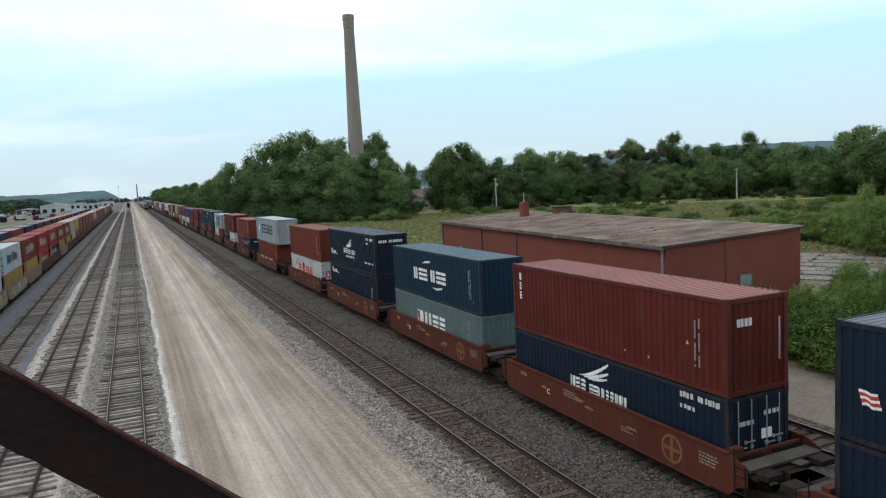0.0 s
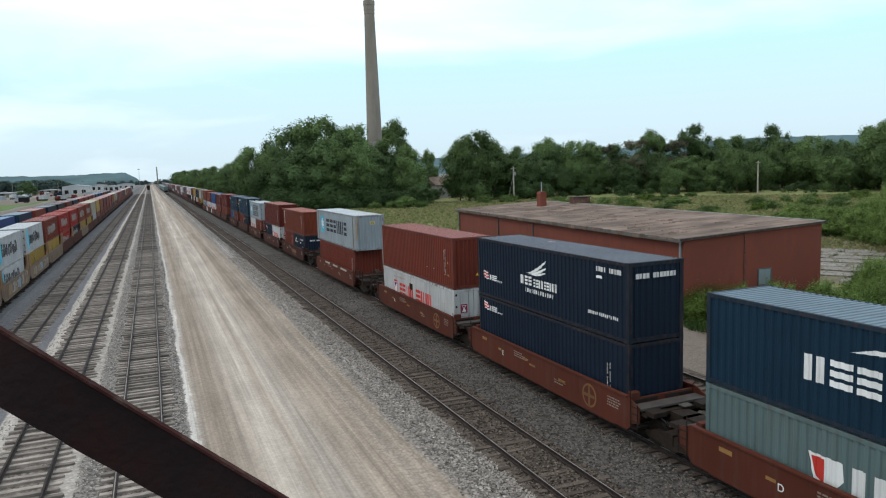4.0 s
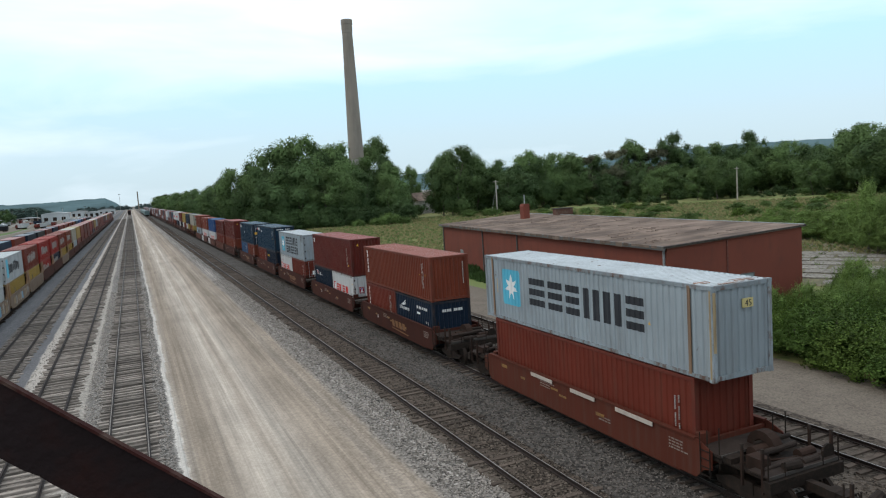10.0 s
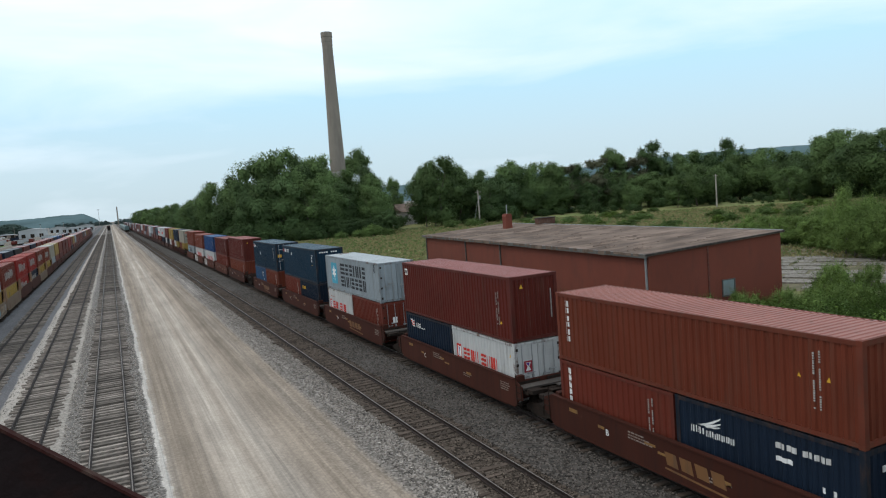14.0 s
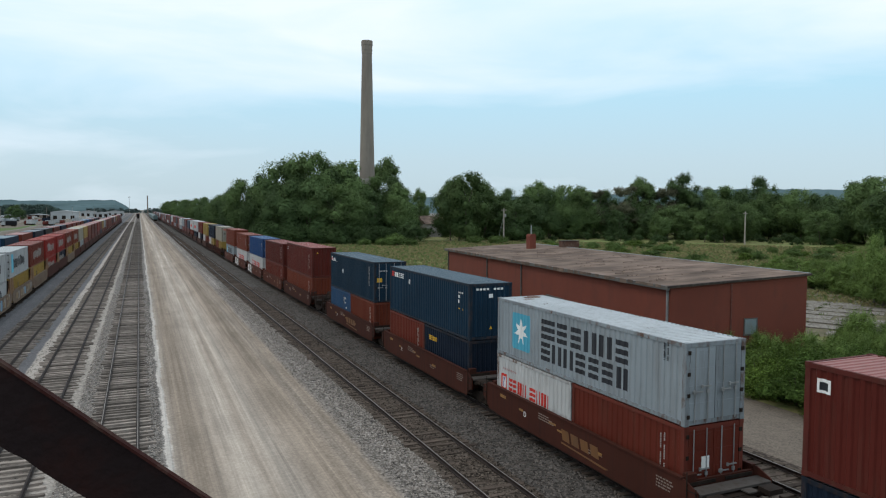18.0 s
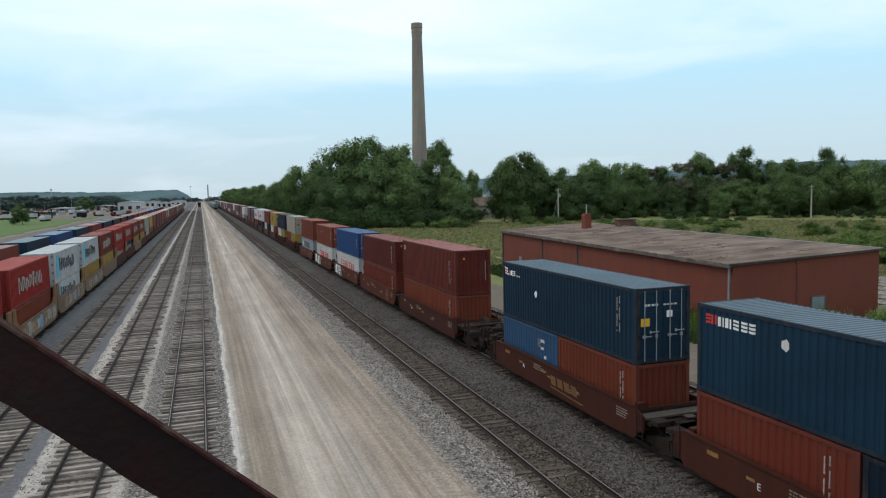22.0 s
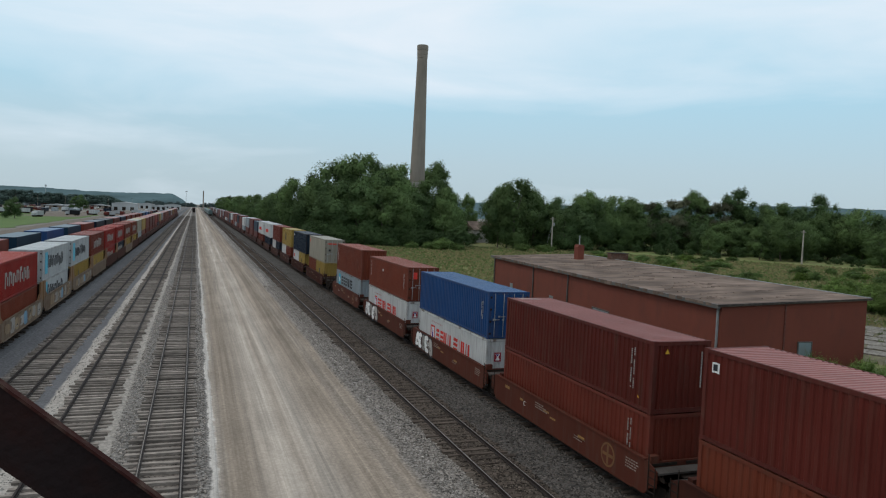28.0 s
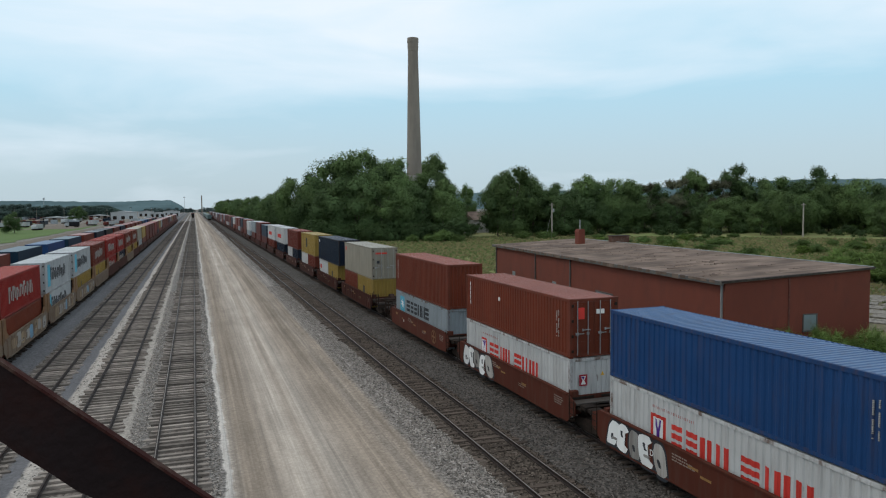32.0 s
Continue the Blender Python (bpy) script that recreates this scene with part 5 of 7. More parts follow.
def build_train():
    Z = 0.48
    stdp = [small_print(10.9, 0.7, 2.2), end_print(0.85, 0.9, 2.2)]
    L4, L2, L45, HC, SD = 12.19, 6.06, 14.3, 2.896, 2.591

    def up(y, low_h, length, height, col, label, marks=(), **kw):
        container(y, Z + low_h + 0.012, length, height, col, marks=marks, label=label, **kw)

    def low(y, length, height, col, label, marks=(), **kw):
        container(y, Z, length, height, col, marks=marks, label=label, **kw)

    # car of three units: letters C, D, E, and its end unit A
    up(-0.9, SD, L4, HC, "navy", "navy blue container with a small flag mark", flag(0.7, 1.0))
    low(-0.9, L4, SD, "navy", "navy blue container low in the well")
    up(14.6, SD, L4, HC, "red", "dull red corrugated container with a ribbed pink roof", [letters(3, 0.5, 2.24, 0.3, WHITE, w=0.22, gap=-0.22, lean=0.41)] + stdp + [end_mark(-0.85, -0.25, 2.05, 2.3, WHITE, "lettering"), small_print(7.6, 0.5, 0.62, rows=1, cols=2, step=1.2), patch(10.5, 10.68, 1.3, 1.5, YELLOWP)])
    low(14.6, L4, SD, "navy", "navy blue container with white wing emblem and doors", wing_logo(4.2, 1.05, 1.05) + [patch(10.2, 11.85, 2.2, 2.4, WHITE), patch(10.2, 10.9, 1.85, 2.0, WHITE), end_mark(0.1, 0.5, 1.2, 1.5, WHITE), end_mark(-0.8, -0.2, 1.7, 1.85, WHITE), end_mark(0.2, 0.9, 1.9, 2.05, WHITE), end_mark(-0.7, -0.3, 0.7, 0.9, WHITE)], doors=True)
    up(30.0, SD, L4, 2.75, "blue", "dark blue container with white block lettering", [letters(3, 3.4, 1.0, 0.68, WHITE, w=0.62, gap=0.13), letters(3, 5.95, 1.03, 0.68, WHITE, w=0.62, gap=0.13), shape([(4.7, 1.98), (5.3, 2.16), (5.95, 2.2), (5.95, 2.1), (5.3, 2.04)], WHITE), shape([(6.1, 0.74), (6.7, 0.62), (7.5, 0.74), (7.55, 0.84), (6.7, 0.74)], WHITE), patch(11.2, 11.35, 0.5, 0.65, YELLOWP)] + stdp)
    low(30.0, L4, SD, "teal", "grey-green container with a shield emblem", [shape([(3.6, 1.75), (4.6, 1.75), (4.65, 1.3), (4.3, 0.9), (3.8, 1.1)], WHITE, "shield"), shape([(3.72, 1.68), (4.1, 1.68), (4.1, 1.0), (3.86, 1.15)], REDP, "shield", proud=0.014), letters(3, 4.85, 1.0, 0.76, WHITE, w=0.74, gap=0.22, widths=(1.25,)), small_print(10.6, 0.9, 2.2)])
    up(45.9, HC, L4, HC, "navy", "navy blue container with a white wing emblem and lettering", [roof_stain(4.2, 0.6, 0.3, 0.22, SCRAPED, 8)] + flag(0.7, 0.95) + wing_logo(4.4, 1.15, 0.95, 2) + [patch(10.2, 11.8, 2.4, 2.6, WHITE), patch(10.2, 10.6, 2.15, 2.25, WHITE), letters(11, 9.7, 0.72, 0.13, WHITE, w=0.12, gap=0.05), end_mark(-0.9, 0.9, 2.3, 2.5, WHITE)])
    low(45.9, L4, HC, "navy", "navy blue container with a small flag mark", flag(0.65, 2.3) + [small_print(10.9, 0.9, 2.0)])
    up(61.35, SD, L4 + 0.5, HC, "brown", "brown-red corrugated container with faded, sky-paled roof", [small_print(11.4, 0.7, 2.2), stdp[1], patch(11.8, 12.05, 0.65, 0.85, YELLOWP), patch(11.8, 12.0, 1.35, 1.55, YELLOWP), end_mark(0.15, 0.35, 0.7, 0.9, YELLOWP), patch(8.6, 8.67, 0.82, 0.88, CHALK), patch(9.7, 9.77, 0.84, 0.9, CHALK)])
    low(61.35, L4 + 0.5, SD, "white", "white container with red lettering and closed doors", red_name(2.15, 0.98) + [shape([(5.4, 1.98), (5.6, 2.02), (6.0, 1.98), (5.96, 1.7), (5.9, 1.55), (5.8, 1.62), (5.7, 1.5), (5.56, 1.66), (5.45, 1.6)], STEELDARK, "grimy_patch", proud=0.016), patch(11.1, 11.3, 1.5, 1.7, YELLOWP), *end_emblem(-0.62, 1.5), end_mark(0.3, 0.6, 1.5, 1.75, YELLOWP)], doors=True)
    # single car with a long grey container
    up(81.05, HC, L45, HC, "grey", "long pale grey container with a star emblem, rusty at its corners", star_name(u=1.6, z=0.78) + [end_mark(-0.02, 0.42, 2.12, 2.40, paint("pale_yellow", (0.46, 0.38, 0.17)), "size_plate"), end_text("45", 0.22, 2.16, 0.28, BLACKP), patch(11.4, 11.65, 1.3, 1.5, YELLOWP), patch(13.30, 13.42, 0.1, 2.84, paint("rust_streak", (0.20, 0.13, 0.085), worn=0.5), "intermediate_post", x=-1.22), patch(0.70, 0.82, 0.1, 2.84, paint("rust_streak", (0.20, 0.13, 0.085), worn=0.5), "intermediate_post", x=-1.22), patch(1.05, 1.12, 1.2, 1.9, paint("ochre_streak", (0.36, 0.27, 0.15), worn=0.4), "rust_stain"), patch(14.18, 14.24, 0.1, 2.75, paint("ochre_streak", (0.36, 0.27, 0.15), worn=0.4), "rust_stain", x=-1.2185), end_mark(-1.18, -1.08, 0.9, 2.7, paint("ochre_streak", (0.36, 0.27, 0.15), worn=0.4), "rust_stain"), roof_stain(13.85, 0.5, 0.28, 0.55, ROOFRUST, 1), roof_stain(13.45, -0.8, 0.22, 0.3, ROOFRUST, 2), roof_stain(14.0, -0.3, 0.12, 0.4, ROOFRUST, 3)])
    low(81.85, L4 + 0.5, HC, "brown", "brown-red container under a longer one", [small_print(11.8, 1.0, 2.2)])
    # car of five units, B to A
    up(102.2, SD, L4, SD, "orange", "orange-red container with upright white lettering", [letters(6, 0.55, 2.1, 0.22, WHITE, w=0.2, gap=-0.2, lean=0.27)] + stdp + [patch(10.4, 10.6, 1.4, 1.6, YELLOWP), patch(11.2, 11.4, 1.4, 1.6, YELLOWP)])
    low(108.33, L2, SD, "brown", "short brown-red container with upright white lettering", [letters(6, 0.5, 2.1, 0.22, WHITE, w=0.2, gap=-0.2, lean=0.27), small_print(4.9, 0.9, 2.2)])
    low(102.2, L2, SD, "navy", "short navy container with a white wing emblem", wing_logo(0.6, 1.6, 0.5) + [patch(3.6, 5.2, 1.95, 2.13, WHITE), patch(3.6, 4.1, 1.62, 1.75, WHITE), end_mark(-0.6, 0.7, 1.95, 2.12, WHITE), patch(4.9, 5.0, 1.2, 1.35, WHITE), patch(5.2, 5.3, 1.2, 1.35, WHITE)])
    up(117.8, SD, L4, HC, "red", "dull red container with small white print", stdp + [patch(0.35, 0.72, 2.2, 2.55, WHITE), patch(0.42, 0.65, 2.27, 2.47, BLACKP, proud=0.009), end_mark(-0.8, -0.5, 2.35, 2.6, YELLOWP), patch(11.1, 11.3, 0.7, 0.9, YELLOWP)])
    low(123.93, L2, SD, "navy", "short navy container in the well", flag(0.8, 1.9))
    low(117.8, L2, SD, "white", "short white container with red lettering and doors", red_name(0.4, 1.1, 0.55, 0.58)[:5] + [patch(5.6, 5.7, 1.9, 2.1, YELLOWP), *end_emblem(-0.55, 1.5)], doors=True)
    up(134.1, SD, L4, SD, "grey", "pale grey container with black lettering and a rust-stained roof", star_name(True, u=1.33, z=0.5) + [roof_stain(0.55, 0.35, 0.4, 0.5, ROOFRUST, 5), roof_stain(1.1, -0.2, 0.25, 0.3, ROOFRUST, 6), small_print(11.2, 1.9, 2.5, BLACKP)], doors=True)
    low(140.23, L2, SD, "white", "short white container with red lettering", red_name(0.4, 1.1, 0.55, 0.58))
    low(134.1, L2, SD, "brown", "short brown-red container with closed doors", [small_print(5.0, 0.9, 2.2), end_mark(-0.5, -0.2, 1.2, 1.6, WHITE)], doors=True)
    up(149.3, SD, L4, HC, "blue", "dark blue container with white lettering", [letters(2, 0.4, 2.3, 0.3, REDP, w=0.2, gap=0.05), letters(5, 0.95, 2.28, 0.3, WHITE, w=0.26, gap=0.06), shape([(3.5, 2.12), (3.63, 2.0), (3.78, 2.12), (3.77, 2.3), (3.64, 2.37), (3.51, 2.3)], FIGURES), patch(10.75, 11.5, 2.28, 2.38, WHITE), patch(10.8, 10.95, 2.05, 2.2, WHITE), patch(10.8, 10.92, 1.78, 1.96, WHITE), patch(10.8, 10.98, 1.45, 1.6, YELLOWP), patch(11.2, 11.4, 1.42, 1.6, YELLOWP)] + [end_mark(-0.85 + 0.2 * i, -0.72 + 0.2 * i, 2.55, 2.65, WHITE) for i in range(8) if i not in (4,)] + [end_mark(-0.12, 0.1, 2.15, 2.35, WHITE, "hazard_mark"), end_mark(-0.06, 0.04, 0.55, 0.65, YELLOWP)])
    low(155.43, L2, SD, "brown", "short brown-red container in the well", [small_print(5.0, 0.9, 2.2)])
    low(149.3, L2, SD, "navy", "short navy container in the well", [letters(6, 0.7, 1.8, 0.25, YELLOWP, w=0.16, gap=0.04)])
    up(164.9, SD, L4, HC, "blue", "dark blue-green container with closed doors", flag(0.3, 2.3) + [shape([(3.72, 1.62), (3.86, 1.78), (4.0, 1.62), (3.86, 1.42)], WHITE, "hazard_mark")] + [small_print(10.9, 1.1, 2.5), end_mark(-0.85, -0.2, 2.2, 2.3, WHITE), end_mark(-1.0, -0.62, 1.45, 1.75, YELLOWP), end_mark(0.15, 0.4, 1.75, 2.0, WHITE), end_mark(0.0, 0.8, 2.2, 2.28, WHITE)], doors=True)
    low(171.03, L2, SD, "pale_blue", "short rust-spotted blue container in the well", [small_print(4.1, 1.7, 2.1), patch(4.3, 4.75, 1.95, 2.1, FIGURES), patch(4.35, 4.6, 1.6, 1.72, FIGURES), patch(4.7, 4.85, 1.2, 1.35, FIGURES)])
    low(164.9, L2, SD, "orange", "short orange-red container in the well", [small_print(5.0, 0.9, 2.2)])
    # next car of five units
    up(184.5, SD, L4, HC, "red", "dull red container with faded, sky-paled roof", stdp + [end_mark(-0.75, -0.5, 2.3, 2.6, YELLOWP), patch(11.2, 11.45, 0.9, 1.2, YELLOWP), patch(0.38, 0.7, 2.2, 2.52, WHITE), patch(0.43, 0.62, 2.26, 2.46, BLACKP, "marking", proud=0.009)])
    low(184.5, L4, SD, "orange", "orange-red container in the well", [small_print(10.8, 0.8, 2.2)])
    up(199.2, SD, L4, SD, "red", "dull red container with small print", stdp + [roof_stain(0.5, -0.2, 0.3, 0.75, SCRAPED, 4), patch(11.3, 11.5, 0.4, 0.55, YELLOWP), end_mark(-0.75, -0.55, 2.15, 2.35, YELLOWP)])
    low(199.2, L4, SD, "brown", "brown-red container in the well", [small_print(10.9, 1.0, 2.2)])
    up(213.7, SD, L4, SD, "bright", "bright blue container with closed doors", [small_print(11.2, 1.0, 2.0)], doors=True)
    low(213.7, L4, SD, "white", "white container with red lettering", red_name(2.6, 0.98) + end_emblem(-0.55, 1.6) + [end_mark(0.35, 0.52, 1.8, 2.0, YELLOWP)])
    up(229.0, SD, L4, SD, "orange", "orange-red container with closed doors", [letters(5, 0.5, 2.0, 0.22, WHITE, w=0.2, gap=-0.2, lean=0.27), patch(4.6, 4.75, 1.6, 1.8, WHITE), small_print(11.0, 0.8, 2.0), end_mark(-0.8, -0.5, 1.7, 2.2, REDP), end_mark(0.1, 0.5, 1.9, 2.1, WHITE)], doors=True)
    low(229.0, L4, SD, "white", "white container with red lettering", red_name(2.2, 0.98) + end_emblem(-0.55, 1.6) + [end_mark(0.35, 0.5, 1.75, 1.95, YELLOWP)])
    up(244.5, SD, L4, HC, "orange", "orange-red container with upright white lettering", [letters(5, 0.5, 2.2, 0.24, WHITE, w=0.2, gap=-0.2, lean=0.3)])
    low(244.5, L4, SD, "grey", "grey container with a star emblem", star_name(u=1.2, z=1.1, small=True))
    # cars with ribbed sides
    up(264.7, SD, L4, HC, "tan", "cream refrigerated container with closed doors", [patch(0.5, 1.0, 2.1, 2.5, REDP, x=-1.213), end_mark(-0.9, 0.2, 2.3, 2.45, REDP), end_mark(-0.75, -0.5, 1.45, 1.7, BLACKP)], doors=True, reefer=True)
    low(270.83, L2, SD, "orange", "short orange-red container in the well")
    low(264.7, L2, SD, "yellow", "short yellow container in the well", [patch(2.3, 2.9, 0.6, 1.7, BLACKP)])
    up(280.3, SD, 13.4, HC, "navy", "dark blue container on a ribbed car", [patch(0.5, 1.0, 2.2, 2.5, WHITE)])
    low(287.2, L2, SD, "white", "short white container in the well", [patch(0.6, 1.8, 1.5, 2.0, REDP)])
    low(281.0, L2, SD, "yellow", "short yellow container in the well", [patch(2.3, 2.9, 0.8, 1.7, BLACKP)])
    up(297.0, SD, L4, HC, "yellow", "yellow container with a black mark", [patch(4.6, 5.6, 0.9, 2.2, BLACKP)])
    low(303.1, L2, SD, "white", "short white container in the well")
    low(297.0, L2, SD, "brown", "short brown-red container in the well")
    up(313.5, SD, L4, HC, "brown", "brown-red container on the train")
    low(319.6, L2, SD, "white", "short white container in the well")
    low(313.5, L2, SD, "navy", "short navy container in the well")
    up(330.0, SD, 13.7, HC, "white", "white container with a red mark", [patch(2.5, 8.0, 0.9, 1.6, REDP)])
    low(330.7, L4, SD, "navy", "navy container in the well")
    up(346.5, SD, 13.7, HC, "white", "white container with a red mark", [patch(2.5, 8.0, 0.9, 1.6, REDP)])
    low(347.2, L4, SD, "brown", "brown-red container in the well")
    # the far part of the train
    rng = random.Random(11)
    pool = ["red", "brown", "navy", "red", "orange", "brown", "red", "blue", "brown", "grey", "red", "white", "brown", "grey", "navy", "red", "white", "orange", "grey", "brown"]
    y, k = 363.0, 0
    while y < 1000:
        for z, hh in ((Z, SD), (Z + SD + 0.01, (SD, HC, HC)[k % 3])):
            c = pool[(k * 3 + (z > 1) * 7) % len(pool)]
            container(y, z, L4, hh, c, far=True, label=c + " container far along the moving train")
        car_unit(y, y + L4, CARBROWN2, far=True)
        y += 15.4 if k % 5 != 2 else 19.5
        k += 1
    # the cars under them: near end of the well, letter, look, and where a car ends
    for y, letter, col, style, nc, fc in ((-0.9, "", CARBROWN, "plain", 0, 0), (14.6, "C", CARBROWN, "round", 0, 0), (30.0, "D", CARBROWN, "round", 0, 0),
                                         (45.9, "E", CARBROWN, "round", 0, 0), (61.35, "A", CARBROWN, "round", 0, 3.87), (81.85, "", CARBROWN, "plated", 3.87, 3.74),
                                         (102.2, "B", CARBROWN2, "logo", 3.74, 0), (117.8, "C", CARBROWN2, "plain", 0, 0), (134.1, "D", CARBROWN2, "logo", 0, 0),
                                         (149.3, "E", CARBROWN2, "plain", 0, 0), (164.9, "A", CARBROWN2, "logo", 0, 3.67), (184.5, "B", CARBROWN2, "plain", 3.67, 0),
                                         (199.2, "C", CARBROWN, "round", 0, 0), (213.7, "D", CARBROWN, "tagged", 0, 0), (229.0, "E", CARBROWN, "tagged", 0, 0),
                                         (244.5, "A", CARBROWN, "round", 0, 3.96), (264.7, "", CARBROWN2, "ribbed", 3.96, 0), (280.8, "", CARBROWN2, "ribbed", 0, 0),
                                         (297.0, "", CARBROWN2, "plain", 0, 0), (313.5, "", CARBROWN2, "plain", 0, 0), (330.5, "", CARBROWN2, "plain", 0, 0), (347.0, "", CARBROWN2, "plain", 0, 3.9)):
        # two cars carry slightly longer loads
        car_unit(y - 0.05, y + L4 + (0.55 if y in (61.35, 81.85) else 0.05), col, letter, near_coupler=nc, far_coupler=fc, style=style)


# ---- parked trains and far rolling stock ----
def build_parked():
    G = "containers on the parked train"
    x, Z, L4, HC, SD = -12.8, 0.3, 12.19, 2.591, 2.5
    cols = [("scarlet", "orange"), ("scarlet", "orange"), ("silver", "silver"), ("silver", "yellow"), ("brown", "yellow"), ("scarlet", "scarlet"), ("scarlet", "navy"), ("brown", "yellow"), ("orange", "yellow"),
            ("tan", "grey"), ("yellow", "brown"), ("brown", "red"), ("red", "brown"), ("red", "red"), ("scarlet", "brown"), ("red", "navy"), ("yellow", "orange"), ("grey", "red"), ("brown", "red"),
            ("red", "brown"), ("orange", "red"), ("brown", "brown"), ("red", "red"), ("navy", "red"), ("brown", "red"), ("grey", "brown"), ("red", "brown"), ("yellow", "red"), ("red", "red"), ("brown", "red"),
            ("orange", "brown"), ("red", "navy"), ("brown", "red"), ("red", "brown"), ("grey", "red"), ("brown", "red")]
    for k, (u, w) in enumerate(cols):
        y = 36.0 + 14.2 * k
        near = k < 9
        lm = []
        if k < 9:
            def side_marks(t, L, H, k=k, c=u):
                m = BLACKP if c == "silver" else (WHITE if c != "yellow" else BLACKP)
                s = Soup()
                rng = random.Random(k)
                a = -L / 2 + 2.2
                if c == "silver":
                    Soup().box(1.2, 1.226, a - 1.2, a - 0.1, 0.5, 2.3).put("emblem", CYAN, t)
                m = m if c in ("silver", "yellow") else SPRAYGREY
                for i in range(2 if c == "yellow" else 7):
                    z0, hh = 0.85 + rng.uniform(-0.1, 0.1), rng.uniform(0.85, 1.1)
                    if c == "yellow":
                        s.box(1.2, 1.226, a + 2.2, a + 2.5, 0.7, 1.9)
                    else:
                        s.box(1.2, 1.226, a, a + 0.24, z0, z0 + hh)
                        s.box(1.2, 1.226, a + 0.28, a + 0.52, z0 + hh * 0.74, z0 + hh)
                        s.box(1.2, 1.226, a + 0.56, a + 0.80, z0 + rng.uniform(0, 0.2), z0 + hh * rng.uniform(0.6, 1))
                    a += 1.05
                    s.put("letter_block", m, t)
                    s = Soup()
            lm = [side_marks]
        container(y, Z, L4, SD, w, x=x, far=not near, moving=False, group=G, doors=False, marks=[] if w in ("orange",) or k > 8 else ([lambda t, L, H: Soup().box(1.2, 1.226, -1.6, -1.3, 0.6, 1.8).put("marking", BLACKP, t)] if w == "yellow" else lm), label=w.replace("silver", "pale grey") + " container low on the parked train")
        container(y, Z + SD + 0.012, L4, HC, u, x=x, far=not near, moving=False, group=G, doors=u == "silver", marks=lm, label=u.replace("silver", "pale grey") + " container stacked on the parked train")
        car_unit(y - 0.05, y + L4 + 0.05, paint("tan_car", (0.165, 0.125, 0.088), worn=0.6, rust=1.3) if k in (0, 1, 2, 3, 4, 7) else CARBROWN2, x=x, moving=False, far=not near, style="tagged" if k < 4 else "plain", group="well cars of the parked train")
    for k in range(22):
        y = 36.4 + 15.6 * k
        c = ("brown", "brown", "brown", "blue", "bright", "blue", "brown", "navy", "black", "red", "navy", "brown")[k % 12]
        container(y, 2.9 if k > 1 else 2.6, L4, SD, c, x=-18.6, far=True, moving=False, group="containers on the second parked train", label=c + " container on the second parked train")
        car_unit(y, y + L4, CARBROWN2, x=-18.6, moving=False, far=True, group="well cars of the second parked train")
        container(y, 0.42 + 0.0, L4, 2.475 if k > 1 else 2.175, "brown", x=-18.6, far=True, moving=False, group="containers on the second parked train", label="brown container low on the second parked train")
    # grey hopper cars standing far off on the main track
    for k in range(14):
        t = thing("hopper_car", "grey covered hopper car far along the main track", "rail car", pose(11.5, 590 + 18.5 * k, 0), "far hopper cars")
        q = Soup().prism([(-1.5, 1.3), (1.5, 1.3), (1.55, 3.9), (0.7, 4.5), (-0.7, 4.5), (-1.55, 3.9)], "y", -8.6, 8.6)
        q.put("body", PAINTS["teal"], t)
        Soup().box(-1.2, 1.2, -7.5, 7.5, 0.6, 1.3).put("hopper", STEELDARK, t)
        for e in (-1, 1):
            Soup().box(-1.0, 1.0, e * 6.6 - 1.2, e * 6.6 + 1.2, 0.0, 0.9).put("truck", STEELDARK, t)
    t = thing("locomotive", "dark locomotive far off on the middle track", "locomotive", pose(-1.1, 760, 0))
    Soup().box(-1.5, 1.5, -10, 10, 1.0, 2.0).put("frame", STEELDARK, t)
    Soup().box(-1.2, 1.2, -9, 7, 2.0, 4.2).put("hood", PAINTS["black"], t)
    Soup().box(-1.5, 1.5, -8, -5, 2.0, 4.6).put("cab", PAINTS["orange"], t)
    Soup().box(-1.1, 1.1, -8, 8, 0.0, 1.0).put("truck", STEELDARK, t)


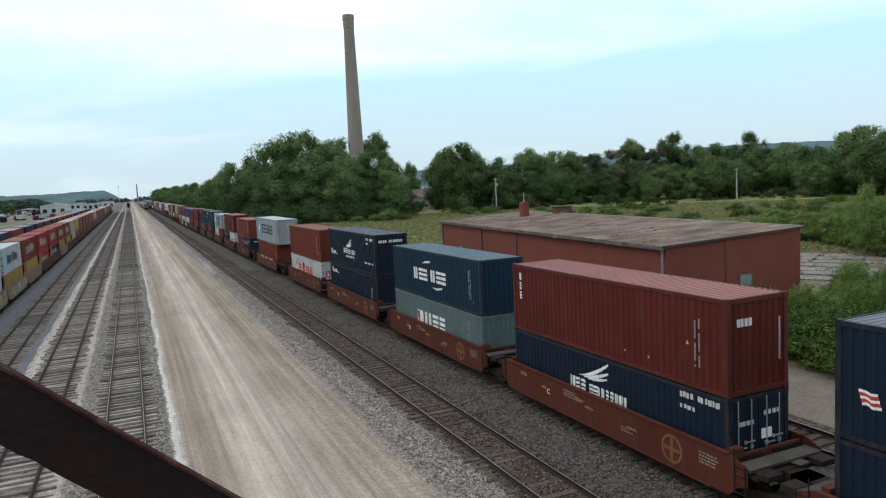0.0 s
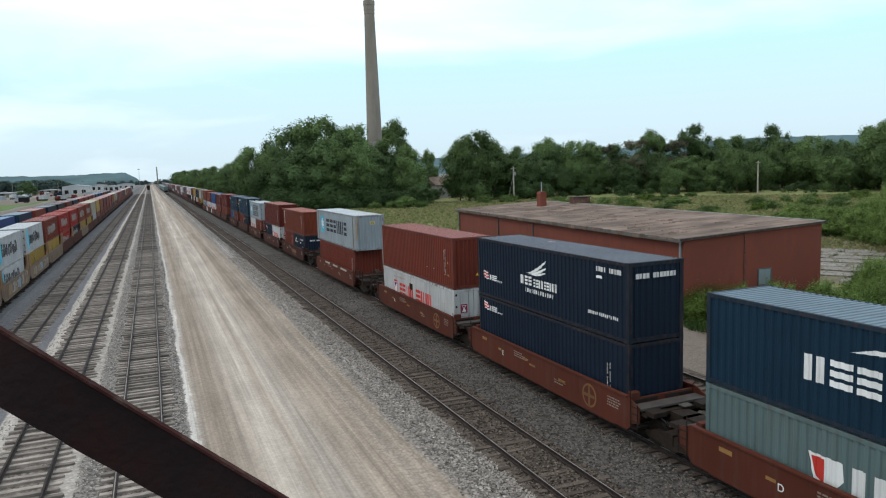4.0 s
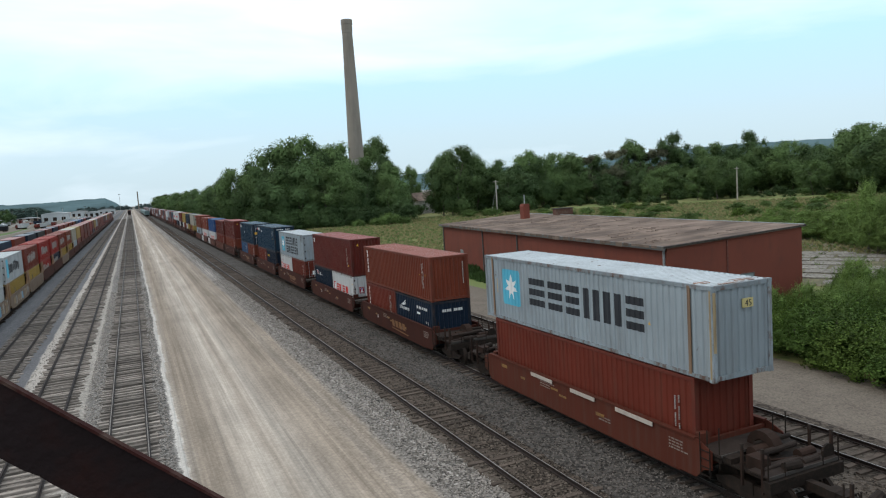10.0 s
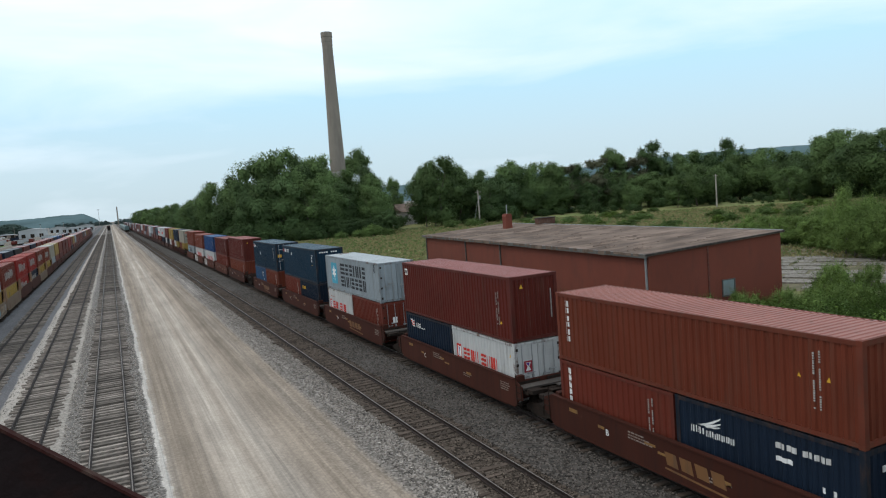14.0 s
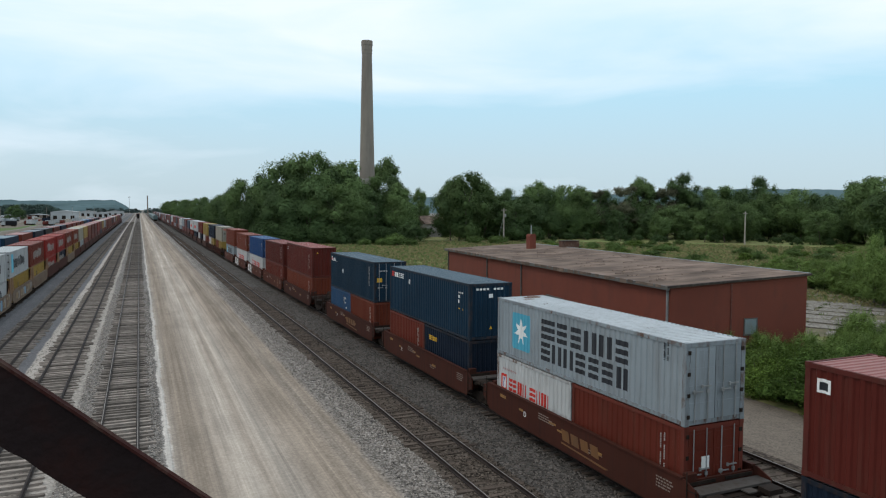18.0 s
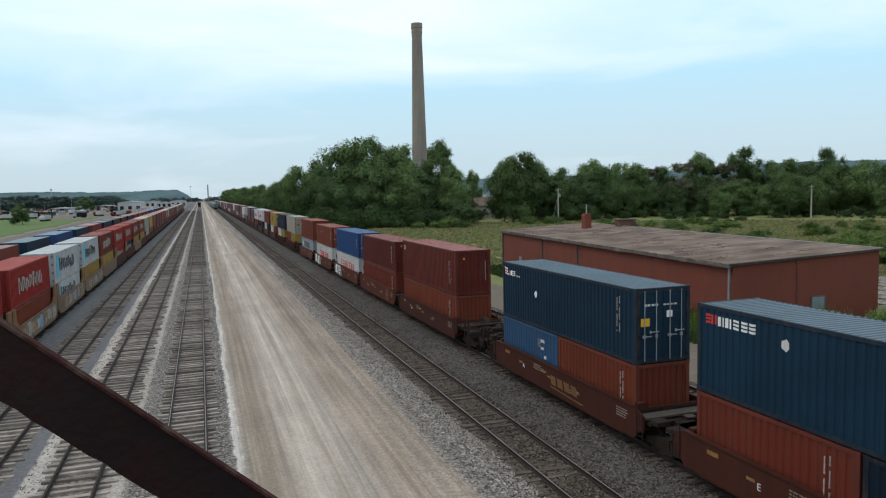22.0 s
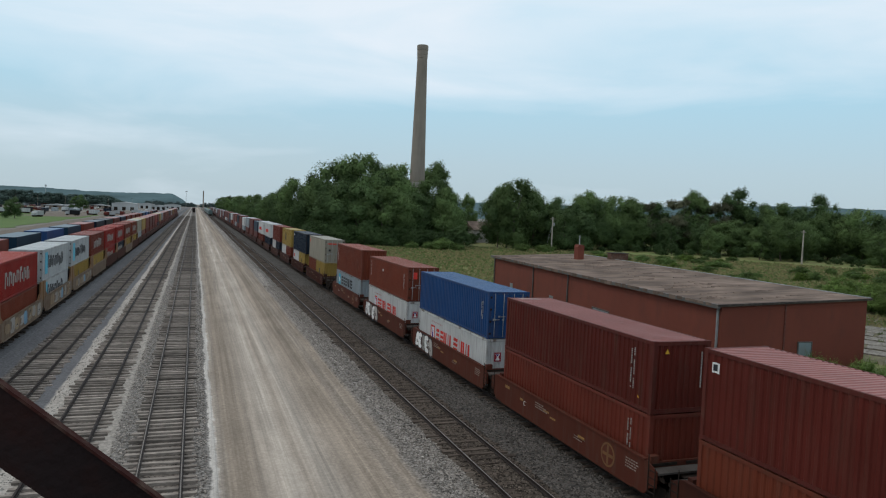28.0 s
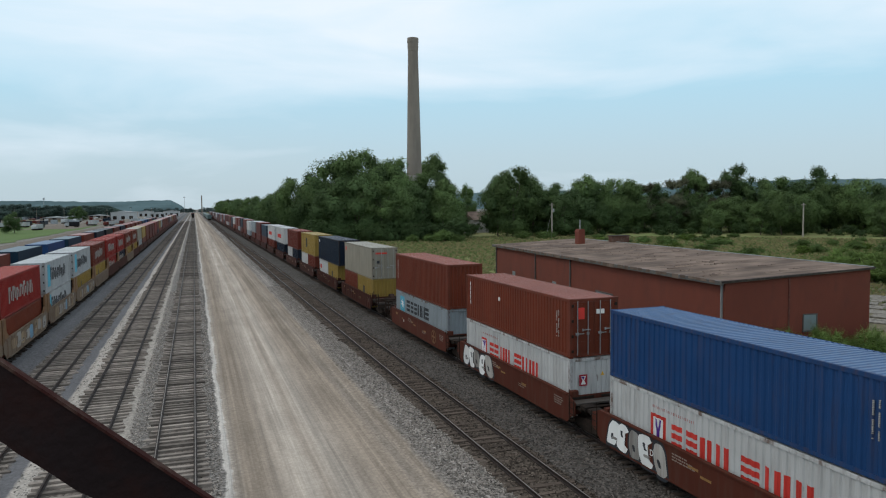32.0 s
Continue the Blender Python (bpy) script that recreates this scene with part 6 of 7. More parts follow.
# ---- shed, chimney, poles ----
def shed():
    """A long flat red building; its own frame: x across, y along, near corner by the gutter at the origin."""
    m = pose(32.3, 36.3, -0.32, 0, 0, -5.2)
    t = thing("shed", "long red-painted industrial building with a low brown roof", "building", m)
    W, L, h0, h1 = 11.5, 46.2, 4.95, 5.5
    wall = Soup()
    wall.prism([(0, 0), (W, 0), (W, h1), (0, h0)], "y", 0, 0.25)
    n = wall.put("wall", BRICKRED, t, "red end wall")
    Soup().prism([(0, 0), (W, 0), (W, h1), (0, h0)], "y", L - 0.25, L).put("wall", BRICKRED, t)
    Soup().box(0, 0.25, 0.25, L - 0.25, 0, h0 - 0.02).put("wall", BRICKRED, t)
    Soup().box(W - 0.25, W, 0.25, L - 0.25, 0, h1 - 0.02).put("wall", BRICKRED, t)
    Soup().prism([(-0.35, h0 - 0.06), (W + 0.18, h1 - 0.03), (W + 0.18, h1 + 0.12), (-0.35, h0 + 0.10)], "y", -0.16, L + 0.2).put("roof", ROOFTAR, t, "brown weathered felt roof with seams")
    roof = t.children[-1]
    # uneven laps and swellings of the felt
    rng = random.Random(12)
    for k in range(80):
        x0, y, w = rng.uniform(0.1, 10.0), rng.uniform(0.8, L - 1.0), rng.uniform(0.8, 3.6)
        s = Soup()
        for i in range(5):
            xa, xb = x0 + w * i / 5, x0 + w * (i + 1) / 5
            if xb > W:
                break
            z = h0 + 0.1 + (h1 - h0) * (xa + 0.35) / (W + 0.5)
            dy = 0.3 * noise.noise((k * 3.1, i * 0.8, 0))
            s.prism([(y + dy - 0.55, z - 0.06), (y + dy - 0.14, z + 0.02), (y + dy + 0.06, z + rng.uniform(0.04, 0.09)), (y + dy + 0.2, z - 0.06)], "x", xa, xb)
        if not s.v:
            continue
        s.put("roof_seam", ROOFTAR, roof)
    for k in range(40):
        # ragged strips of felt that hang over the eaves
        y = 0.3 + k * L / 41 + rng.uniform(-0.3, 0.3)
        Soup().box(-0.445, -0.425, y, y + rng.uniform(0.5, 1.2), h0 - rng.uniform(0.02, 0.2), h0 + 0.135).put("felt_edge", ROOFTAR, roof)
    Soup().prism([(-0.42, h0 - 0.16), (-0.26, h0 - 0.16), (-0.26, h0 + 0.11), (-0.42, h0 + 0.11)], "y", -0.2, L + 0.25).put("gutter", TRIM, t, "grey eaves trim")
    Soup().prism([(-0.42, h0 + 0.0), (W + 0.2, h1 + 0.02), (W + 0.2, h1 + 0.13), (-0.42, h0 + 0.12)], "y", -0.24, -0.15).put("fascia", DARKTRIM, t, "dark roof edge")
    Soup().box(W + 0.06, W + 0.2, -0.1, L + 0.1, h1 + 0.125, h1 + 0.165).put("ridge_flashing", GALV, t, "pale metal edge strip")
    for y in (0.25, 23.5, 32.5, L - 0.4):
        Soup().box(-0.14, -0.02, y - 0.06, y + 0.06, 0.1, h0 - 0.16).put("downpipe", GALV if y < 1 else TRIM, t)
    Soup().box(4.85, 4.97, -0.05, 0.01, 0, h0 + 0.1).put("wall_joint", material("dark_red_joint", (0.12, 0.035, 0.025), rough=0.9), t)
    w = Soup().box(6.1, 7.1, -0.03, 0.02, 1.5, 2.55)
    win = w.put("window", material("pale_pane", (0.17, 0.22, 0.225), rough=0.3, scale=2, dirt_amount=0.3, spec=0.4), t, "pale blue-grey window pane")
    f = Soup().box(6.02, 6.1, -0.06, 0.02, 1.45, 2.62).box(7.1, 7.18, -0.06, 0.02, 1.45, 2.62).box(6.1, 7.1, -0.06, 0.02, 2.55, 2.62).box(6.0, 7.2, -0.08, 0.02, 1.4, 1.5)
    f.put("window_frame", TRIM, win)
    for k in range(6):
        Soup().box(-0.05, 0.01, 15.1, 18.0, 0.38 * k, 0.38 * k + 0.365).put("door_slat", material("faded_skylit_blue_door", (0.24, 0.31, 0.33), rough=0.6, scale=3, dirt_amount=0.35), t, "faded pale blue roll-up door slat")
    Soup().box(-0.08, 0.0, 14.95, 15.09, 0, 2.4).box(-0.08, 0.0, 18.01, 18.15, 0, 2.4).box(-0.08, 0.0, 15.09, 18.01, 2.285, 2.4).put("door_frame", TRIM, t)
    for y in (27.0, 39.0):
        Soup().box(-0.03, 0.02, y, y + 0.95, 1.05, 2.2).put("window", material("pale_pane", (0.3, 0.42, 0.43)), t)
    x = thing("roof_box", "low rusty box at the back of the shed roof", "box", pose(47.8, 71.6, 5.25, 0, 0, -5))
    Soup().box(-1.1, 1.1, -0.5, 0.5, 0, 0.75).put("box_body", material("rusty_box", (0.10, 0.045, 0.03), rough=0.9, scale=3, dirt_amount=0.4), x)
    Soup().box(-1.2, 1.2, -0.6, 0.6, 0.75, 0.82).put("lid", DARKTRIM, x)
    v = thing("roof_vent", "small red brick vent on the shed roof", "chimney", pose(43.2, 72.8, 4.85))
    Soup().box(-0.42, 0.42, -0.42, 0.42, 0, 1.7).put("brick_shaft", BRICKRED, v)
    Soup().prism([(-0.46, 1.7), (0.46, 1.7), (0.3, 2.0), (-0.3, 2.0)], "y", -0.46, 0.46).put("cap", BRICKRED, v)
    Soup().tube((0, 0, 1.95), (0, 0, 3.1), 0.06, n=8).put("pipe", GALV, v)


def chimney():
    t = thing("smokestack", "tall tapered brown concrete smokestack with a pale base", "chimney", pose(74.3, 238.7, -0.4))
    n, rings = 32, []
    for z, r in ((0, 3.0), (10, 2.85), (20, 2.7), (21, 2.68)):
        rings.append((z, r))
    def lathe(rs):
        v, f = [], []
        for z, r in rs:
            v += [(r * math.cos(2 * math.pi * i / n), r * math.sin(2 * math.pi * i / n), z) for i in range(n)]
        for k in range(len(rs) - 1):
            f += [(k * n + i, k * n + (i + 1) % n, (k + 1) * n + (i + 1) % n, (k + 1) * n + i) for i in range(n)]
        return v, f
    obj("base", *lathe(rings), CHIMPALE, t, "pale flaking base")
    shaft = [(21, 2.68)] + [(21 + 43.5 * k / 12, 2.68 - 0.92 * k / 12) for k in range(1, 13)]
    obj("shaft", *lathe(shaft), CHIMNEY, t)
    obj("crown", *lathe([(64.4, 1.75), (64.6, 1.84), (65.6, 1.84), (65.8, 1.9), (67.3, 1.9), (67.5, 2.0), (68.9, 2.0), (69.1, 1.9), (69.1, 1.5), (66, 1.5)]), CHIMNEY, t)
    # far mast beyond the yard
    t = thing("far_stack", "thin grey stack far beyond the yard", "chimney", pose(15.5, 1500, -0.4))
    Soup().tube((0, 0, 0), (0, 0, 35.5), 1.35, 1.1, n=12).put("shaft", CHIMNEY, t)
    t = thing("radio_mast", "thin lattice mast far beyond the yard", "mast", pose(-17, 1480, -0.4))
    Soup().tube((0, 0, 0), (0, 0, 33), 0.35, 0.2, n=6).put("mast_pole", GALV, t)
    Soup().box(-2.2, 2.2, -0.3, 0.3, 31, 32).put("lamp_bar", GALV, t)


def pole(x, y, h, box=True):
    t = thing("utility_pole", "grey wooden utility pole in the field", "pole", pose(x, y, -0.35), "utility poles")
    Soup().tube((0, 0, 0), (0, 0, h), 0.24, 0.17, n=8).put("post", POLEWOOD, t)
    if box:
        Soup().tube((0.45, 0, h - 2.6), (0.45, 0, h - 1.6), 0.28, n=10).put("transformer", GALV, t)
        Soup().box(0.1, 0.5, -0.06, 0.06, h - 2.0, h - 1.9).put("bracket", STEELDARK, t)
        Soup().tube((-0.05, 0, h - 2.2), (-2.4, -0.5, 0), 0.03, n=5).put("guy_wire", GALV, t)
    Soup().box(-0.9, 0.9, -0.07, 0.07, h - 0.6, h - 0.45).put("crossarm", POLEWOOD, t)


# ---- plants ----
def crown_mesh(seed, w, h, base, count, size, mat, lobes=9, gap=0.35, shoots=70, reach=0.06, soft=0.78):
    """A crown of many small leaf clumps on uneven lobes; w wide, from base to h high. The leaves shade as the round of their lobe."""
    rng = random.Random(seed)
    v, f, nv = [], [], []
    heart = Vector((0, 0, base + (h - base) * 0.42))
    cs = []
    for i in range(lobes):
        a, q = rng.uniform(0, 6.283), rng.random()
        rr = w * 0.5 * (0.15 + 0.66 * math.sqrt(q))
        zz = base + (h - base) * (0.16 + 0.66 * rng.random() * (1 - 0.40 * q))
        cs.append((rr * math.cos(a), rr * math.sin(a), zz, w * rng.uniform(0.09, 0.20)))
    for i in range(5):
        a, r = rng.uniform(0, 6.283), rng.uniform(0.08, 0.22)
        cs.append((w * r * math.cos(a), w * r * math.sin(a), h - w * rng.uniform(0.13, 0.30), w * rng.uniform(0.09, 0.17)))
    cs.append((0, 0, base + (h - base) * 0.42, w * 0.3))

    def leaf(p, u, q, s, n0, narrow, lift):
        k = len(v)
        v.extend((tuple(p - u * s), tuple(p - q * s * narrow + n0 * s * lift), tuple(p + u * s), tuple(p + q * s * narrow + n0 * s * lift)))
        f.append((k, k + 1, k + 2, k + 3))

    total = sum(c[3] ** 1.6 for c in cs)
    for cx, cy, cz, r in cs:
        c, per = Vector((cx, cy, cz)), int(count * r**1.6 / total)
        out = (c - heart)
        out = out.normalized() if out.length > 0.02 else Vector((0, 0, 1))
        for i in range(per):
            d = (Vector((rng.gauss(0, 1), rng.gauss(0, 1), rng.gauss(0.15, 1))).normalized() + out * rng.uniform(0, 0.5)).normalized()
            if noise.noise((d * 2.1 + c)) < -gap or noise.noise((d * 5.0 + c * 3)) < -0.42:
                continue
            rad = r * (0.62 + 0.42 * rng.random() ** 0.6 + 0.34 * rng.random() ** 5 + 0.22 * noise.noise(d * 3.2 + c * 7))
            p = c + Vector((d.x, d.y, d.z * 0.85)) * rad
            n0 = (d + Vector((rng.gauss(0, 0.4), rng.gauss(0, 0.4), rng.gauss(0.25, 0.4)))).normalized()
            u = Vector((rng.gauss(0, 1), rng.gauss(0, 1), rng.gauss(0, 0.6))).normalized()
            u = (u - n0 * u.dot(n0)).normalized()
            leaf(p, u, n0.cross(u), size * rng.uniform(0.5, 1.25), n0, 0.58, 0.1)
            nv += [tuple((n0 * (1 - soft) + (d * 0.45 + out * 0.55 + Vector((0, 0, 0.12))) * soft).normalized())] * 4
        # big inner clumps that close the heart of the lobe
        for i in range(per // 6):
            d = Vector((rng.gauss(0, 1), rng.gauss(0, 1), rng.gauss(0, 1))).normalized()
            u = d.orthogonal().normalized()
            leaf(c + d * r * rng.uniform(0.25, 0.6), u, d.cross(u), size * rng.uniform(1.4, 2.3), d, 1.0, 0.0)
            nv += [tuple(d)] * 4
    # leafy shoots that break the outline
    for i in range(shoots):
        cx, cy, cz, r = rng.choice(cs)
        d = Vector((rng.gauss(0, 1), rng.gauss(0, 1), abs(rng.gauss(0, 1)) + 0.2)).normalized()
        p = Vector((cx, cy, cz)) + d * r * 0.85
        g = (d * 0.6 + Vector((rng.gauss(0, 0.25), rng.gauss(0, 0.25), 0.8))).normalized()
        ln = reach * rng.uniform(0.4, 1.2)
        for m in range(12):
            q = p + g * ln * m / 11
            sz = size * rng.uniform(0.5, 1.0)
            u = Vector((rng.gauss(0, 1), rng.gauss(0, 1), rng.gauss(0, 0.7))).normalized()
            leaf(q + u * sz * 0.9, u, u.orthogonal().normalized(), sz, d, 0.5, 0.0)
            nv += [tuple((d + Vector((0, 0, 0.3))).normalized())] * 4
    top = max(p[2] for p in v)
    v = [(p[0], p[1], p[2] * h / top if p[2] > 0 else p[2]) for p in v]
    me = bpy.data.meshes.new("crown")
    me.from_pydata(v, [], f)
    me.normals_split_custom_set_from_vertices(nv)
    me.materials.append(mat)
    return me


def trunk_mesh(seed, h, r):
    rng = random.Random(seed)
    s = Soup()
    s.tube((0, 0, -0.3), (0.1, 0, h * 0.45), r, r * 0.7, n=8)
    s.tube((0.1, 0, h * 0.45), (0.0, 0.1, h * 0.85), r * 0.7, r * 0.2, n=7)
    for i in range(6):
        a, z = rng.uniform(0, 6.28), h * rng.uniform(0.28, 0.6)
        s.tube((0.05, 0, z), (math.cos(a) * h * 0.24, math.sin(a) * h * 0.24, z + h * rng.uniform(0.12, 0.28)), r * 0.36, r * 0.1, n=6)
    return s.mesh("trunk", BARK)


TREES = []


def tree_kinds():
    """A handful of trees, 1 unit high, that the copies are scaled from."""
    for k, (w, b, mat, cnt, lobes, size) in enumerate(((0.85, 0.0, 0, 15000, 24, 0.0125), (0.70, 0.0, 1, 14000, 20, 0.0125), (0.95, -0.03, 1, 15000, 26, 0.012),
                                                       (0.55, 0.08, 2, 9000, 16, 0.0125), (0.80, -0.02, 0, 14000, 24, 0.0135), (0.62, 0.5, 0, 3600, 10, 0.012))):
        TREES.append((crown_mesh(20 + k, w, 1.0, b, cnt, size, LEAF[mat], lobes), trunk_mesh(k, 0.9, 0.018)))


def tree(x, y, h, kind, wide=1.0, turn=0.0, label="leafy green tree", z=-0.4):
    t = thing("tree", label, "tree", Matrix.LocRotScale((x, y, z), Euler((0, 0, turn)), (h * wide, h * wide, h)), "trees")
    share("crown", TREES[kind][0], t)
    share("trunk", TREES[kind][1], t)
    return t


def polar(az, d):
    return d * math.sin(radians(az)), d * math.cos(radians(az))


def build_plants():
    tree_kinds()
    rng = random.Random(5)
    # the great clump before the smokestack: bearing, distance, height, kind, width
    clump = ((8.4, 232, 15.5, 4, 1.0), (9.6, 226, 18, 1, 1.0), (10.6, 222, 24, 0, 0.95), (12.0, 220, 26.5, 2, 0.95), (13.6, 222, 25, 0, 0.9), (15.0, 224, 24, 2, 0.9), (15.7, 222, 21, 4, 0.9), (15.4, 232, 23.5, 1, 0.9),
             (18.7, 264, 28, 1, 0.9), (19.1, 226, 20, 0, 0.8), (17.6, 214, 15, 4, 0.95), (16.8, 216, 15, 0, 0.9), (19.9, 214, 13, 2, 0.85), (20.8, 206, 5.5, 4, 1.3), (13.0, 208, 18, 4, 1.1), (15.0, 206, 16, 2, 1.1),
             (11.2, 210, 17, 4, 1.1), (7.0, 246, 16, 0, 1.0), (7.9, 236, 18, 2, 0.95), (9.0, 228, 20, 0, 0.85), (19.9, 222, 17, 1, 0.9), (20.4, 228, 12, 0, 0.9), (17.4, 222, 19, 2, 0.9))
    for az, d, h, k, w in clump:
        x, y = polar(az, d)
        tree(x, y, h + 0.0095 * d, k, w, rng.uniform(0, 6), "broad dark-green leafy tree beside the railway")
    # from the clump the trees go on along the railway, out of sight
    for i in range(12):
        y = 260 * 1.15**i
        tree(32.3 + 0.0105 * (y - 260), y, 14.5 + 0.0065 * y, (0, 2, 4)[i % 3], 1.0 + 0.04 * i, rng.uniform(0, 6), "dark-green leafy tree in the row along the railway")
    # the belt of trees behind the shed and the field: bearing, rise over the eye, distance, kind, width
    behind_shed = ((21.6, 0.0266, 300, 1, 0.55), (24.1, 0.040, 225, 0, 0.62), (24.6, 0.046, 228, 1, 0.7), (25.4, 0.050, 225, 2, 0.8), (26.6, 0.036, 240, 1, 0.9), (27.3, 0.029, 250, 4, 1.0), (28.7, 0.033, 245, 0, 0.9), (29.8, 0.024, 230, 4, 1.1),
                   (31.0, 0.038, 250, 1, 0.85), (32.2, 0.034, 250, 0, 0.9), (33.4, 0.037, 255, 2, 0.8), (34.6, 0.036, 255, 1, 0.9), (35.8, 0.030, 260, 3, 1.0), (36.9, 0.031, 265, 0, 1.0), (38.1, 0.036, 265, 3, 1.0), (39.3, 0.043, 270, 1, 0.8),
                   (40.2, 0.030, 270, 3, 1.1), (41.1, 0.034, 270, 3, 1.0), (42.1, 0.049, 275, 5, 1.0))
    behind_field = ((42.6, 0.034, 275, 1, 0.9), (43.8, 0.034, 275, 0, 0.9), (44.9, 0.034, 275, 2, 0.9), (46.0, 0.028, 275, 4, 1.0), (47.0, 0.027, 280, 0, 1.0), (47.9, 0.043, 285, 5, 0.9), (48.4, 0.026, 280, 1, 0.9), (49.2, 0.024, 280, 4, 1.0),
                    (50.5, 0.030, 275, 2, 0.9), (51.6, 0.024, 275, 0, 0.9), (52.6, 0.022, 270, 1, 0.9), (53.6, 0.034, 265, 0, 0.9), (54.5, 0.039, 255, 1, 0.9), (55.6, 0.039, 245, 2, 0.9), (56.6, 0.032, 235, 0, 1.0), (58.0, 0.036, 230, 2, 1.0),
                    (60.0, 0.038, 220, 1, 1.0), (62.5, 0.04, 215, 0, 1.0), (65, 0.04, 210, 2, 1.0))
    for az, top, d, k, w in behind_shed + behind_field:
        x, y = polar(az, d)
        low = 0.0055 if 27 < az < 53.2 and k != 5 and round(az, 1) not in (39.3, 31.0) else 0.0
        tree(x, y, 10.1 + (top + 0.0065 - low) * d, k, w * (1.18 if k != 5 else 1.0), rng.uniform(0, 6), "green tree in the belt beyond the field" if k != 5 else "tall thin-crowned tree in the belt")
    for i in range(64):
        az = 25.0 + 41 * (i + rng.random() * 0.6) / 64
        d = rng.uniform(240, 300)
        x, y = polar(az, d)
        tree(x, y, (10.1 + d * rng.uniform(0.002, 0.019)) * (0.8 if i % 3 == 0 else 1), rng.choice((0, 1, 2, 4)), rng.uniform(0.9, 1.3), rng.uniform(0, 6), "lower green tree at the edge of the belt")
    # a closed row of trees at the back of the belt
    for i in range(34):
        az = 24.5 + 38 * (i + rng.random() * 0.5) / 34
        x, y = polar(az, rng.uniform(300, 318))
        tree(x, y, 10.1 + 308 * rng.uniform(0.013, 0.021), rng.choice((0, 1, 4)), rng.uniform(1.2, 1.5), rng.uniform(0, 6), "dark green tree at the back of the belt")
    # shrubs: bright and bushy
    shrub = [crown_mesh(70 + k, 1.5, 1.0, 0.0, 6000, 0.028, LEAF[(5, 3, 5)[k]], 9, 0.3, 110, 0.2) for k in range(3)]

    # undergrowth leaves darkened: the shade under the trees is in their colour
    under = [crown_mesh(76 + k, 1.5, 1.0, -0.02, 4500, 0.028, leaves("leaf_undergrowth_shaded", (0.058, 0.096, 0.036)), 12, 0.3, 60, 0.15) for k in range(2)]

    def bush(x, y, h, wide, k, label, me=None):
        t = thing("bush", label, "bush", Matrix.LocRotScale((x, y, -0.36), Euler((0, 0, rng.uniform(0, 6))), (h * wide, h * wide, h)), "bushes")
        share("crown", me or shrub[k], t)
        share("stem", cached("stem", lambda: Soup().tube((0, 0, -0.1), (0.05, 0, 0.6), 0.03, 0.01, n=6).tube((0, 0, 0), (0.25, 0.1, 0.6), 0.02, 0.008, n=5).mesh("stem", BARK)), t)
    fine = [crown_mesh(90 + k, 1.35, 1.0, -0.04, 9500, 0.024, LEAF[(4, 3, 4)[k]], 26, 0.22, 420, 0.46, soft=0.6) for k in range(3)]
    # bushes: x, y, height, width, kind
    by_track = ((30.4, 15.0, 2.6, 1.1, 1), (30.6, 18.5, 2.9, 1.0, 2), (30.3, 21.6, 2.6, 1.0, 1), (31.6, 23.9, 3.0, 1.0, 2), (30.4, 25.2, 2.3, 1.0, 0), (30.7, 28.0, 2.5, 1.0, 1), (31.0, 30.6, 2.4, 0.9, 2), (33.5, 20.0, 3.1, 1.1, 1),
                (34.0, 26.5, 2.8, 1.1, 2), (37.2, 30.0, 2.0, 1.1, 1), (36.8, 24.0, 2.8, 1.1, 2), (39.0, 28.6, 2.5, 1.2, 2), (41.5, 26.0, 2.4, 1.2, 0), (45.5, 27.5, 2.4, 1.2, 2), (33.0, 12.0, 3.0, 1.1, 1), (37.0, 16.0, 3.2, 1.2, 2),
                (41, 20, 3.0, 1.2, 0), (46.8, 33.5, 3.0, 0.8, 1), (50.5, 36.0, 2.4, 0.9, 2))
    by_shed = ((31.4, 33.0, 2.2, 0.9, 0), (35.3, 31.5, 2.2, 1.1, 0), (31.8, 36.6, 1.6, 0.8, 0), (31.9, 40.5, 1.8, 0.8, 1), (32.2, 46.5, 1.6, 0.8, 0), (32.6, 53.0, 1.5, 0.8, 1), (31.3, 38.4, 1.5, 0.8, 2),
               (31.6, 42.6, 2.0, 0.7, 0), (31.9, 44.4, 1.3, 0.9, 2), (32.0, 49.5, 1.4, 0.8, 1), (33.0, 35.2, 2.1, 0.8, 1), (34.6, 34.9, 2.0, 0.9, 1), (36.6, 34.6, 1.4, 1.0, 2), (38.6, 34.4, 1.3, 1.0, 0), (40.6, 34.2, 1.5, 0.9, 1),
               (42.6, 33.8, 1.3, 1.0, 2))
    for x, y, h, w, k in by_track:
        bush(x + (0.4 if x < 32 else 0), y, h * (1.1 if x > 36 else 1.12), w * (0.85 if x > 36 else 1.15), k, "bright green leafy bush beside the gravel track", fine[k])
    for x, y, h, w, k in by_shed:
        bush(x + (0.4 if x < 32 else 0), y, h * (1.1 if x > 36 else 1.22), w * (0.85 if x > 36 else 1.05), k, "bright green leafy bush against the red shed wall", fine[1])
    for i in range(110):
        az = rng.uniform(27, 64) if i < 60 else rng.uniform(39, 60)
        d = rng.uniform(112, 215) if az < 50 else rng.uniform(90, 205)
        if az < 38 and d < 150:
            continue
        x, y = polar(az, d)
        if abs(y - 135.5) < 5 and 118 < x < 160:
            continue
        bush(x, y, rng.uniform(0.7, 2.3) * (1.15 if d > 170 else 1), rng.uniform(1.2, 2.1), rng.randrange(3), "green scrub bush in the field")
    willow = leaves("leaf_willow", (0.150, 0.222, 0.062))
    airy = [crown_mesh(120 + k, 1.0, 1.0, -0.03, 12000, 0.0125, willow, 22, 0.2, 420, 0.16) for k in range(2)]
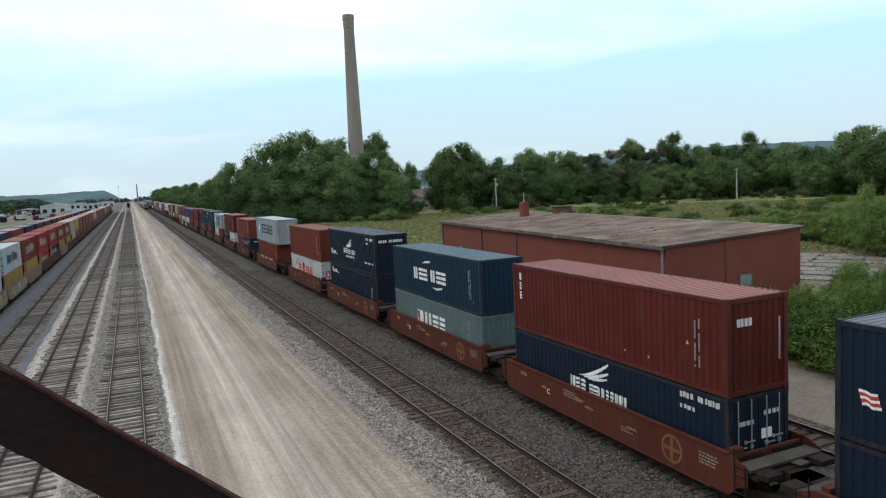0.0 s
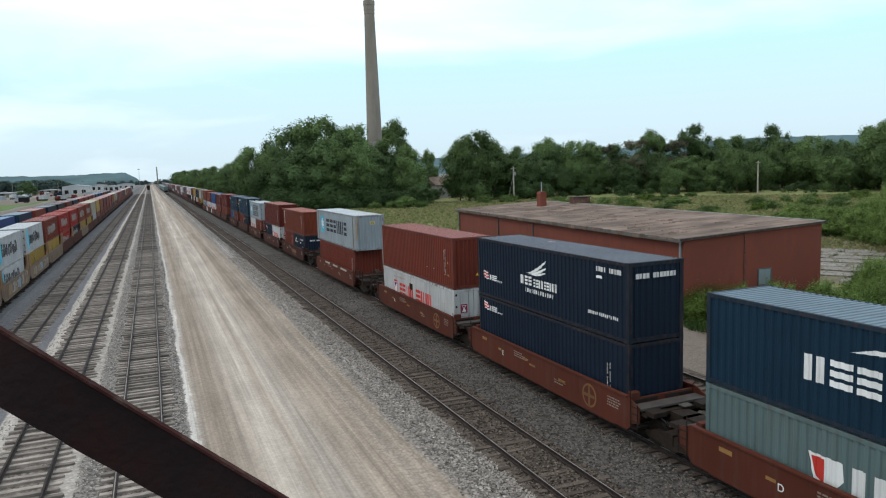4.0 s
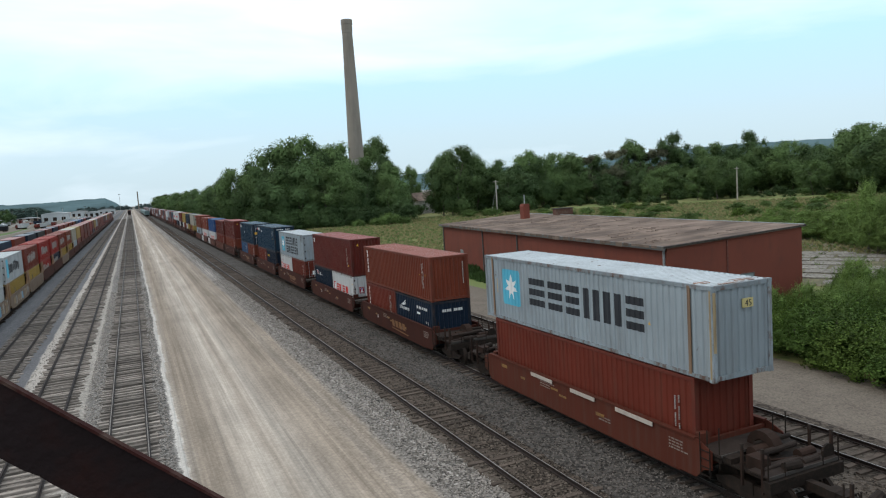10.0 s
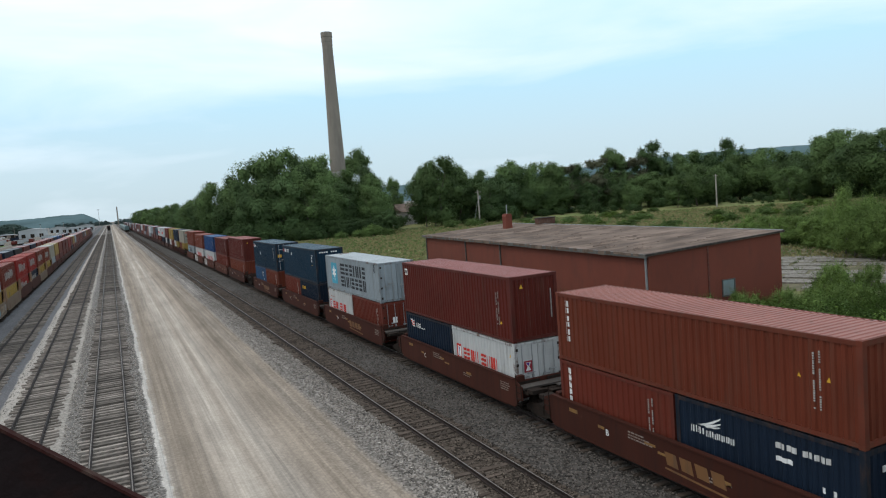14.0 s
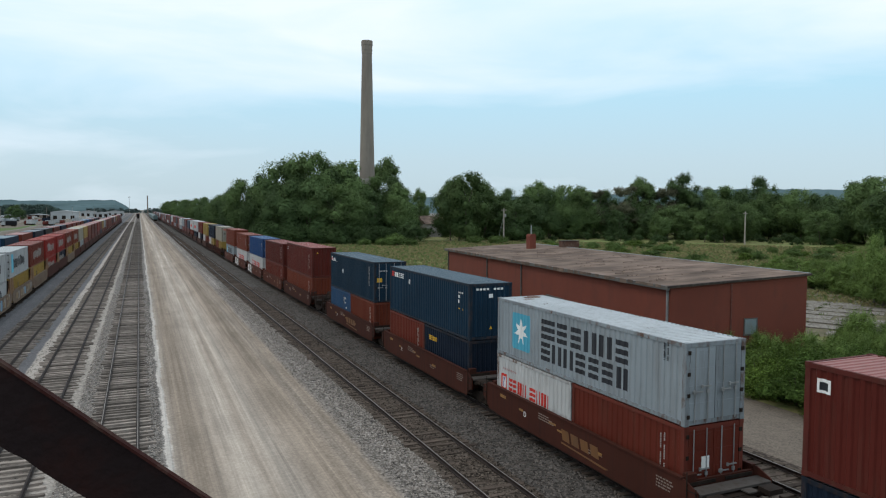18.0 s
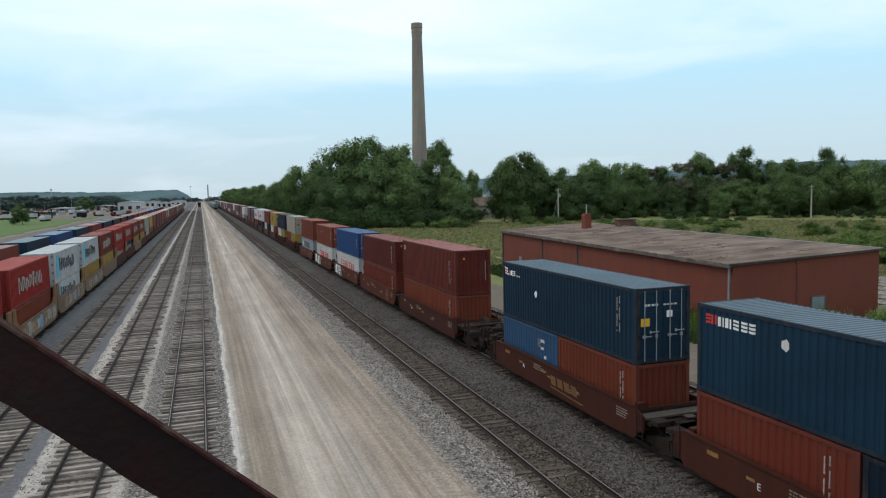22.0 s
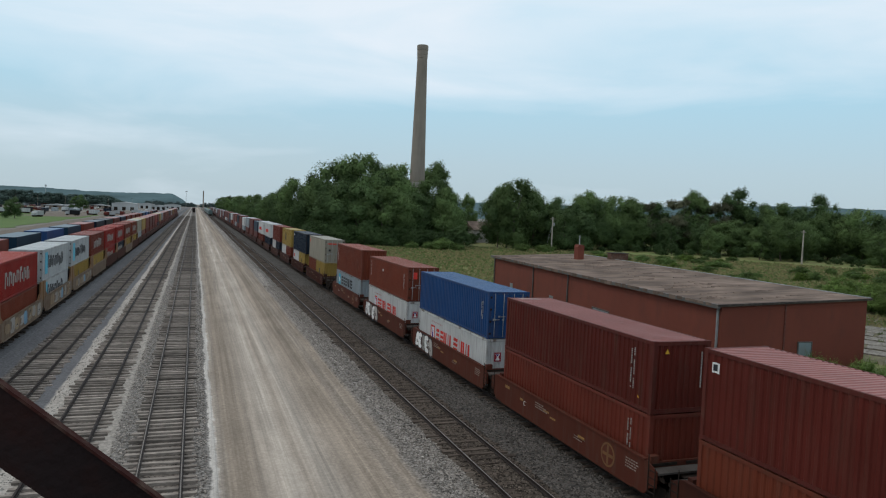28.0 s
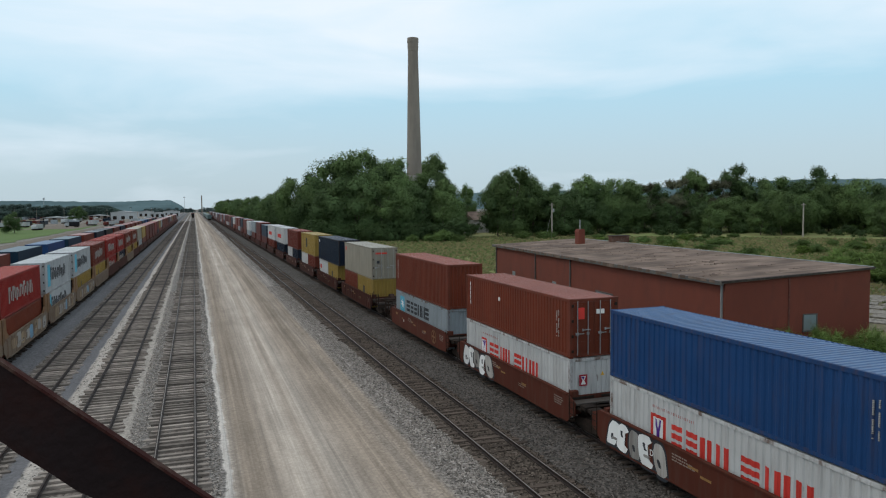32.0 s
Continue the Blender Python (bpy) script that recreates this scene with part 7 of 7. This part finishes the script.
    # young feathery shoots that stand out of the bushes between the shed and the gravel track
    for x, y, h, w in ((35.8, 31.2, 2.9, 0.8), (36.8, 33.2, 2.7, 0.7), (37.4, 30.0, 3.1, 0.75), (38.8, 29.2, 3.0, 0.7), (40.3, 28.6, 2.9, 0.8), (42.0, 28.2, 3.0, 0.8), (33.4, 24.8, 2.9, 0.8), (35.9, 26.9, 3.1, 0.8),
                       (31.9, 28.6, 2.6, 0.8), (32.2, 20.6, 3.0, 0.8), (34.2, 33.4, 2.6, 0.7), (31.6, 16.8, 3.0, 0.8)):
        bush(x, y, h, w, 0, "light-green feathery young shoots among the bushes", airy[rng.randrange(2)])
    for x, y, h, w in ((44.6, 31.8, 3.9, 0.75), (45.8, 30.6, 3.3, 0.8), (48.4, 31.5, 3.4, 0.7)):
        bush(x, y, h, w, 0, "light-green feathery bush beside the slabs", airy[rng.randrange(2)])
    for az, d, h, w in ((53.6, 122, 4.4, 1.5), (54.6, 112, 4.6, 1.4), (55.6, 106, 4.8, 1.3), (56.4, 102, 5.2, 1.2), (57.3, 99, 5.0, 1.2), (58.2, 97, 5.4, 1.1), (58.9, 94, 5.2, 1.0), (59.5, 89, 10.0, 0.5), (60.1, 86, 8.2, 0.7),
                        (60.8, 85, 5.6, 1.0), (61.5, 84, 7.2, 0.8), (62.4, 83, 6.4, 1.0), (63.4, 83, 7.4, 0.9), (64.4, 84, 7.8, 0.9), (57.8, 112, 5.6, 1.4), (60.2, 104, 7.0, 1.2), (62.0, 98, 8.0, 1.1), (64.0, 96, 8.4, 1.1)):
        x, y = polar(az - 4.2, d)
        bush(x, y, h * 0.88, w, 0, "tall feathery light-green thicket at the edge of the slab", airy[rng.randrange(2)])
    x, y = polar(22.2, 246)
    bush(x, y, 4.2, 1.3, 0, "dark shrub before the house", under[0])
    for az in (17.2, 18.6, 19.8, 20.9, 26, 28):
        x, y = polar(az, 192 if az < 24 else 205)
        bush(x, y, rng.uniform(2.5, 4.5), 1.5, 0, "green shrub at the foot of the trees")
    for i in range(60):
        az = 23.6 + 42 * (i + rng.random() * 0.6) / 60
        x, y = polar(az, rng.uniform(228, 262))
        bush(x, y, rng.uniform(2.0, 4.6), rng.uniform(1.0, 1.4), 0, "dark undergrowth at the foot of the tree belt", under[i % 2])
    for i in range(26):
        az = 8 + 13 * (i + rng.random() * 0.6) / 26
        x, y = polar(az, rng.uniform(198, 208))
        bush(x, y, rng.uniform(3.5, 7.5), rng.uniform(1.0, 1.4), 0, "dark undergrowth at the foot of the tree clump", under[i % 2])
    for i in range(40):
        y = 215 + 26 * i
        bush(30 + rng.uniform(0, 4) + 0.006 * y, y, rng.uniform(5, 9), 1.5, 0, "dark undergrowth along the railway", under[i % 2])
    # yard side: lone trees and the far woods
    tree(-72.9, 342.5, 9.5, 4, 1.15, 1.0, "round dark tree on the lawn beyond the yard")
    tree(-92, 360, 7.0, 0, 1.1, 3.0, "smaller dark tree on the lawn beyond the yard")
    x, y = polar(-8.0, 620)
    tree(x, y, 13, 4, 1.3, 2.0, "round dark tree beyond the yard")
    # leaf green dulled towards blue: distance haze painted into the colour
    haze = leaves("hazed_far_leaf", (0.070, 0.108, 0.092))
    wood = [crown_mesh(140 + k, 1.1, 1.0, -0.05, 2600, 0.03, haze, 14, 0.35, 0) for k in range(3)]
    for i in range(120):
        q = (i + rng.random()) / 120
        az = -30 + 24.5 * q
        d = rng.uniform(620, 1000) + 250 * q
        x, y = polar(az, d)
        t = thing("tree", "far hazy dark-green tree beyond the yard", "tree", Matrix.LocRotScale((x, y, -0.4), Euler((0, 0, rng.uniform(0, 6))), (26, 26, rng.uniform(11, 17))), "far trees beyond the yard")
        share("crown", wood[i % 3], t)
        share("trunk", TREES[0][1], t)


def far_belt():
    """Trees and low roofs that close the view where the tracks meet; haze is painted into the leaves."""
    rng = random.Random(31)
    # bluer and paler than the near leaves, to stand for the hazy air
    haze = leaves("hazed_far_blue_leaf", (0.085, 0.122, 0.118), 0.2)
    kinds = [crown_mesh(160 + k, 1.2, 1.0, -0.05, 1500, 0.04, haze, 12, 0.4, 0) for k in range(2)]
    for i in range(30):
        x, y = polar(-3.4 + 5.2 * (i + rng.random() * 0.7) / 30, rng.uniform(1560, 1750))
        if 2 < x < 12:
            continue
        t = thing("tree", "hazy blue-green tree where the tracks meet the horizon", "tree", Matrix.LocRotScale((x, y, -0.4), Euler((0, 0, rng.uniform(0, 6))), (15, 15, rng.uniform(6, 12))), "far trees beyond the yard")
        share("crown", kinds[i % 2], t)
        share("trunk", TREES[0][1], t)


def field_grass():
    """Tall tufts of grass over the field, green and straw-coloured, gathered as stuff."""
    g = np.random.default_rng(2)
    for k, (mat, n) in enumerate(((leaves("grass_green", (0.185, 0.195, 0.072), 0.15), 22000), (leaves("grass_straw", (0.285, 0.255, 0.120), 0.15), 30000))):
        az = np.radians(g.uniform(13, 64, n))
        d = 48 + 170 * g.random(n)
        x, y = d * np.sin(az), d * np.cos(az)
        keep = (x > 31.5) & ~((x > 31) & (x < 49.5) & (y > 34) & (y < 84)) & ~((x > 50) & (x < 112) & (y < 84) & (np.hypot(x, y) < 88 - 0.6 * (np.degrees(az) - 51)))
        x, y = x[keep], y[keep]
        m = len(x)
        near = np.clip(np.hypot(x, y) / 190, 0.25, 1.0) ** 1.2
        h, w, a = g.uniform(0.25, 0.75, m) * (0.35 + 0.65 * near), g.uniform(0.3, 0.9, m) * near, g.random(m) * 3.14
        dx, dy = np.cos(a) * w, np.sin(a) * w
        z = np.full(m, -0.35)
        v = np.stack([np.stack([x - dx, y - dy, z], 1), np.stack([x + dx, y + dy, z], 1), np.stack([x + dx * 0.7 + 0.1, y + dy * 0.7, z + h], 1), np.stack([x - dx * 0.5, y - dy * 0.5 + 0.1, z + h * 0.8], 1)], 1).reshape(-1, 3)
        f = (np.arange(4)[None] + 4 * np.arange(m)[:, None]).tolist()
        me = bpy.data.meshes.new("field_grass")
        me.from_pydata(v.tolist(), [], f)
        me.materials.append(mat)
        tagged(share("field_grass", me), ("green", "straw-coloured")[k] + " tufts of tall grass in the field", "grass", kind="stuff")


def wall_weeds():
    """Tall dark weeds along the foot of the shed."""
    g = np.random.default_rng(9)
    for mat, n, x0, x1, y0, y1, hh, lab in ((leaves("weed_dark", (0.060, 0.105, 0.032)), 18000, 29.2, 32.6, 29, 84, 1.1, "tall dark green weeds along the shed wall"),
                                         (leaves("weed_light", (0.115, 0.165, 0.055)), 5000, 32.5, 44.5, 32.6, 35.0, 0.85, "light green weeds at the end of the shed")):
        y = y0 + (y1 - y0) * g.random(n)
        x = x0 + (x1 - x0) * g.random(n) ** 0.7 + 0.09 * np.maximum(0, y - 36) * (x0 < 30)
        h = hh * g.uniform(0.25, 1.0, n) * (0.65 + 0.35 * np.sin(y * 0.9) * np.sin(y * 0.37 + 1))
        a, w = g.random(n) * 6.283, g.uniform(0.05, 0.14, n)
        dx, dy, z = np.cos(a) * w, np.sin(a) * w, np.full(n, -0.36)
        lx, ly = g.normal(0, 0.16, n), g.normal(0, 0.16, n)
        v = np.stack([np.stack([x - dx, y - dy, z], 1), np.stack([x + dx, y + dy, z], 1), np.stack([x + lx + dx * 0.6, y + ly + dy * 0.6, z + h * 0.8], 1), np.stack([x + lx * 1.5, y + ly * 1.5, z + h], 1)], 1).reshape(-1, 3)
        me = bpy.data.meshes.new("wall_weeds")
        me.from_pydata(v.tolist(), [], (np.arange(4)[None] + 4 * np.arange(n)[:, None]).tolist())
        me.materials.append(mat)
        tagged(share("wall_weeds", me), lab, "weeds", kind="stuff")


def hills():
    """Far wooded ridges, with small clumps of trees along their crests."""
    # the blue-grey of distance haze is painted into the woods' colour
    wood = material("hazed_far_woods", (0.100, 0.150, 0.160), rough=1.0, scale=0.03, vary=0.25, dirt=(0.058, 0.092, 0.098), dirt_amount=0.4, bump=0.0, spec=0.0)
    for name, a0, a1, d, top, lab in (("hill_west", -60, -0.7, 2900, lambda q: 0.0098 + 0.0009 * math.sin(q * 40) - 0.0098 * max(0, (q - 0.985) / 0.015), "low wooded ridge far behind the yard"),
                                      ("hill_east", 16, 80, 2300, lambda q: 0.012 + 0.016 * math.sin(q * 2.6) + 0.002 * math.sin(q * 17), "low wooded ridge far behind the field")):
        v, f, n = [], [], 260
        for i in range(n + 1):
            q = i / n
            az = a0 + (a1 - a0) * q
            h = 9.7 + d * top(q) + 3.0 * noise.noise((i * 0.35, 0, d)) + 1.6 * noise.noise((i * 1.7, 3, d))
            for dd, z in ((d - 350, -0.4), (d - 120, h * 0.7), (d, h), (d + 300, -0.4)):
                x, y = polar(az, dd)
                v.append((x, y, z))
        for i in range(n):
            for k in range(3):
                a = i * 4 + k
                f.append((a, a + 4, a + 5, a + 1))
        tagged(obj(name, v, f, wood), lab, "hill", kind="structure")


def yard_buildings():
    pale = material("pale_metal_wall", (0.36, 0.375, 0.38), rough=0.6, scale=0.3, dirt_amount=0.12)
    dark = material("dull_brown_wall", (0.22, 0.17, 0.14), rough=0.8, scale=0.5)
    rng = random.Random(8)
    for az, d, w, l, h, mat in ((-4.9, 700, 20, 26, 6.8, pale), (-2.6, 860, 16, 16, 5, pale), (-8.2, 680, 16, 12, 3.6, dark), (-9.4, 640, 20, 10, 3.2, dark), (-1.6, 1000, 20, 20, 6, pale), (-6.6, 760, 18, 12, 3.5, dark), (-3.4, 980, 18, 12, 6, pale)):
        x, y = polar(az, d)
        t = thing("yard_building", "low pale building beyond the yard", "building", pose(x, y, -0.42), "yard buildings")
        Soup().box(-w / 2, w / 2, -l / 2, l / 2, 0, h).put("wall", mat, t)
        Soup().prism([(-w / 2 - 0.5, h), (w / 2 + 0.5, h), (0, h + w * 0.07)], "y", -l / 2 - 0.5, l / 2 + 0.5).put("roof", pale, t)
        for k in range(3):
            a = -w / 2 + w * (k + 0.5) / 3
            Soup().box(a - 1.5, a + 1.5, -l / 2 - 0.05, -l / 2 + 0.1, 0, 3.6).put("door", STEELDARK, t)
    for i in range(46):
        az, d = rng.uniform(-13, -1.2), rng.uniform(520, 900)
        x, y = polar(az, d)
        c = rng.choice(("white", "grey", "red", "orange", "navy", "tan", "white", "grey"))
        if x > -26:
            continue
        container(y, -0.4, 12.19, 2.6, c, x=x, far=True, moving=False, group="trailers in the yard", label=c + " trailer standing in the yard")
    sheet("field_track", "pale bare earth track through the field", SIDEGRAVEL, 126, 152, 133.5, 137.5, -0.20, "road", nx=10, ny=2, edge=1.0)
    sheet("yard_paving", "pale paved yard beyond the sidings", CONCRETE, -330, -26, 480, 1000, -0.36, "pavement", nx=2, ny=2)
    sheet("yard_lane", "pale gravel lane beside the sidings", SIDEGRAVEL, -51, -44, 60, 600, -0.325, "road", nx=1, ny=60, edge=2.0)
    sheet("yard_lane", "narrow pale gravel lane beside the parked train", SIDEGRAVEL, -36.5, -33.5, 40, 500, -0.34, "road", nx=1, ny=60, edge=0.8)
    sheet("yard_strip", "dark cinder strip beside the lane", CINDER, -41.5, -37.5, 40, 500, -0.335, "ground", nx=1, ny=60, edge=1.2)
    # bare patches, heaps of gravel, stacked pipes, parked lorries and lamp poles about the far lots
    for x0, x1, y0, y1, mat in ((-150, -88, 470, 530, SIDEGRAVEL), (-240, -120, 545, 600, CONCRETE), (-84, -58, 400, 520, SIDEGRAVEL), (-210, -130, 380, 400, DRYEARTH), (-300, -95, 300, 309, DRYEARTH), (-130, -62, 250, 256, SIDEGRAVEL)):
        sheet("bare_patch", "bare pale earth in the far lots", mat, x0, x1, y0, y1, -0.30, "ground", nx=10, ny=3, edge=3.0, wob=0.05)
    for k in range(16):
        x, y = polar(rng.uniform(-15, -4), rng.uniform(430, 640))
        t = thing("gravel_heap", "low heap of pale gravel in the far lots", "heap", pose(x, y, -0.36), "gravel heaps")
        v, f, n, r, h = [(0, 0, rng.uniform(1.2, 2.6))], [], 14, rng.uniform(3, 7), 0
        for ring, (q, zz) in enumerate(((0.45, 0.6), (1.0, 0.0))):
            v += [(r * q * (1 + 0.2 * noise.noise((k, i, ring))) * math.cos(2 * math.pi * i / n) * 1.6, r * q * math.sin(2 * math.pi * i / n), v[0][2] * zz - (0.2 if ring else 0)) for i in range(n)]
        f = [(0, 1 + i, 1 + (i + 1) % n) for i in range(n)] + [(1 + i, 1 + n + i, 1 + n + (i + 1) % n, 1 + (i + 1) % n) for i in range(n)]
        obj("gravel_mound", v, f, (SIDEGRAVEL, CONCRETE, DRYEARTH)[k % 3], t)
    for k in range(22):
        x, y = polar(rng.uniform(-14, -3.2), rng.uniform(380, 700))
        if x > -34:
            continue
        t = thing("lorry", "small dark lorry parked in the far lots", "lorry", pose(x, y, -0.36, 0, 0, rng.uniform(0, 180)), "parked lorries")
        body = PAINTS[rng.choice(("black", "silver", "navy", "brown", "silver"))]
        Soup().box(-1.2, 1.2, -3.4, 1.6, 0.9, 3.0).put("load_box", body, t)
        Soup().prism([(1.8, 0.8), (3.9, 0.8), (3.9, 1.9), (3.3, 2.6), (1.8, 2.6)], "x", -1.1, 1.1).put("cab", PAINTS["silver" if k % 2 else "red"], t)
        Soup().box(-1.0, 1.0, -3.2, 3.6, 0.5, 0.9).put("chassis", STEELDARK, t)
        for wy in (-2.4, -1.2, 2.9):
            Soup().tube((-1.15, wy, 0.5), (1.15, wy, 0.5), 0.5, n=12).put("wheel_pair", STEELDARK, t)
    for k in range(9):
        x, y = polar(-14.5 + 1.4 * k + rng.uniform(-0.3, 0.3), rng.uniform(420, 760))
        if x > -30:
            continue
        t = thing("yard_light", "thin grey light pole in the far lots", "light pole", pose(x, y, -0.36), "yard light poles")
        Soup().tube((0, 0, 0), (0, 0, 11), 0.14, 0.09, n=6).put("post", POLEWOOD, t)
        Soup().box(-0.9, 0.9, -0.15, 0.15, 10.9, 11.1).put("lamp_bar", STEELDARK, t)
    t = thing("water_tower", "small white water tower on the far ridge", "tower", pose(-480, 2700, -0.4))
    Soup().tube((0, 0, 0), (0, 0, 44), 0.7, n=8).put("stem", pale, t)
    Soup().tube((0, 0, 43), (0, 0, 49), 3.0, n=14).put("tank", pale, t)
    x, y = polar(22.3, 262)
    t = thing("house", "small pale house half hidden by trees", "house", pose(x, y, 0.3, 0, 0, 20))
    Soup().box(-5, 5, -4, 4, -0.8, 4.2).put("wall", material("grey_siding", (0.34, 0.33, 0.31), rough=0.7), t)
    Soup().prism([(-4.5, 4.2), (4.5, 4.2), (0, 7.2)], "x", -5.4, 5.4).put("roof", ROOFTAR, t)
    for a in (-2.5, 2.0):
        Soup().box(a - 0.6, a + 0.6, -4.05, -3.9, 1.2, 2.9).put("window", STEELDARK, t)


def slab_yard():
    """Cracked concrete slabs with weeds in their joints, beyond the shed."""
    t = thing("slab_yard", "cracked pale concrete slabs with weeds between them", "pavement", kind="structure")
    rng = random.Random(3)
    me = []
    for k in range(5):
        # broken outlines, sunk at one edge
        e = [rng.uniform(-0.16, 0.12) for _ in range(8)]
        me.append(Soup().prism([(-2.85 + e[0], -1.08 + e[1]), (0.3, -1.18 + e[2]), (2.8 + e[3], -1.12 + e[4]), (2.85 + e[5], 1.08 + e[6]), (-0.4, 1.2 + e[7]), (-2.8 + e[2], 1.1 + e[4])], "z", -0.1, 0.08).mesh("slab", CONCRETE))
    sheet("dry_ground", "dry tan earth and straw under the concrete slabs", DRYEARTH, 49.8, 116, 27, 90, -0.262, "ground", nx=8, ny=8, wob=0.02, edge=1.5)
    ca, sa = math.cos(radians(-57)), math.sin(radians(-57))
    tufts = []
    for i in range(-8, 9):
        for j in range(-11, 12):
            u, w = i * 6.0 + 1.9 * (j % 3), j * 3.0
            x, y = 80 + u * ca - w * sa, 57 + u * sa + w * ca
            if not (51.5 < x < 113 and 29 < y < 86) or math.hypot(x, y) > 88 - 0.8 * (math.degrees(math.atan2(x, y)) - 51) or rng.random() < 0.08:
                continue
            share("slab", me[rng.randrange(5)], t, m=pose(x, y, -0.27 + rng.uniform(-0.05, 0.03), rng.gauss(0, 0.7), rng.gauss(0, 0.5), -57 + rng.gauss(0, 1.2)))
            for _ in range(rng.randrange(0, 6)):
                a, side = rng.uniform(-3, 3), rng.choice((-1.5, -1.5, 1.5))
                tufts.append((x + a * ca - side * sa, y + a * sa + side * ca, rng.uniform(0.12, 0.5)))
    v, f = [], []
    for x, y, h in tufts:
        for _ in range(7):
            a, r = rng.uniform(0, 6.28), rng.uniform(0.05, 0.3)
            bx, by, k = x + r * math.cos(a) * 1.5, y + r * math.sin(a), len(v)
            v += [(bx - 0.12, by, -0.3), (bx + 0.12, by + 0.05, -0.3), (bx + 0.2 * math.cos(a), by + 0.2 * math.sin(a), -0.25 + h * rng.uniform(0.6, 1.2))]
            f.append((k, k + 1, k + 2))
    tagged(obj("joint_weeds", v, f, leaves("grass_green", (0.12, 0.15, 0.055))), "green weeds in the joints of the concrete slabs", "weeds", kind="stuff")


build_tracks()
loose_stones()
bridge()
build_train()
build_parked()
shed()
chimney()
pole(98.2, 181.2, 10.6)
pole(166.3, 155.8, 10.0, False)
slab_yard()
build_plants()
field_grass()
wall_weeds()
far_belt()
hills()
yard_buildings()


def motions():
    """Everything on the moving train rolls towards the bridge, slowing a little."""
    times = [i * 2.0 for i in range(17)]
    for ob in MOVING:
        base = ob.matrix_basis.copy()
        walk(ob, [(t, Matrix.Translation((0, -travelled(t), 0)) @ base) for t in times])


motions()
